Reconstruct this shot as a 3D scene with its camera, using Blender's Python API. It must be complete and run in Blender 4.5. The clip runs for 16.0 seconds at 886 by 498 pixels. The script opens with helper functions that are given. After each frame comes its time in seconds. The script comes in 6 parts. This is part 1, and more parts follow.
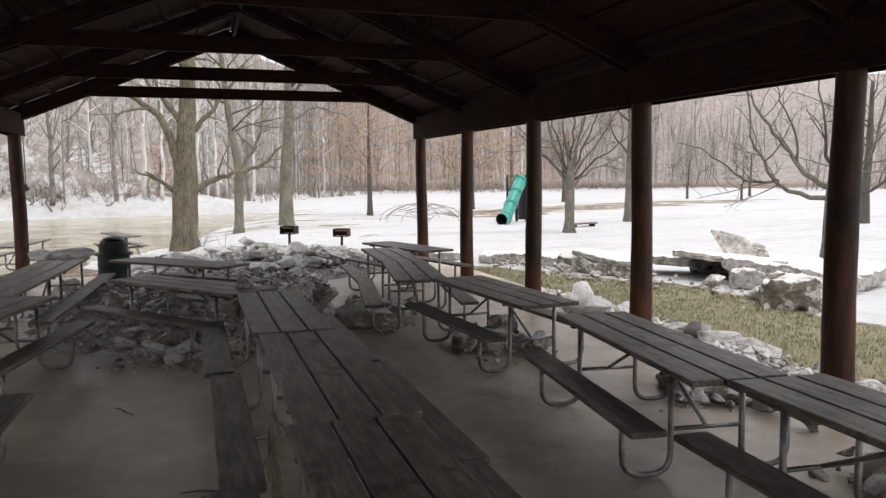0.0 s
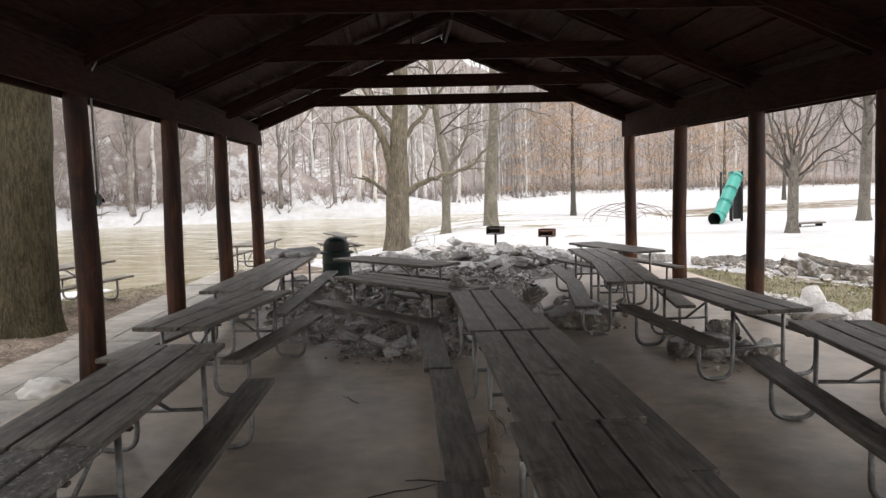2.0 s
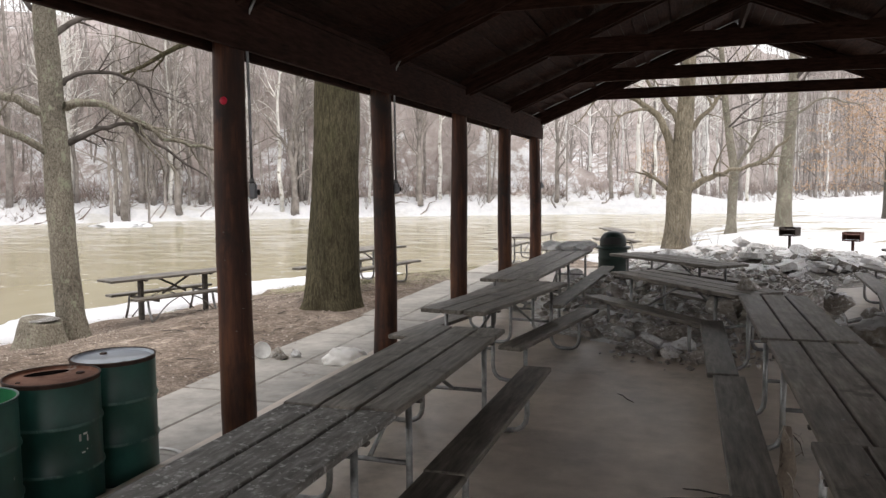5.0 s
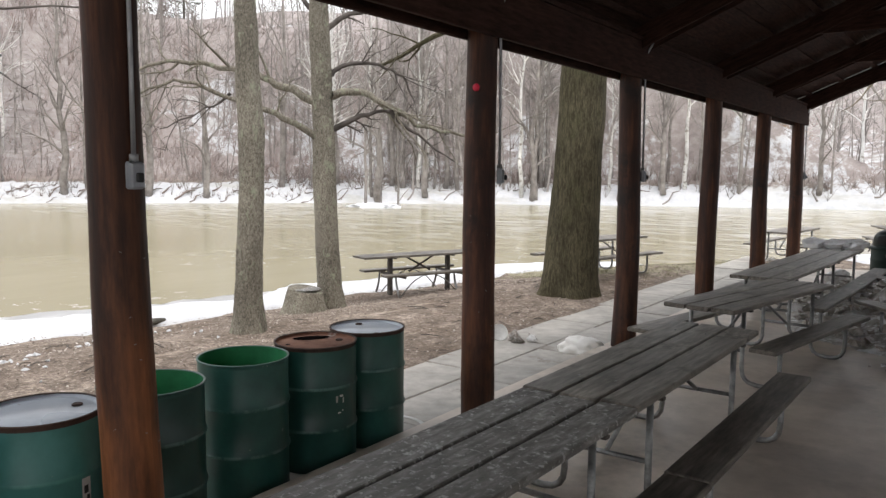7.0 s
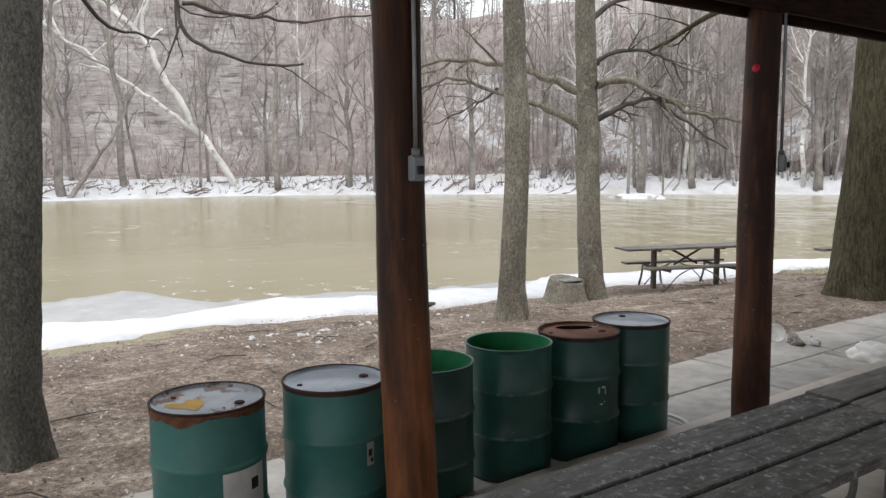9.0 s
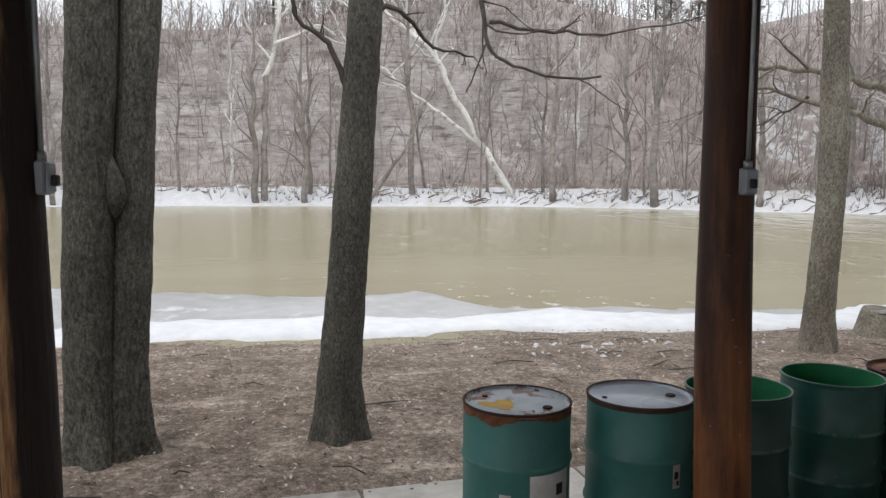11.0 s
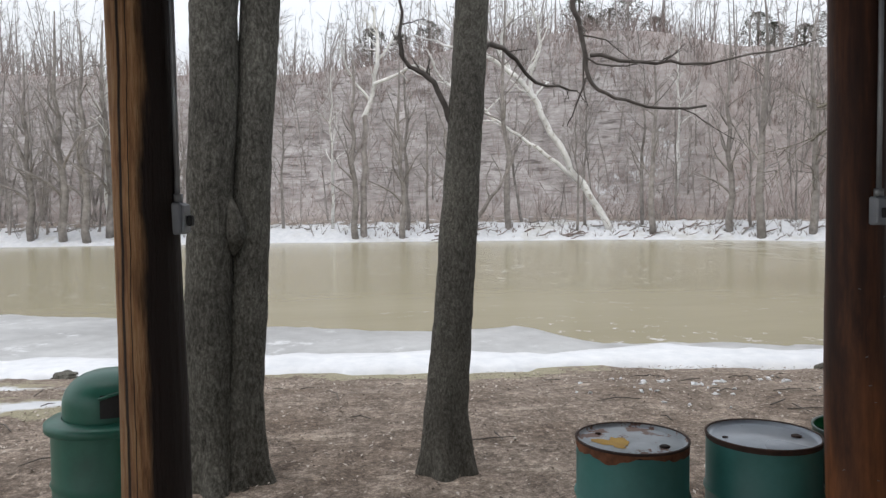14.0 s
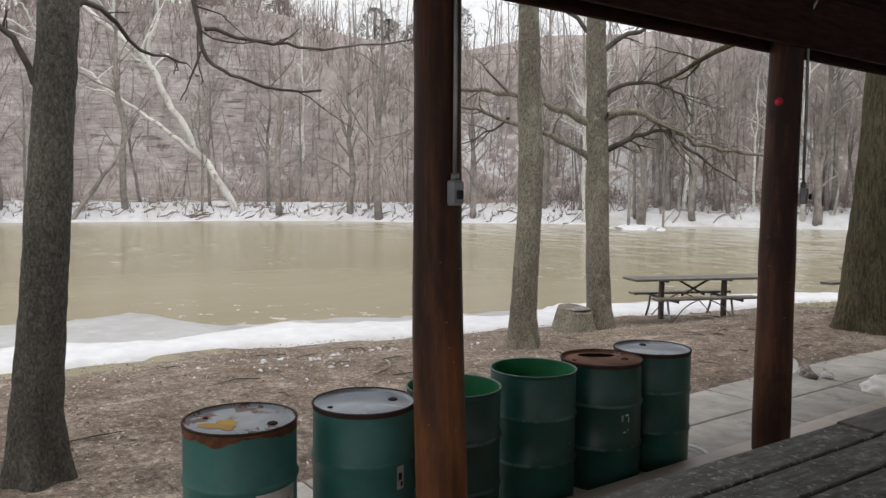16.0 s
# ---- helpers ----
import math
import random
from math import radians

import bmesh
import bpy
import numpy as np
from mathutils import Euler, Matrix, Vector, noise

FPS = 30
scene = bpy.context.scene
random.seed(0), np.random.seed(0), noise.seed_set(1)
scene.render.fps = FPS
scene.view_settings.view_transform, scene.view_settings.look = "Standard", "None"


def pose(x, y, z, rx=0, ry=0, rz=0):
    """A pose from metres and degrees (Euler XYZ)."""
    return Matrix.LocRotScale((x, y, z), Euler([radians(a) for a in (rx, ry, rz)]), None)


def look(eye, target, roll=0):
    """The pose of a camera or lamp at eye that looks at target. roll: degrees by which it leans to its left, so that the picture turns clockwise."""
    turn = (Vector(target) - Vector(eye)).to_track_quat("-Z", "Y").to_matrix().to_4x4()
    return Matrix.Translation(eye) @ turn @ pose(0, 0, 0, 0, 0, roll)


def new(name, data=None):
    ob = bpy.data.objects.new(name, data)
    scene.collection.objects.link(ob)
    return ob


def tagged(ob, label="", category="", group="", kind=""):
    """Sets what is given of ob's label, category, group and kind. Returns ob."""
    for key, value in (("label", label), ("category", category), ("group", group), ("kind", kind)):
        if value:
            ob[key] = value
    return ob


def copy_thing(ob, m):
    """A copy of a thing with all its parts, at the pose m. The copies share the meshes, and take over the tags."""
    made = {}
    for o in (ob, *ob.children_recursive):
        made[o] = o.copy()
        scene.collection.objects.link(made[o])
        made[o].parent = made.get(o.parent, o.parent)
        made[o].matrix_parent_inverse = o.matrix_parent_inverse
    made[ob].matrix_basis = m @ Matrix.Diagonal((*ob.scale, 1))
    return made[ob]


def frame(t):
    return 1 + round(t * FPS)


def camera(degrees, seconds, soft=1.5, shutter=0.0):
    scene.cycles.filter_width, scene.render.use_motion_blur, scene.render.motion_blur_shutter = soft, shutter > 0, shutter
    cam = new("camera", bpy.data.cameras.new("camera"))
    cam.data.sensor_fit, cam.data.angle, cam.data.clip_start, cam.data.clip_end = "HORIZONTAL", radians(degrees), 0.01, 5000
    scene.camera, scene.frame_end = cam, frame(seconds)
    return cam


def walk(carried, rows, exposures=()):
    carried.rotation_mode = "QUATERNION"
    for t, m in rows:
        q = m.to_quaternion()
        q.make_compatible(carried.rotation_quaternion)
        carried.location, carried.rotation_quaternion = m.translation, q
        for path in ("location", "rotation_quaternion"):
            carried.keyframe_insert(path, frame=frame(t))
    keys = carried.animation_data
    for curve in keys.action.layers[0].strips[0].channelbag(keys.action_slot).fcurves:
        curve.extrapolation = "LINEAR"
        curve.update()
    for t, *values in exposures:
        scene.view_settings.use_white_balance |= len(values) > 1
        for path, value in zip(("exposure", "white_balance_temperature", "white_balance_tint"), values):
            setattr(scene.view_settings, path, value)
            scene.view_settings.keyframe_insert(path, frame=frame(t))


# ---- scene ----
cam = camera(59.99, 16.0, 1.4)
PATH = [
    (0, (0.0853, -0.2533, 1.9690), (0.6839, 1.6471, 1.7947), -0.47),
    (0.5, (0.0730, -0.2479, 1.9661), (0.6280, 1.6661, 1.7967), -0.35),
    (1, (0.0393, -0.2365, 1.9671), (0.4639, 1.7108, 1.8013), -0.08),
    (1.5, (0.0064, -0.2272, 1.9656), (0.2792, 1.7471, 1.7987), -0.81),
    (2, (-0.0230, -0.2229, 1.9667), (0.0642, 1.7684, 1.8020), -1.44),
    (2.5, (-0.0357, -0.2133, 1.9662), (-0.0117, 1.7807, 1.8134), -1.26),
    (3, (-0.0478, -0.1980, 1.9610), (-0.1537, 1.7935, 1.8110), -1.40),
    (3.5, (-0.0577, -0.1945, 1.9577), (-0.2763, 1.7874, 1.8014), -1.32),
    (3.7, (-0.0613, -0.1922, 1.9551), (-0.3232, 1.7841, 1.7943), -1.23),
    (5.8, (-0.1268, -0.2145, 1.9430), (-0.9773, 1.5894, 1.7933), -1.51),
    (6, (-0.1349, -0.2157, 1.9434), (-1.0465, 1.5588, 1.8017), -1.91),
    (6.5, (-0.1621, -0.2138, 1.9403), (-1.1981, 1.4910, 1.7973), -0.10),
    (7, (-0.1676, -0.1936, 1.9390), (-1.3148, 1.4324, 1.7389), 0.55),
    (7.5, (-0.1789, -0.1785, 1.9380), (-1.4701, 1.3325, 1.7149), 0.00),
    (8, (-0.1863, -0.1874, 1.9404), (-1.5584, 1.2549, 1.7474), -0.46),
    (8.5, (-0.1772, -0.2070, 1.9415), (-1.7177, 1.0557, 1.7613), -1.54),
    (9, (-0.1727, -0.2351, 1.9360), (-1.7911, 0.9184, 1.7121), -0.47),
    (9.5, (-0.1987, -0.2930, 1.9282), (-1.9159, 0.7048, 1.6925), -0.74),
    (10, (-0.2321, -0.3508, 1.9289), (-2.0607, 0.4244, 1.6938), -0.14),
    (10.2, (-0.2420, -0.3740, 1.9290), (-2.1095, 0.3013, 1.6915), -0.20),
    (12.3, (-0.2814, -0.5159, 1.9314), (-2.2128, -0.0278, 1.7543), 0.60),
    (12.5, (-0.2818, -0.5184, 1.9331), (-2.2112, -0.0190, 1.7655), 0.55),
    (13, (-0.2733, -0.5242, 1.9339), (-2.2060, -0.0275, 1.7996), 0.47),
    (13.5, (-0.2582, -0.5309, 1.9342), (-2.2166, -0.1396, 1.8274), 0.00),
    (14, (-0.2658, -0.5290, 1.9323), (-2.2418, -0.2378, 1.8308), -0.60),
    (14.5, (-0.2741, -0.5182, 1.9298), (-2.2348, -0.1429, 1.8084), -0.08),
    (15, (-0.2690, -0.4817, 1.9282), (-2.1510, 0.1805, 1.7888), 0.67),
    (15.5, (-0.2612, -0.4441, 1.9213), (-2.0142, 0.5085, 1.7809), 0.72),
    (16, (-0.2574, -0.4148, 1.9180), (-1.8775, 0.7482, 1.7675), 0.53),
]
walk(cam, [(t, look(eye, target, roll)) for t, eye, target, roll in PATH],
     [(0, .05, 6650, 12.5), (1, .1, 6680, 12.6), (2, .27, 6730, 12.9), (2.5, .34, 6750, 13), (3.5, .35, 6750, 13), (6, .38, 6600, 12), (8, .45, 6400, 10.5), (9, .17, 6350, 10.2), (10, .01, 6300, 10), (12.5, -.12, 6350, 10.5), (14, -.12, 6250, 10), (15, -.08, 6350, 10), (16, -.14, 6550, 11)])

# ---- light ----
world = bpy.data.worlds.new("world")
scene.world = world
world.use_nodes = True
wn = world.node_tree
sky = wn.nodes.new("ShaderNodeTexSky")
sky.sky_type, sky.sun_disc = "NISHITA", False
sky.sun_elevation, sky.sun_rotation = radians(70), radians(127)
sky.air_density, sky.dust_density, sky.ozone_density = 1.0, 8.0, 1.0
cloud = wn.nodes.new("ShaderNodeMixRGB")  # overcast: cloud greys the sky
cloud.inputs[0].default_value = 0.8
cloud.inputs[2].default_value = (8.75, 8.85, 8.95, 1)
wn.links.new(sky.outputs[0], cloud.inputs[1])
wn.links.new(cloud.outputs[0], wn.nodes["Background"].inputs[0])
wn.nodes["Background"].inputs[1].default_value = 0.15
sun = new("sun", bpy.data.lights.new("sun", "SUN"))
sun.data.energy, sun.data.angle, sun.data.color = 0.9, radians(40), (1, .97, .93)
sun.matrix_world = look((8, -6, 40), (0, 0, 0))
scene.view_settings.exposure = 0.0


# ---- materials ----
def nodes_of(name):
    m = bpy.data.materials.new(name)
    m.use_nodes = True
    t = m.node_tree
    return m, t.nodes, t.links, t.nodes["Principled BSDF"]


def coords(n, l, where, stretch, vary=True):
    """Object or world coordinates, stretched and shifted by a random amount for each object."""
    if where == "world":
        src = n.new("ShaderNodeNewGeometry").outputs["Position"]
    else:
        src = n.new("ShaderNodeTexCoord").outputs["Object"]
    mp = n.new("ShaderNodeMapping")
    mp.inputs["Scale"].default_value = stretch
    l.new(src, mp.inputs["Vector"])
    if vary and where != "world":
        info, mul = n.new("ShaderNodeObjectInfo"), n.new("ShaderNodeMath")
        mul.operation = "MULTIPLY"
        mul.inputs[1].default_value = 37.0
        l.new(info.outputs["Random"], mul.inputs[0])
        l.new(mul.outputs[0], mp.inputs["Location"])
    return mp.outputs["Vector"]


def noise_of(n, l, vec, scale, detail=5.0, rough=0.6):
    t = n.new("ShaderNodeTexNoise")
    t.inputs["Scale"].default_value, t.inputs["Detail"].default_value, t.inputs["Roughness"].default_value = scale, detail, rough
    if vec is not None:
        l.new(vec, t.inputs["Vector"])
    return t.outputs["Fac"]


def ramp_of(n, l, fac, stops):
    r = n.new("ShaderNodeValToRGB")
    e = r.color_ramp.elements
    while len(e) < len(stops):
        e.new(0.5)
    for k, (p, c) in zip(e, stops):
        k.position, k.color = p, (*c, 1) if len(c) == 3 else c
    l.new(fac, r.inputs["Fac"])
    return r.outputs["Color"]


def step_of(n, l, fac, a, b):
    m = n.new("ShaderNodeMapRange")
    m.interpolation_type = "SMOOTHSTEP"
    m.inputs["From Min"].default_value, m.inputs["From Max"].default_value = a, b
    l.new(fac, m.inputs["Value"])
    return m.outputs["Result"]


def mixed(n, l, fac, a, b, mode="MIX"):
    m = n.new("ShaderNodeMixRGB")
    m.blend_type = mode
    for i, v in enumerate((fac, a, b)):
        if isinstance(v, (int, float)):
            m.inputs[i].default_value = v
        elif isinstance(v, tuple):
            m.inputs[i].default_value = (*v, 1)
        else:
            l.new(v, m.inputs[i])
    return m.outputs["Color"]


def bumped(n, l, b, height, strength, dist=0.01):
    k = n.new("ShaderNodeBump")
    k.inputs["Strength"].default_value, k.inputs["Distance"].default_value = strength, dist
    l.new(height, k.inputs["Height"])
    l.new(k.outputs["Normal"], b.inputs["Normal"])


def mat(name, c1, c2, scale=8.0, stretch=(1, 1, 1), rough=0.8, metal=0.0, bump=0.4, dist=0.01, spots=None, where="object", patch=0.35, spec=0.4, mid=None):
    """Two-colour surface with grain, larger patches, and optional spots (colour, scale, from, to)."""
    m, n, l, b = nodes_of(name)
    v = coords(n, l, where, stretch)
    g = noise_of(n, l, v, scale, 7, 0.65)
    col = ramp_of(n, l, g, [(0.3, c1), (0.7, c2)] if mid is None else [(0.28, c1), (0.5, mid), (0.72, c2)])
    v1 = coords(n, l, where, (1, 1, 1))
    big = noise_of(n, l, v1, scale * 0.17, 3)
    shade = ramp_of(n, l, big, [(0.3, (1 - patch,) * 3), (0.7, (1 + patch * 0.35,) * 3)])
    col = mixed(n, l, 1.0, col, shade, "MULTIPLY")
    if spots:
        sc, s, a, z = spots
        col = mixed(n, l, step_of(n, l, noise_of(n, l, v1, s, 6, 0.7), a, z), col, sc)
    l.new(col, b.inputs["Base Color"])
    rr = n.new("ShaderNodeMapRange")
    rr.inputs["To Min"].default_value, rr.inputs["To Max"].default_value = max(0.05, rough - 0.12), min(1, rough + 0.12)
    l.new(big, rr.inputs["Value"])
    l.new(rr.outputs[0], b.inputs["Roughness"])
    b.inputs["Metallic"].default_value = metal
    b.inputs["Specular IOR Level"].default_value = spec
    if bump:
        bumped(n, l, b, g, bump, dist)
    return m


M_WOOD = mat("weathered_board", (.075, .066, .054), (.37, .335, .285), 11, (2.6, .3, 2.6), .47, bump=.4, patch=.5, mid=(.2, .18, .152), spots=((.055, .045, .036), 3.0, .54, .68), spec=.5)
M_WOOD_PALE = mat("lichen_board", (.11, .102, .092), (.4, .385, .36), 12, (2.4, .6, 2.4), .6, bump=.5, mid=(.21, .2, .184), spots=((.55, .54, .52), 27, .55, .64))
M_SEAT = mat("seat_board", (.06, .052, .042), (.29, .26, .22), 11, (2.6, .3, 2.6), .5, bump=.4, patch=.5, mid=(.165, .148, .124), spec=.5)
M_POST = mat("stained_log", (.015, .0065, .0045), (.165, .058, .026), 3.2, (3.5, 3.5, .4), .6, bump=.45, mid=(.056, .0195, .0105), spots=((.016, .009, .0075), 1.3, .5, .66))
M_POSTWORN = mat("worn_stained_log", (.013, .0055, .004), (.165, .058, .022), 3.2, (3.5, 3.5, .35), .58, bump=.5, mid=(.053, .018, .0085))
M_POSTRAW = mat("worn_log", (.2, .09, .038), (.74, .48, .25), 9, (5, 5, .45), .7, bump=1.0, dist=.03, mid=(.5, .26, .115), spots=((.12, .055, .026), 3.0, .6, .7))


def stain_and_shade(m):
    """One side keeps dark stain, and its shade is painted into the colour."""
    n, l = m.node_tree.nodes, m.node_tree.links
    b = n["Principled BSDF"]
    had = b.inputs["Base Color"].links[0].from_socket
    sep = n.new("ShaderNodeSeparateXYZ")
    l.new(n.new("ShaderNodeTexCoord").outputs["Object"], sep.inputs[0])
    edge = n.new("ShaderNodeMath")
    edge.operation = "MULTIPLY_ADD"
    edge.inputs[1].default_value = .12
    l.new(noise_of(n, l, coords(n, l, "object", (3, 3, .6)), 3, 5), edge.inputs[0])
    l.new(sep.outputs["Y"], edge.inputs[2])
    for at, wide in ((-.062, .0095), (-.03, .003)):  # long drying checks
        line = n.new("ShaderNodeMath")
        line.operation = "MULTIPLY_ADD"
        line.inputs[1].default_value = .035
        l.new(noise_of(n, l, coords(n, l, "object", (.1, .1, 1)), 1.7, 4), line.inputs[0])
        l.new(sep.outputs["Y"], line.inputs[2])
        off = n.new("ShaderNodeMath")
        off.operation = "SUBTRACT"
        off.inputs[1].default_value = at + .0175
        l.new(line.outputs[0], off.inputs[0])
        size = n.new("ShaderNodeMath")
        size.operation = "ABSOLUTE"
        l.new(off.outputs[0], size.inputs[0])
        had = mixed(n, l, step_of(n, l, size.outputs[0], wide, wide * .3), had, (.03, .016, .01))
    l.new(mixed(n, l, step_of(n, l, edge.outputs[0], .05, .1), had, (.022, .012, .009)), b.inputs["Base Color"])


stain_and_shade(M_POSTRAW)


def worn_and_lit(m, bare, a, z):
    """Stain gone in ragged patches; light on the lower post is painted in."""
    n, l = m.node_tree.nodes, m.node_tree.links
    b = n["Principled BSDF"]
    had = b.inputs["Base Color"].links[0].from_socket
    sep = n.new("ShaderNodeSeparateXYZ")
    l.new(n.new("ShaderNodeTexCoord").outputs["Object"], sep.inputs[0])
    paleness = n.new("ShaderNodeMath")
    paleness.operation = "MULTIPLY_ADD"
    paleness.inputs[1].default_value = 2.6
    l.new(noise_of(n, l, coords(n, l, "object", (2.2, 2.2, .5)), 1.6, 6, .65), paleness.inputs[0])
    l.new(step_of(n, l, sep.outputs["Z"], 2.1, .3), paleness.inputs[2])
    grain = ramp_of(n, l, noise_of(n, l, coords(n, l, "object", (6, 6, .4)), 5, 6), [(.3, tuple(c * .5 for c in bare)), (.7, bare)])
    l.new(mixed(n, l, step_of(n, l, paleness.outputs[0], a, z), had, grain), b.inputs["Base Color"])


worn_and_lit(M_POSTWORN, (.4, .145, .053), 1.5, 2.5)
worn_and_lit(M_POST, (.2, .078, .033), 1.95, 2.75)
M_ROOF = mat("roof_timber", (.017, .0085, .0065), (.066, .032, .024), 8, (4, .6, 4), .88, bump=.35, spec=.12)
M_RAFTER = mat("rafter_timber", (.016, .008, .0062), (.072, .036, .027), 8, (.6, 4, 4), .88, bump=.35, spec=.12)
M_STEEL = mat("galvanised_pipe", (.22, .22, .22), (.46, .46, .45), 14, rough=.45, metal=.85, bump=.08, spots=((.16, .1, .06), 6, .62, .74))
M_RUSTBAR = mat("dull_bar", (.07, .065, .06), (.19, .17, .15), 14, rough=.7, metal=.4, bump=.2)
M_CONC = mat("concrete", (.53, .45, .37), (.69, .598, .505), 5, rough=.42, bump=.18, dist=.003, where="world", patch=.32, spots=((.27, .237, .19), .5, .5, .7), spec=.5)
M_WALK = mat("walk_slab", (.39, .37, .335), (.56, .535, .49), 6, rough=.85, bump=.25, dist=.004, patch=.32, spots=((.22, .19, .16), 1.6, .58, .74))
M_GREEN = mat("green_enamel", (.036, .145, .13), (.062, .215, .195), 4, rough=.38, bump=.08, patch=.4, spots=((.3, .34, .3), 17, .7, .76), spec=.5)
M_CANGREEN = mat("can_enamel", (.022, .125, .085), (.04, .2, .14), 4, rough=.36, bump=.08, patch=.35, spots=((.3, .34, .3), 17, .72, .78), spec=.5)
M_GREENDK = mat("dark_green_enamel", (.018, .076, .062), (.034, .13, .107), 4, rough=.36, bump=.1, patch=.45, spots=((.35, .38, .34), 15, .68, .73), spec=.5)
# Can under the roof: its shade is put into the paint colour.
M_CANSHADE = mat("shaded_green_enamel", (.008, .022, .018), (.016, .04, .032), 4, rough=.45, bump=.1, patch=.4, spec=.4)


def worn_hoops(m, pale):
    """Paint scuffed off the raised hoops of a drum."""
    n, l = m.node_tree.nodes, m.node_tree.links
    b = n["Principled BSDF"]
    had = b.inputs["Base Color"].links[0].from_socket
    sep = n.new("ShaderNodeSeparateXYZ")
    l.new(n.new("ShaderNodeTexCoord").outputs["Object"], sep.inputs[0])
    worn = None
    rub = step_of(n, l, noise_of(n, l, coords(n, l, "object", (1, 1, .6)), 9, 6, .7), .4, .58)
    for z in (.29, .585):
        gap = n.new("ShaderNodeMath")
        gap.operation = "SUBTRACT"
        gap.inputs[1].default_value = z + .003
        l.new(sep.outputs["Z"], gap.inputs[0])
        size = n.new("ShaderNodeMath")
        size.operation = "ABSOLUTE"
        l.new(gap.outputs[0], size.inputs[0])
        both = n.new("ShaderNodeMath")
        both.operation = "MULTIPLY"
        l.new(step_of(n, l, size.outputs[0], .013, .006), both.inputs[0])
        l.new(rub, both.inputs[1])
        had = mixed(n, l, both.outputs[0], had, pale)
    l.new(had, b.inputs["Base Color"])


worn_hoops(M_GREENDK, (.1, .2, .18))
worn_hoops(M_GREEN, (.07, .24, .2))
M_GREENIN = mat("bright_green_inside", (.012, .16, .06), (.03, .26, .1), 5, rough=.5, bump=.05)
M_RUST = mat("rust", (.09, .035, .018), (.26, .11, .055), 14, rough=.9, bump=.3)
M_RIM = mat("dark_rusted_rim", (.022, .015, .012), (.085, .045, .032), 11, rough=.8, bump=.3)
M_LID = mat("galvanised_lid", (.36, .4, .45), (.55, .6, .66), 5, rough=.3, metal=.15, bump=.05, spots=((.1, .07, .055), 8, .68, .72))
M_LIDRUST = mat("rusty_lid", (.38, .42, .45), (.58, .62, .65), 6, rough=.5, metal=.05, bump=.1, patch=.2, spots=((.2, .11, .08), 5.5, .52, .56))
M_LIDBROWN = mat("brown_lid", (.13, .055, .035), (.3, .16, .11), 7, rough=.8, bump=.2, spots=((.4, .36, .33), 4, .6, .68), spec=.2)
M_YELLOW = mat("yellow_paint", (.55, .3, .03), (.7, .42, .05), 9, rough=.6, bump=.05)
M_PAPER = mat("white_label", (.62, .62, .6), (.8, .8, .78), 12, rough=.7, bump=0)
M_BLACK = mat("black_ink", (.015, .015, .015), (.04, .04, .04), 12, rough=.6, bump=0)


def bark(name, dark, mid, light, ridge=11.0, moss=None, stretch=.3):
    """Rough bark: long broken ridges, dark furrows and pale flaking edges."""
    m, n, l, b = nodes_of(name)
    v = coords(n, l, "object", (1, 1, stretch))
    warp = n.new("ShaderNodeTexNoise")
    warp.inputs["Scale"].default_value, warp.inputs["Detail"].default_value = 7, 5
    l.new(v, warp.inputs["Vector"])
    v2 = mixed(n, l, .12, v, warp.outputs["Color"], "ADD")
    ridges = noise_of(n, l, v2, ridge * 2.6, 7, .68)
    fine = noise_of(n, l, coords(n, l, "object", (1, 1, min(1, stretch * 1.7))), 62, 7, .74)
    both = n.new("ShaderNodeMath")
    both.operation = "MULTIPLY_ADD"
    both.inputs[1].default_value = .55
    l.new(fine, both.inputs[0])
    half = n.new("ShaderNodeMath")
    half.operation = "MULTIPLY"
    half.inputs[1].default_value = .45
    l.new(ridges, half.inputs[0])
    l.new(half.outputs[0], both.inputs[2])
    col = ramp_of(n, l, both.outputs[0], [(.38, dark), (.5, mid), (.61, light)])
    col = mixed(n, l, 1.0, col, ramp_of(n, l, ridges, [(.34, (.7, .69, .68)), (.47, (1, 1, 1)), (.64, (1.08, 1.08, 1.08))]), "MULTIPLY")
    v1 = coords(n, l, "object", (1, 1, .7))
    col = mixed(n, l, 1.0, col, ramp_of(n, l, noise_of(n, l, v1, 2.2, 4), [(.3, (.7, .69, .68)), (.7, (1.22, 1.22, 1.2))]), "MULTIPLY")
    if moss:
        col = mixed(n, l, step_of(n, l, noise_of(n, l, v1, moss[1], 6, .7), moss[2], moss[3]), col, moss[0])
    l.new(col, b.inputs["Base Color"])
    b.inputs["Roughness"].default_value = .93
    b.inputs["Specular IOR Level"].default_value = .2
    bumped(n, l, b, both.outputs[0], .9, .02)
    return m


M_BARK = bark("grey_bark", (.066, .062, .053), (.112, .107, .093), (.19, .182, .162), 19, ((.13, .135, .1), 5, .6, .74), .5)
M_BARKDARK = bark("dark_bark", (.05, .047, .04), (.1, .096, .083), (.19, .183, .162), 15, ((.1, .105, .075), 4, .62, .76), .42)
M_BARKMOSS = bark("mossy_bark", (.042, .036, .022), (.078, .069, .043), (.13, .118, .076), 11, ((.08, .085, .04), .9, .5, .8), .16)
M_BARKLT = bark("pale_bark", (.115, .104, .082), (.215, .196, .16), (.34, .318, .265), 17, ((.33, .35, .255), 7, .54, .68), .5)
M_BARKDULL = bark("dull_bark", (.11, .1, .086), (.19, .173, .15), (.28, .26, .225), 10, ((.24, .235, .19), 9, .57, .68), .3)
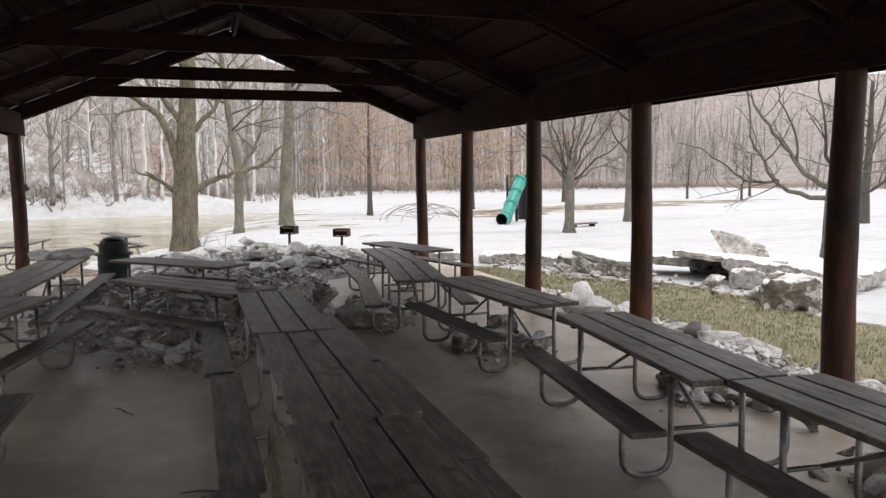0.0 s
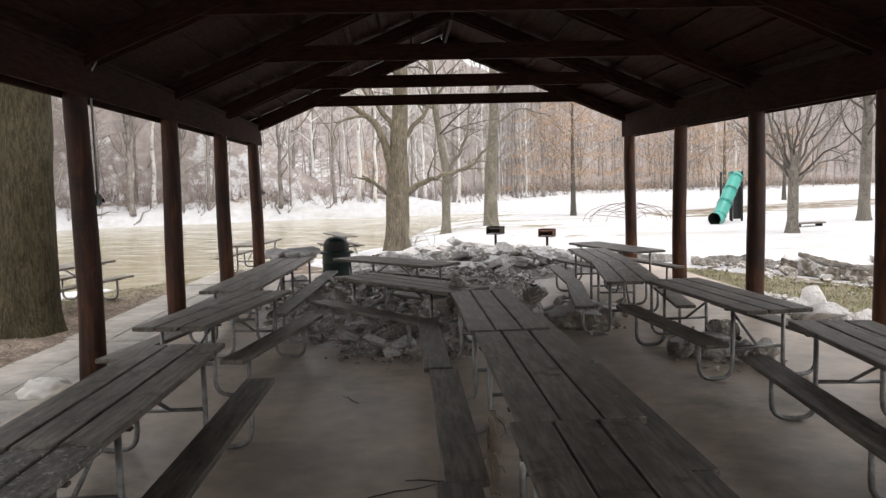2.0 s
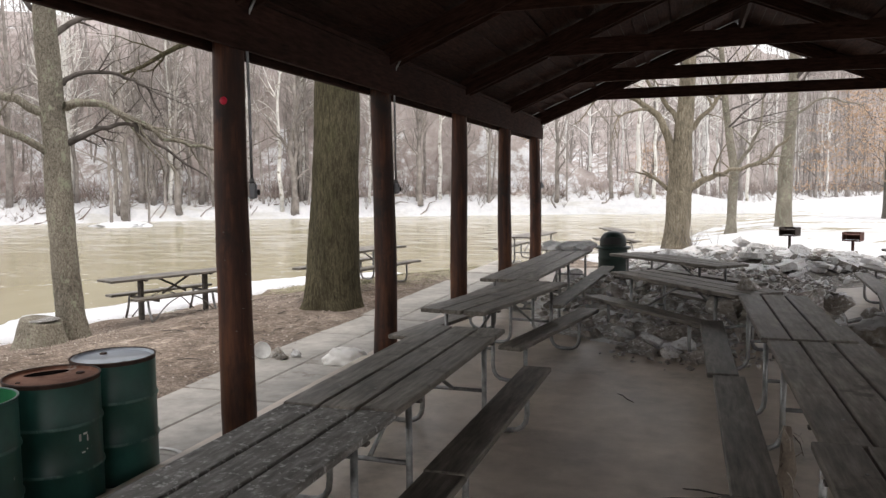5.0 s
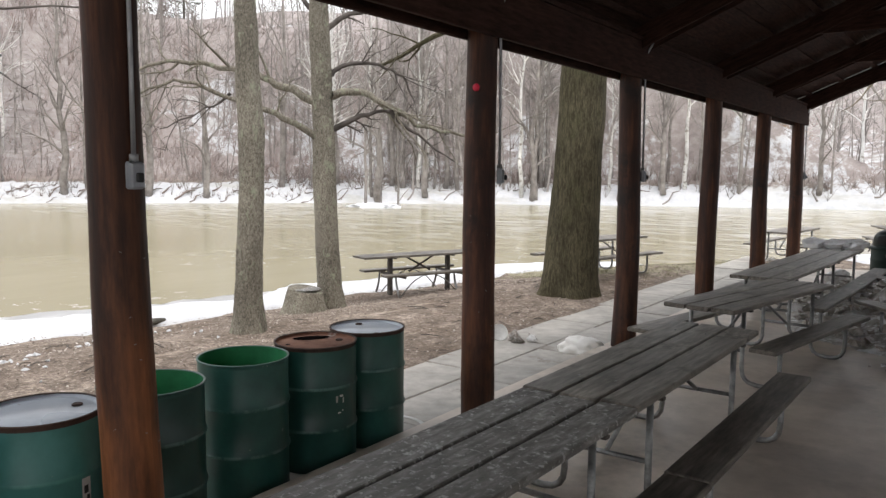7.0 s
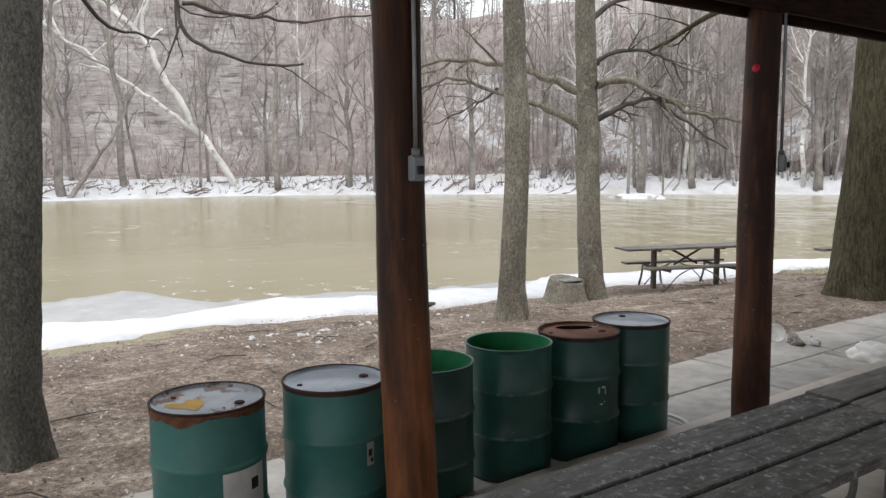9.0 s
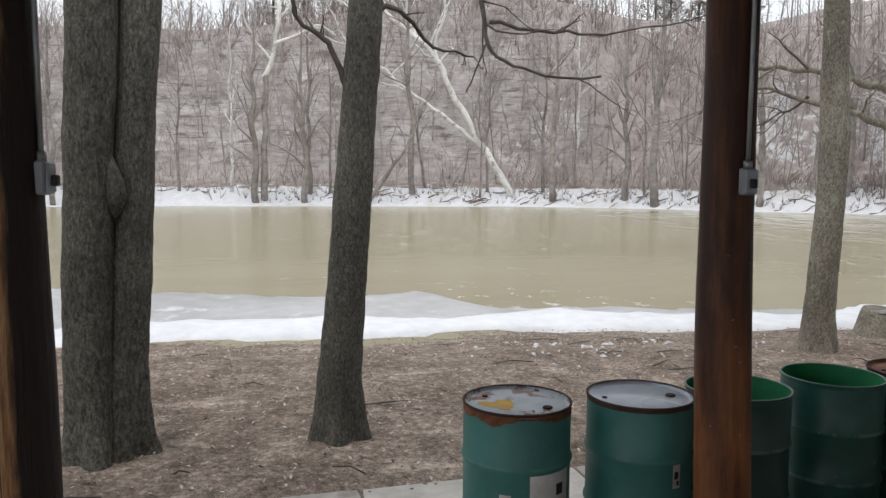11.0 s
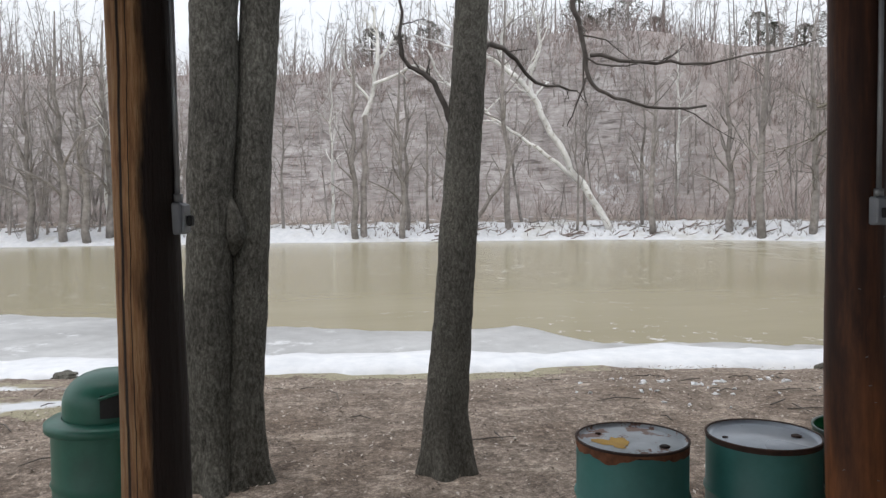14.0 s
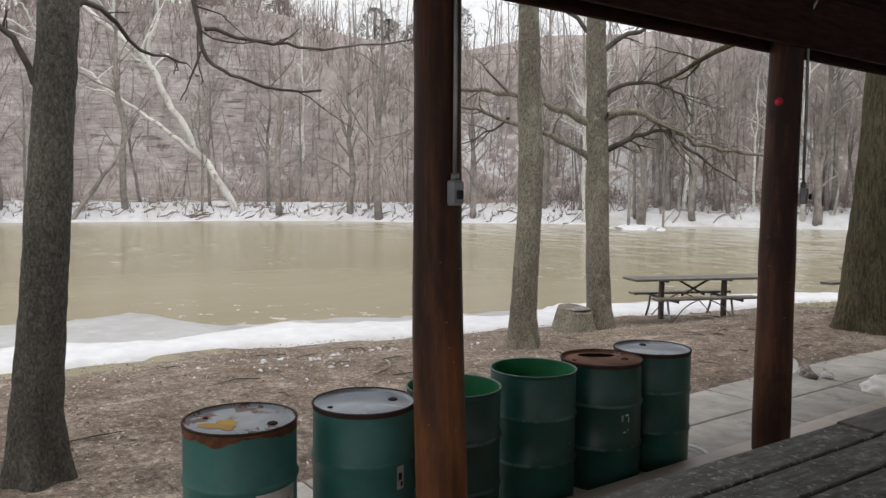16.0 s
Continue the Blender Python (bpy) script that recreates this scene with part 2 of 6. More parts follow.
M_BARKTAN = bark("tan_bark", (.115, .098, .072), (.2, .174, .13), (.33, .295, .23), 9, ((.36, .33, .24), 5, .6, .72), .2)
M_TWIG = mat("twig_bark", (.06, .052, .046), (.17, .15, .135), 5, rough=.9, bump=.2)
# Far woods: bark lightened, with the haze of distance in the colour.
M_HAZYWOODS = mat("hazy_woods_bark", (.24, .215, .2), (.52, .48, .455), 2, rough=.95, bump=.2, where="world")
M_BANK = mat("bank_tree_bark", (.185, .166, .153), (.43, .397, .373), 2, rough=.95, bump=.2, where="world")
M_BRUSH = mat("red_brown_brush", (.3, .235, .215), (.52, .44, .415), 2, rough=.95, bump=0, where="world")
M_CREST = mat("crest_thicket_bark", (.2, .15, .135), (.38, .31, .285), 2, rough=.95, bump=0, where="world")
M_SYC = mat("white_sycamore_bark", (.68, .67, .64), (.9, .89, .87), 3, (1, 1, .6), .75, bump=.2, spots=((.32, .29, .25), 2.8, .55, .63))
M_LEAF = mat("dry_orange_leaf", (.35, .235, .15), (.6, .43, .29), 3, rough=.85, bump=0, where="world")


def litter_material():
    """Dead leaves, each of its own shade."""
    m, n, l, b = nodes_of("dead_leaf")
    geo = n.new("ShaderNodeNewGeometry")
    col = ramp_of(n, l, geo.outputs["Random Per Island"], [(0, (.07, .052, .04)), (.45, (.2, .155, .12)), (.75, (.38, .325, .27)), (1, (.62, .56, .5))])
    grain = ramp_of(n, l, noise_of(n, l, coords(n, l, "world", (1, 1, 1)), 40, 4), [(.3, (.75, .75, .75)), (.7, (1.15, 1.15, 1.15))])
    l.new(mixed(n, l, 1.0, col, grain, "MULTIPLY"), b.inputs["Base Color"])
    b.inputs["Roughness"].default_value = .9
    return m


M_LITTER = litter_material()
M_SNOW = mat("snow", (.62, .64, .67), (.77, .78, .795), 3, rough=.6, bump=.35, dist=.04, where="world", patch=.08)
M_ICE = mat("dirty_ice", (.5, .46, .42), (.93, .935, .94), 5.5, rough=.38, bump=.9, dist=.05, patch=.25, mid=(.86, .855, .85), spots=((.24, .2, .16), 4.5, .61, .71), spec=.5)
M_ICEDK = mat("muddy_ice", (.14, .115, .09), (.74, .71, .67), 6, rough=.45, bump=.8, dist=.05, patch=.4, mid=(.42, .38, .335), spots=((.84, .84, .84), 5, .55, .62), spec=.5)
# Muddy and near black: shade between the lumps is put into this colour.
M_BEDSHADE = mat("shaded_dirty_ice", (.06, .05, .04), (.4, .37, .33), 7, rough=.55, bump=1.0, dist=.06, patch=.35, mid=(.16, .138, .112), spots=((.6, .59, .57), 6, .6, .68), spec=.4)
M_SLABDK = mat("muddy_ice_slab", (.11, .09, .07), (.62, .59, .55), 7, rough=.5, bump=1.0, dist=.06, patch=.35, mid=(.27, .235, .19), spots=((.82, .82, .82), 3.4, .53, .6), spec=.4)
M_SLAB = mat("ice_slab", (.22, .195, .165), (.82, .82, .82), 7, rough=.45, bump=.8, dist=.05, patch=.4, mid=(.5, .475, .44), spots=((.2, .165, .125), 5.5, .52, .66), spec=.5)


def snow_capped(m, a, z):
    """Snow lying on the faces that look up, with a ragged edge."""
    n, l = m.node_tree.nodes, m.node_tree.links
    b = n["Principled BSDF"]
    bare = b.inputs["Base Color"].links[0].from_socket
    g = n.new("ShaderNodeNewGeometry")
    up = n.new("ShaderNodeSeparateXYZ")
    l.new(g.outputs["Normal"], up.inputs[0])
    lie = n.new("ShaderNodeMath")
    lie.operation = "ADD"
    l.new(up.outputs["Z"], lie.inputs[0])
    l.new(noise_of(n, l, g.outputs["Position"], 5, 7, .75), lie.inputs[1])
    l.new(mixed(n, l, step_of(n, l, lie.outputs[0], a, z), bare, (.83, .835, .84)), b.inputs["Base Color"])


snow_capped(M_SLAB, 1.18, 1.34)
snow_capped(M_SLABDK, 1.2, 1.36)
snow_capped(M_ICEDK, 1.42, 1.56)
M_IRON = mat("black_iron", (.02, .018, .016), (.07, .05, .04), 10, rough=.7, metal=.4, bump=.2)
M_IRONRED = mat("rusty_iron", (.09, .04, .03), (.17, .075, .055), 10, rough=.8, metal=.2, bump=.2)
M_SLIDE = mat("teal_plastic", (.03, .34, .28), (.05, .43, .36), 2, rough=.35, bump=0, spec=.5, patch=.15)
M_PLASTIC = mat("grey_plastic", (.3, .32, .35), (.4, .42, .45), 5, rough=.45, bump=0)
M_PIPE = mat("grey_conduit", (.3, .31, .32), (.45, .46, .47), 8, rough=.4, metal=.5, bump=0)
M_DARK = mat("dark_rubber", (.015, .015, .016), (.035, .035, .035), 6, rough=.6, bump=0)
M_HOLE = mat("black_hole", (.004, .003, .003), (.01, .008, .007), 8, rough=1.0, bump=0, spec=0.0)
M_RED = mat("red_reflector", (.7, .01, .05), (.8, .03, .08), 6, rough=.3, bump=0)
M_BAG = mat("pale_sack", (.82, .8, .75), (.94, .93, .89), 5, rough=.65, bump=.5, dist=.03, patch=.12)


# ---- mesh helpers ----
def part(name, bm, material, parent=None, label="", smooth=False):
    """Links a bmesh, or (verts, faces), as one mesh object."""
    me = bpy.data.meshes.new(name)
    if isinstance(bm, tuple):
        me.from_pydata(bm[0], [], bm[1])
    else:
        bm.to_mesh(me)
        bm.free()
    if smooth:
        me.polygons.foreach_set("use_smooth", [True] * len(me.polygons))
    me.materials.append(material)
    ob = new(name, me)
    ob.parent = parent
    if label:
        ob["label"] = label
    return ob


def piece(name, mesh, parent, m):
    """Another object on a shared mesh."""
    ob = new(name, mesh)
    ob.parent = parent
    ob.matrix_basis = m
    return ob


def board(x0, x1, y0, y1, z0, z1, c=0.006, bm=None):
    """A box with worn edges."""
    one = bmesh.new()
    v = bmesh.ops.create_cube(one, size=1)["verts"]
    bmesh.ops.transform(one, verts=v, matrix=Matrix.Translation(((x0 + x1) / 2, (y0 + y1) / 2, (z0 + z1) / 2)) @ Matrix.Diagonal((x1 - x0, y1 - y0, z1 - z0, 1)))
    if c:
        bmesh.ops.bevel(one, geom=list(one.edges), offset=c, segments=1, affect="EDGES", profile=.5)
    if bm is None:
        return one
    me = bpy.data.meshes.new("tmp")
    one.to_mesh(me)
    one.free()
    bm.from_mesh(me)
    bpy.data.meshes.remove(me)
    return bm


def lathe(profile, n=28):
    """A turned shape from (radius, height) pairs."""
    vs, fs = [], []
    for r, z in profile:
        vs += [(r * math.cos(2 * math.pi * i / n), r * math.sin(2 * math.pi * i / n), z) for i in range(n)]
    for k in range(len(profile) - 1):
        for i in range(n):
            j = (i + 1) % n
            fs.append((k * n + i, k * n + j, k * n + n + j, k * n + n + i))
    return vs, fs


def rings(path, radii, n, vs, fs, rough=0.0, seed=0, cap=True, wobble=None):
    """Sweeps a ring of n corners along a path into vs, fs."""
    base = len(vs)
    path = [Vector(p) for p in path]
    side = None
    for k, p in enumerate(path):
        t = (path[min(k + 1, len(path) - 1)] - path[max(k - 1, 0)]).normalized()
        if side is None:
            side = t.orthogonal().normalized()
        side = (side - t * side.dot(t)).normalized()
        up = t.cross(side)
        for i in range(n):
            a = 2 * math.pi * i / n
            way = side * math.cos(a) + up * math.sin(a)
            r = radii[k]
            if rough:
                q = p + way * r
                r *= 1 + rough * noise.noise((q.x * 6 + seed, q.y * 6, q.z * 1.1)) + rough * .7 * noise.noise((q.x * 2.2, q.y * 2.2 + seed, q.z * .8))
            vs.append(tuple(p + way * r))
    for k in range(len(path) - 1):
        for i in range(n):
            j = (i + 1) % n
            fs.append((base + k * n + i, base + k * n + j, base + (k + 1) * n + j, base + (k + 1) * n + i))
    if cap:
        fs.append(tuple(base + i for i in reversed(range(n))))
        fs.append(tuple(base + (len(path) - 1) * n + i for i in range(n)))


def bent(points, radius, steps=4):
    """A polyline with its corners rounded off."""
    pts = [Vector(p) for p in points]
    out = [pts[0]]
    for a, b, c in zip(pts, pts[1:], pts[2:]):
        d0, d1 = (a - b), (c - b)
        r = min(radius, d0.length * .49, d1.length * .49)
        p, q = b + d0.normalized() * r, b + d1.normalized() * r
        for s in range(steps + 1):
            u = s / steps
            out.append(p * (1 - u) ** 2 + b * 2 * u * (1 - u) + q * u * u)
    return out + [pts[-1]]


def pipe(points, r, radius=.1, n=8):
    vs, fs = [], []
    path = bent(points, radius) if radius else [Vector(p) for p in points]
    rings(path, [r] * len(path), n, vs, fs)
    return vs, fs


def thing(name, label, category, at=(0, 0, 0), turn=0, group="", kind=""):
    e = new(name)
    e.matrix_basis = pose(*at, 0, 0, turn)
    return tagged(e, label, category, group, kind)


def lerp_table(v, table):
    for (a, p), (b, q) in zip(table, table[1:]):
        if v <= b:
            u = max(0, (v - a) / (b - a))
            return p + (q - p) * u
    return table[-1][1]


def smooth01(a, b, v):
    u = min(1, max(0, (v - a) / (b - a)))
    return u * u * (3 - 2 * u)


# ---- ground, river, hills ----
NEAR = [(-90, -16), (-30, -14), (-10, -12.3), (0, -11.4), (4, -11.05), (8, -10.3), (12, -9.75), (16, -9.15), (19.5, -6.9), (23, -5.0), (27, -2.6), (32, -.8), (45, 1.6), (60, 5), (66, 9)]
FAR = [(-90, -63), (-2, -60.5), (20, -57.5), (32, -50.5), (42, -41.5), (50, -31.5), (56, -22), (61, -11), (66, 9)]
LEVEL = -0.5


def near_shore(y):
    return lerp_table(y, NEAR) + .35 * noise.noise((y * .5, 3.1, 0)) + .12 * noise.noise((y * 2.1, 7.7, 0))


def far_shore(y):
    return lerp_table(y, FAR) + 1.2 * noise.noise((y * .16, 9.3, 0))


def north_edge(x):
    """Where the woods begin beyond the field."""
    return 74 + min(62, 2.3 * max(0, x - 2)) + .2 * max(0, -x)


def hills(x, y):
    """Height of the wooded slopes that ring the valley."""
    west = far_shore(min(y, 66)) - x if y < 66 else 0
    h = 0
    if west > 0:
        k = 1 - .3 * smooth01(25, 60, y)
        h = 1.0 * smooth01(0, 3, west) + .8 * smooth01(3, 9, west) + (15.8 + 5 * smooth01(-5, 25, y)) * smooth01(8, 30 + 14 * smooth01(20, 60, y), west) * k + 5 * smooth01(30, 90, west)
    north = y - north_edge(x)
    if north > 0:
        h = max(h, .8 * smooth01(0, 4, north) + (26 + 9 * smooth01(15, 60, x)) * smooth01(5, 66, north) + 9 * smooth01(50, 130, north))
    east = x - 105 + .1 * y
    if east > 0:
        h = max(h, 25 * smooth01(3, 75, east))
    south = -y - 75
    if south > 0:
        h = max(h, 12 * smooth01(5, 70, south))
    return h + (.5 * noise.noise((x * .07, y * .07, 1)) + 1.3 * noise.noise((x * .025, y * .025, 5))) * smooth01(.3, 6, h)


def ground_z(x, y):
    land = x - near_shore(min(y, 66)) if y < 66.3 else 30
    west = far_shore(min(y, 66)) - x if y < 66.3 else -1
    if land < 0 and west < 0:
        depth = min(-land, -west)
        return LEVEL - min(1.2, .25 * depth)
    if west >= 0 and y < 66.3:
        return LEVEL + hills(x, y)
    z = LEVEL + .07 + .33 * smooth01(0, 3.2, land)
    z += .035 * noise.noise((x * .8, y * .8, 0)) + .015 * noise.noise((x * 3, y * 3, 0))
    if -5.1 < x < 6.2 and -6 < y < 18.6:
        z = min(z, -.14)
    return z + hills(x, y)


def cover(x, y):
    """Share of snow and of grass on the ground."""
    land = x - near_shore(min(y, 66))
    n = noise.noise((x * .35, y * .35, 2)) + .5 * noise.noise((x * 1.3, y * 1.3, 4))
    snow = 0.0
    if y >= 66 or x < far_shore(min(y, 66)) + 2.5:
        h = hills(x, y)
        big = noise.noise((x * .11, y * .11, 8)) + .6 * noise.noise((x * .4, y * .4, 6))
        if x < -20 and y < 24:
            return 1.0 - .6 * smooth01(.9, 1.5, h) - .35 * smooth01(1.5, 2.6, h), 0.0
        if y >= 66:
            return 1.0 - .55 * smooth01(.05, .4, h) * smooth01(14, 26, x) - .52 * smooth01(.8, 1.5, h) - .25 * smooth01(.5, 1, h) * smooth01(-8, 12, x) - .28 * smooth01(5, 9, h) + .3 * big * smooth01(.8, 1.5, h) + .4 * smooth01(15, 24, h) * smooth01(10, 40, x), 0.0
        return 1.0 - (.42 + .16 * smooth01(42, 50, y) + .45 * smooth01(44, 38, y)) * smooth01(1.0, 1.7, h) - .22 * smooth01(5, 9, h) * smooth01(28, 42, abs(y - 4)) + .45 * big * smooth01(1.5, 2.3, h), 0.0
    if x > 14 and y > 40 and abs(y - (36 + .62 * x) - 3 * n) < 3.5 + .06 * x:
        return .42 + .25 * n, .5 + .3 * n
    if x > 60 and hills(x, y) > .8:
        return .3 + .3 * n, 0.0
    edge = lerp_table(y, [(-40, 9.5), (5, 9.6), (9, 9.2), (11, 9.3), (13, 8.7), (15, 8.0), (17, 7.2), (18.6, 5.6), (19.2, -1), (20.5, -3), (26, -2.6), (34, -1.4), (46, 1.4)])
    snow = smooth01(-.6, .6, x - edge + .5 * n)
    if y > 27 and x < 16:
        streak = noise.noise((x * .12, y * .5, 9))
        snow = min(snow, .7 + .22 * n + .4 * streak + .05 * max(0, x - 5) - .18 * smooth01(36, 44, y))
        return snow, .9
    if x > 4 and y < 18:
        return snow, (.85 + .25 * n) * (1 - snow)
    if x < -7 and -9 < y < -2.6 and 0 < land < 3.4:
        streak = noise.noise((x * 1.6, y * .5, 14)) + .6 * n
        return max(snow, .34 + .5 * streak), .5 + .4 * n
    if x < -6 and y < 6 and -.6 < land < 1.8:
        return snow, smooth01(1.5, .5, land) * smooth01(-3, -1.5, y) * smooth01(5, 3, y) * (.62 + .5 * n)
    if x < -4.9 and y > 12.5 and land > 0:
        return snow, smooth01(12, 16, y) * (.55 + .4 * n) * (1 - snow)
    return snow, 0.0


def ground_sheet():
    def axis(parts_):
        out = []
        for a, b, s in parts_:
            k = max(1, round((b - a) / s))
            out += [a + (b - a) * i / k for i in range(k)]
        return out + [parts_[-1][1]]
    xs = axis([(-420, -160, 26), (-160, -96, 5), (-96, -56, 1.3), (-56, -40, 1.6), (-40, -16, 1.0), (-16, 10, .25), (10, 26, .8), (26, 110, 3), (110, 420, 16)])
    ys = axis([(-420, -120, 30), (-120, -30, 5), (-30, -8, 1), (-8, 32, .25), (32, 70, .65), (70, 140, 2.5), (140, 420, 16)])
    vs = [(x, y, ground_z(x, y)) for y in ys for x in xs]
    w = len(xs)
    fs = [(j * w + i, j * w + i + 1, j * w + w + i + 1, j * w + w + i) for j in range(len(ys) - 1) for i in range(w - 1)]
    me = bpy.data.meshes.new("ground")
    me.from_pydata(vs, [], fs)
    me.polygons.foreach_set("use_smooth", [True] * len(me.polygons))
    both = [cover(v[0], v[1]) for v in vs]
    for i, key in enumerate(("snow_share", "grass_share")):
        me.attributes.new(key, "FLOAT", "POINT").data.foreach_set("value", [float(b[i]) for b in both])
    return me


def ground_material():
    m, n, l, b = nodes_of("ground_cover")
    v = coords(n, l, "world", (1, 1, 1))
    fine, litter, big = noise_of(n, l, v, 55, 6, .72), noise_of(n, l, v, 17, 7, .78), noise_of(n, l, v, .8, 5)
    dirt = ramp_of(n, l, litter, [(.28, (.085, .073, .064)), (.48, (.18, .158, .141)), (.6, (.29, .26, .236)), (.7, (.47, .435, .4))])
    pale = step_of(n, l, noise_of(n, l, coords(n, l, "world", (1.6, .6, 1)), 1.5, 7, .72), .55, .66)
    dirt = mixed(n, l, pale, dirt, mixed(n, l, .5, dirt, (.5, .465, .425)))
    dirt = mixed(n, l, .75, dirt, ramp_of(n, l, fine, [(.32, (.3, .28, .26)), (.5, (.95, .93, .9)), (.68, (1.6, 1.55, 1.5))]), "MULTIPLY")
    dirt = mixed(n, l, 1.0, dirt, ramp_of(n, l, noise_of(n, l, v, 5, 6, .72), [(.34, (.68, .65, .62)), (.5, (1.08, 1.06, 1.04)), (.66, (1.5, 1.48, 1.45))]), "MULTIPLY")
    dirt = mixed(n, l, 1.0, dirt, ramp_of(n, l, big, [(.3, (.66, .58, .51)), (.52, (1, .95, .9)), (.7, (1.3, 1.25, 1.19))]), "MULTIPLY")
    grass = ramp_of(n, l, fine, [(.25, (.18, .165, .11)), (.5, (.3, .275, .19)), (.75, (.48, .44, .33))])
    snow = ramp_of(n, l, noise_of(n, l, v, 2.2, 6, .65), [(.3, (.54, .56, .59)), (.65, (.675, .685, .7))])
    slush = step_of(n, l, noise_of(n, l, coords(n, l, "world", (.12, .5, 1)), .8, 6, .65), .5, .68)
    snow = mixed(n, l, slush, snow, mixed(n, l, .55, snow, (.42, .41, .36)))
    # layered shale, broken and mottled, where the slope is steep
    lay = noise_of(n, l, coords(n, l, "world", (.5, .5, 3.4)), 1.1, 9, .74)
    shale = ramp_of(n, l, lay, [(.28, (.25, .234, .229)), (.45, (.385, .367, .36)), (.58, (.485, .47, .464)), (.7, (.61, .602, .6)), (.8, (.75, .75, .75))])
    seam = step_of(n, l, noise_of(n, l, coords(n, l, "world", (.3, .3, 2.2)), 1.25, 6, .62), .54, .62)
    some = step_of(n, l, noise_of(n, l, v, .2, 5, .65), .42, .56)
    seams = n.new("ShaderNodeMath")
    seams.operation = "MULTIPLY"
    l.new(seam, seams.inputs[0])
    l.new(some, seams.inputs[1])
    shale = mixed(n, l, seams.outputs[0], shale, (.195, .181, .175))
    mottle = noise_of(n, l, v, .35, 6, .7)
    shale = mixed(n, l, 1.0, shale, ramp_of(n, l, mottle, [(.3, (.5, .47, .46)), (.5, (.85, .82, .81)), (.72, (1.2, 1.19, 1.2))]), "MULTIPLY")
    # brush and dead leaves under the far woods
    floor_of_woods = ramp_of(n, l, noise_of(n, l, v, .9, 8, .75), [(.3, (.25, .218, .207)), (.5, (.37, .33, .315)), (.68, (.48, .44, .425)), (.8, (.66, .65, .65))])
    pos, high = n.new("ShaderNodeNewGeometry"), n.new("ShaderNodeSeparateXYZ")
    l.new(pos.outputs["Position"], high.inputs[0])
    woods = step_of(n, l, high.outputs["Z"], .6, 1.8)
    geo, sep = n.new("ShaderNodeNewGeometry"), n.new("ShaderNodeSeparateXYZ")
    l.new(geo.outputs["Normal"], sep.inputs[0])
    cliff = n.new("ShaderNodeMath")  # the bare shale ends upstream of the bend
    cliff.operation = "MULTIPLY"
    l.new(step_of(n, l, sep.outputs["Z"], .93, .78), cliff.inputs[0])
    l.new(step_of(n, l, high.outputs["Y"], 40, 27), cliff.inputs[1])
    steep = cliff.outputs[0]
    a1, a2 = n.new("ShaderNodeAttribute"), n.new("ShaderNodeAttribute")
    a1.attribute_name, a2.attribute_name = "snow_share", "grass_share"

    def share(attr, s, k):
        add = n.new("ShaderNodeMath")
        add.operation = "MULTIPLY_ADD"
        add.inputs[1].default_value = k
        l.new(noise_of(n, l, v, s, 6, .7), add.inputs[0])
        l.new(attr.outputs["Fac"], add.inputs[2])
        return step_of(n, l, add.outputs[0], .5 + k * .5 - .08, .5 + k * .5 + .08)
    col = mixed(n, l, share(a2, 5, .8), dirt, grass)
    col = mixed(n, l, woods, col, floor_of_woods)
    col = mixed(n, l, steep, col, shale)
    white = share(a1, .9, 1.2)
    col = mixed(n, l, white, col, snow)
    l.new(col, b.inputs["Base Color"])
    b.inputs["Roughness"].default_value = .9
    b.inputs["Specular IOR Level"].default_value = .25
    bumped(n, l, b, fine, .6, .02)
    return m


me = ground_sheet()
me.materials.append(ground_material())
tagged(new("ground", me), "bare dirt, grass and snow running down to a flooded river", "ground", kind="structure")


def water_material():
    m, n, l, b = nodes_of("muddy_water")
    v = coords(n, l, "world", (1, .35, 1))
    big = noise_of(n, l, v, .12, 4)
    col = ramp_of(n, l, big, [(.3, (.28, .25, .15)), (.7, (.36, .33, .215))])
    foam_v = coords(n, l, "world", (.9, .9, 1))
    speck = noise_of(n, l, foam_v, 2.6, 5, .75)
    bits = step_of(n, l, speck, .6, .64)
    drift_v = coords(n, l, "world", (.5, 1.5, 1))
    many = step_of(n, l, noise_of(n, l, drift_v, 1.1, 6, .72), .49, .6)
    lane = step_of(n, l, noise_of(n, l, coords(n, l, "world", (.05, .05, 1)), 1.6, 3), .45, .58)
    pos, sep = n.new("ShaderNodeNewGeometry"), n.new("ShaderNodeSeparateXYZ")
    l.new(pos.outputs["Position"], sep.inputs[0])
    both = n.new("ShaderNodeMath")
    both.operation = "MULTIPLY"
    l.new(bits, both.inputs[0])
    l.new(lane, both.inputs[1])
    col = mixed(n, l, both.outputs[0], col, (.75, .75, .72))
    slack = n.new("ShaderNodeMath")  # ice flecks gather in the slack water over the flooded field
    slack.operation = "MULTIPLY"
    l.new(many, slack.inputs[0])
    l.new(step_of(n, l, sep.outputs["Y"], 14, 34), slack.inputs[1])
    col = mixed(n, l, slack.outputs[0], col, (.62, .61, .56))
    l.new(col, b.inputs["Base Color"])
    b.inputs["Roughness"].default_value = .2
    b.inputs["Specular IOR Level"].default_value = .5
    bumped(n, l, b, noise_of(n, l, v, 1.4, 4, .55), .18, .05)
    return m


def sheet(x0, x1, y0, y1, z, nx, ny):
    vs = [(x0 + (x1 - x0) * i / nx, y0 + (y1 - y0) * j / ny, z) for j in range(ny + 1) for i in range(nx + 1)]
    return vs, [(j * (nx + 1) + i, j * (nx + 1) + i + 1, (j + 1) * (nx + 1) + i + 1, (j + 1) * (nx + 1) + i) for j in range(ny) for i in range(nx)]


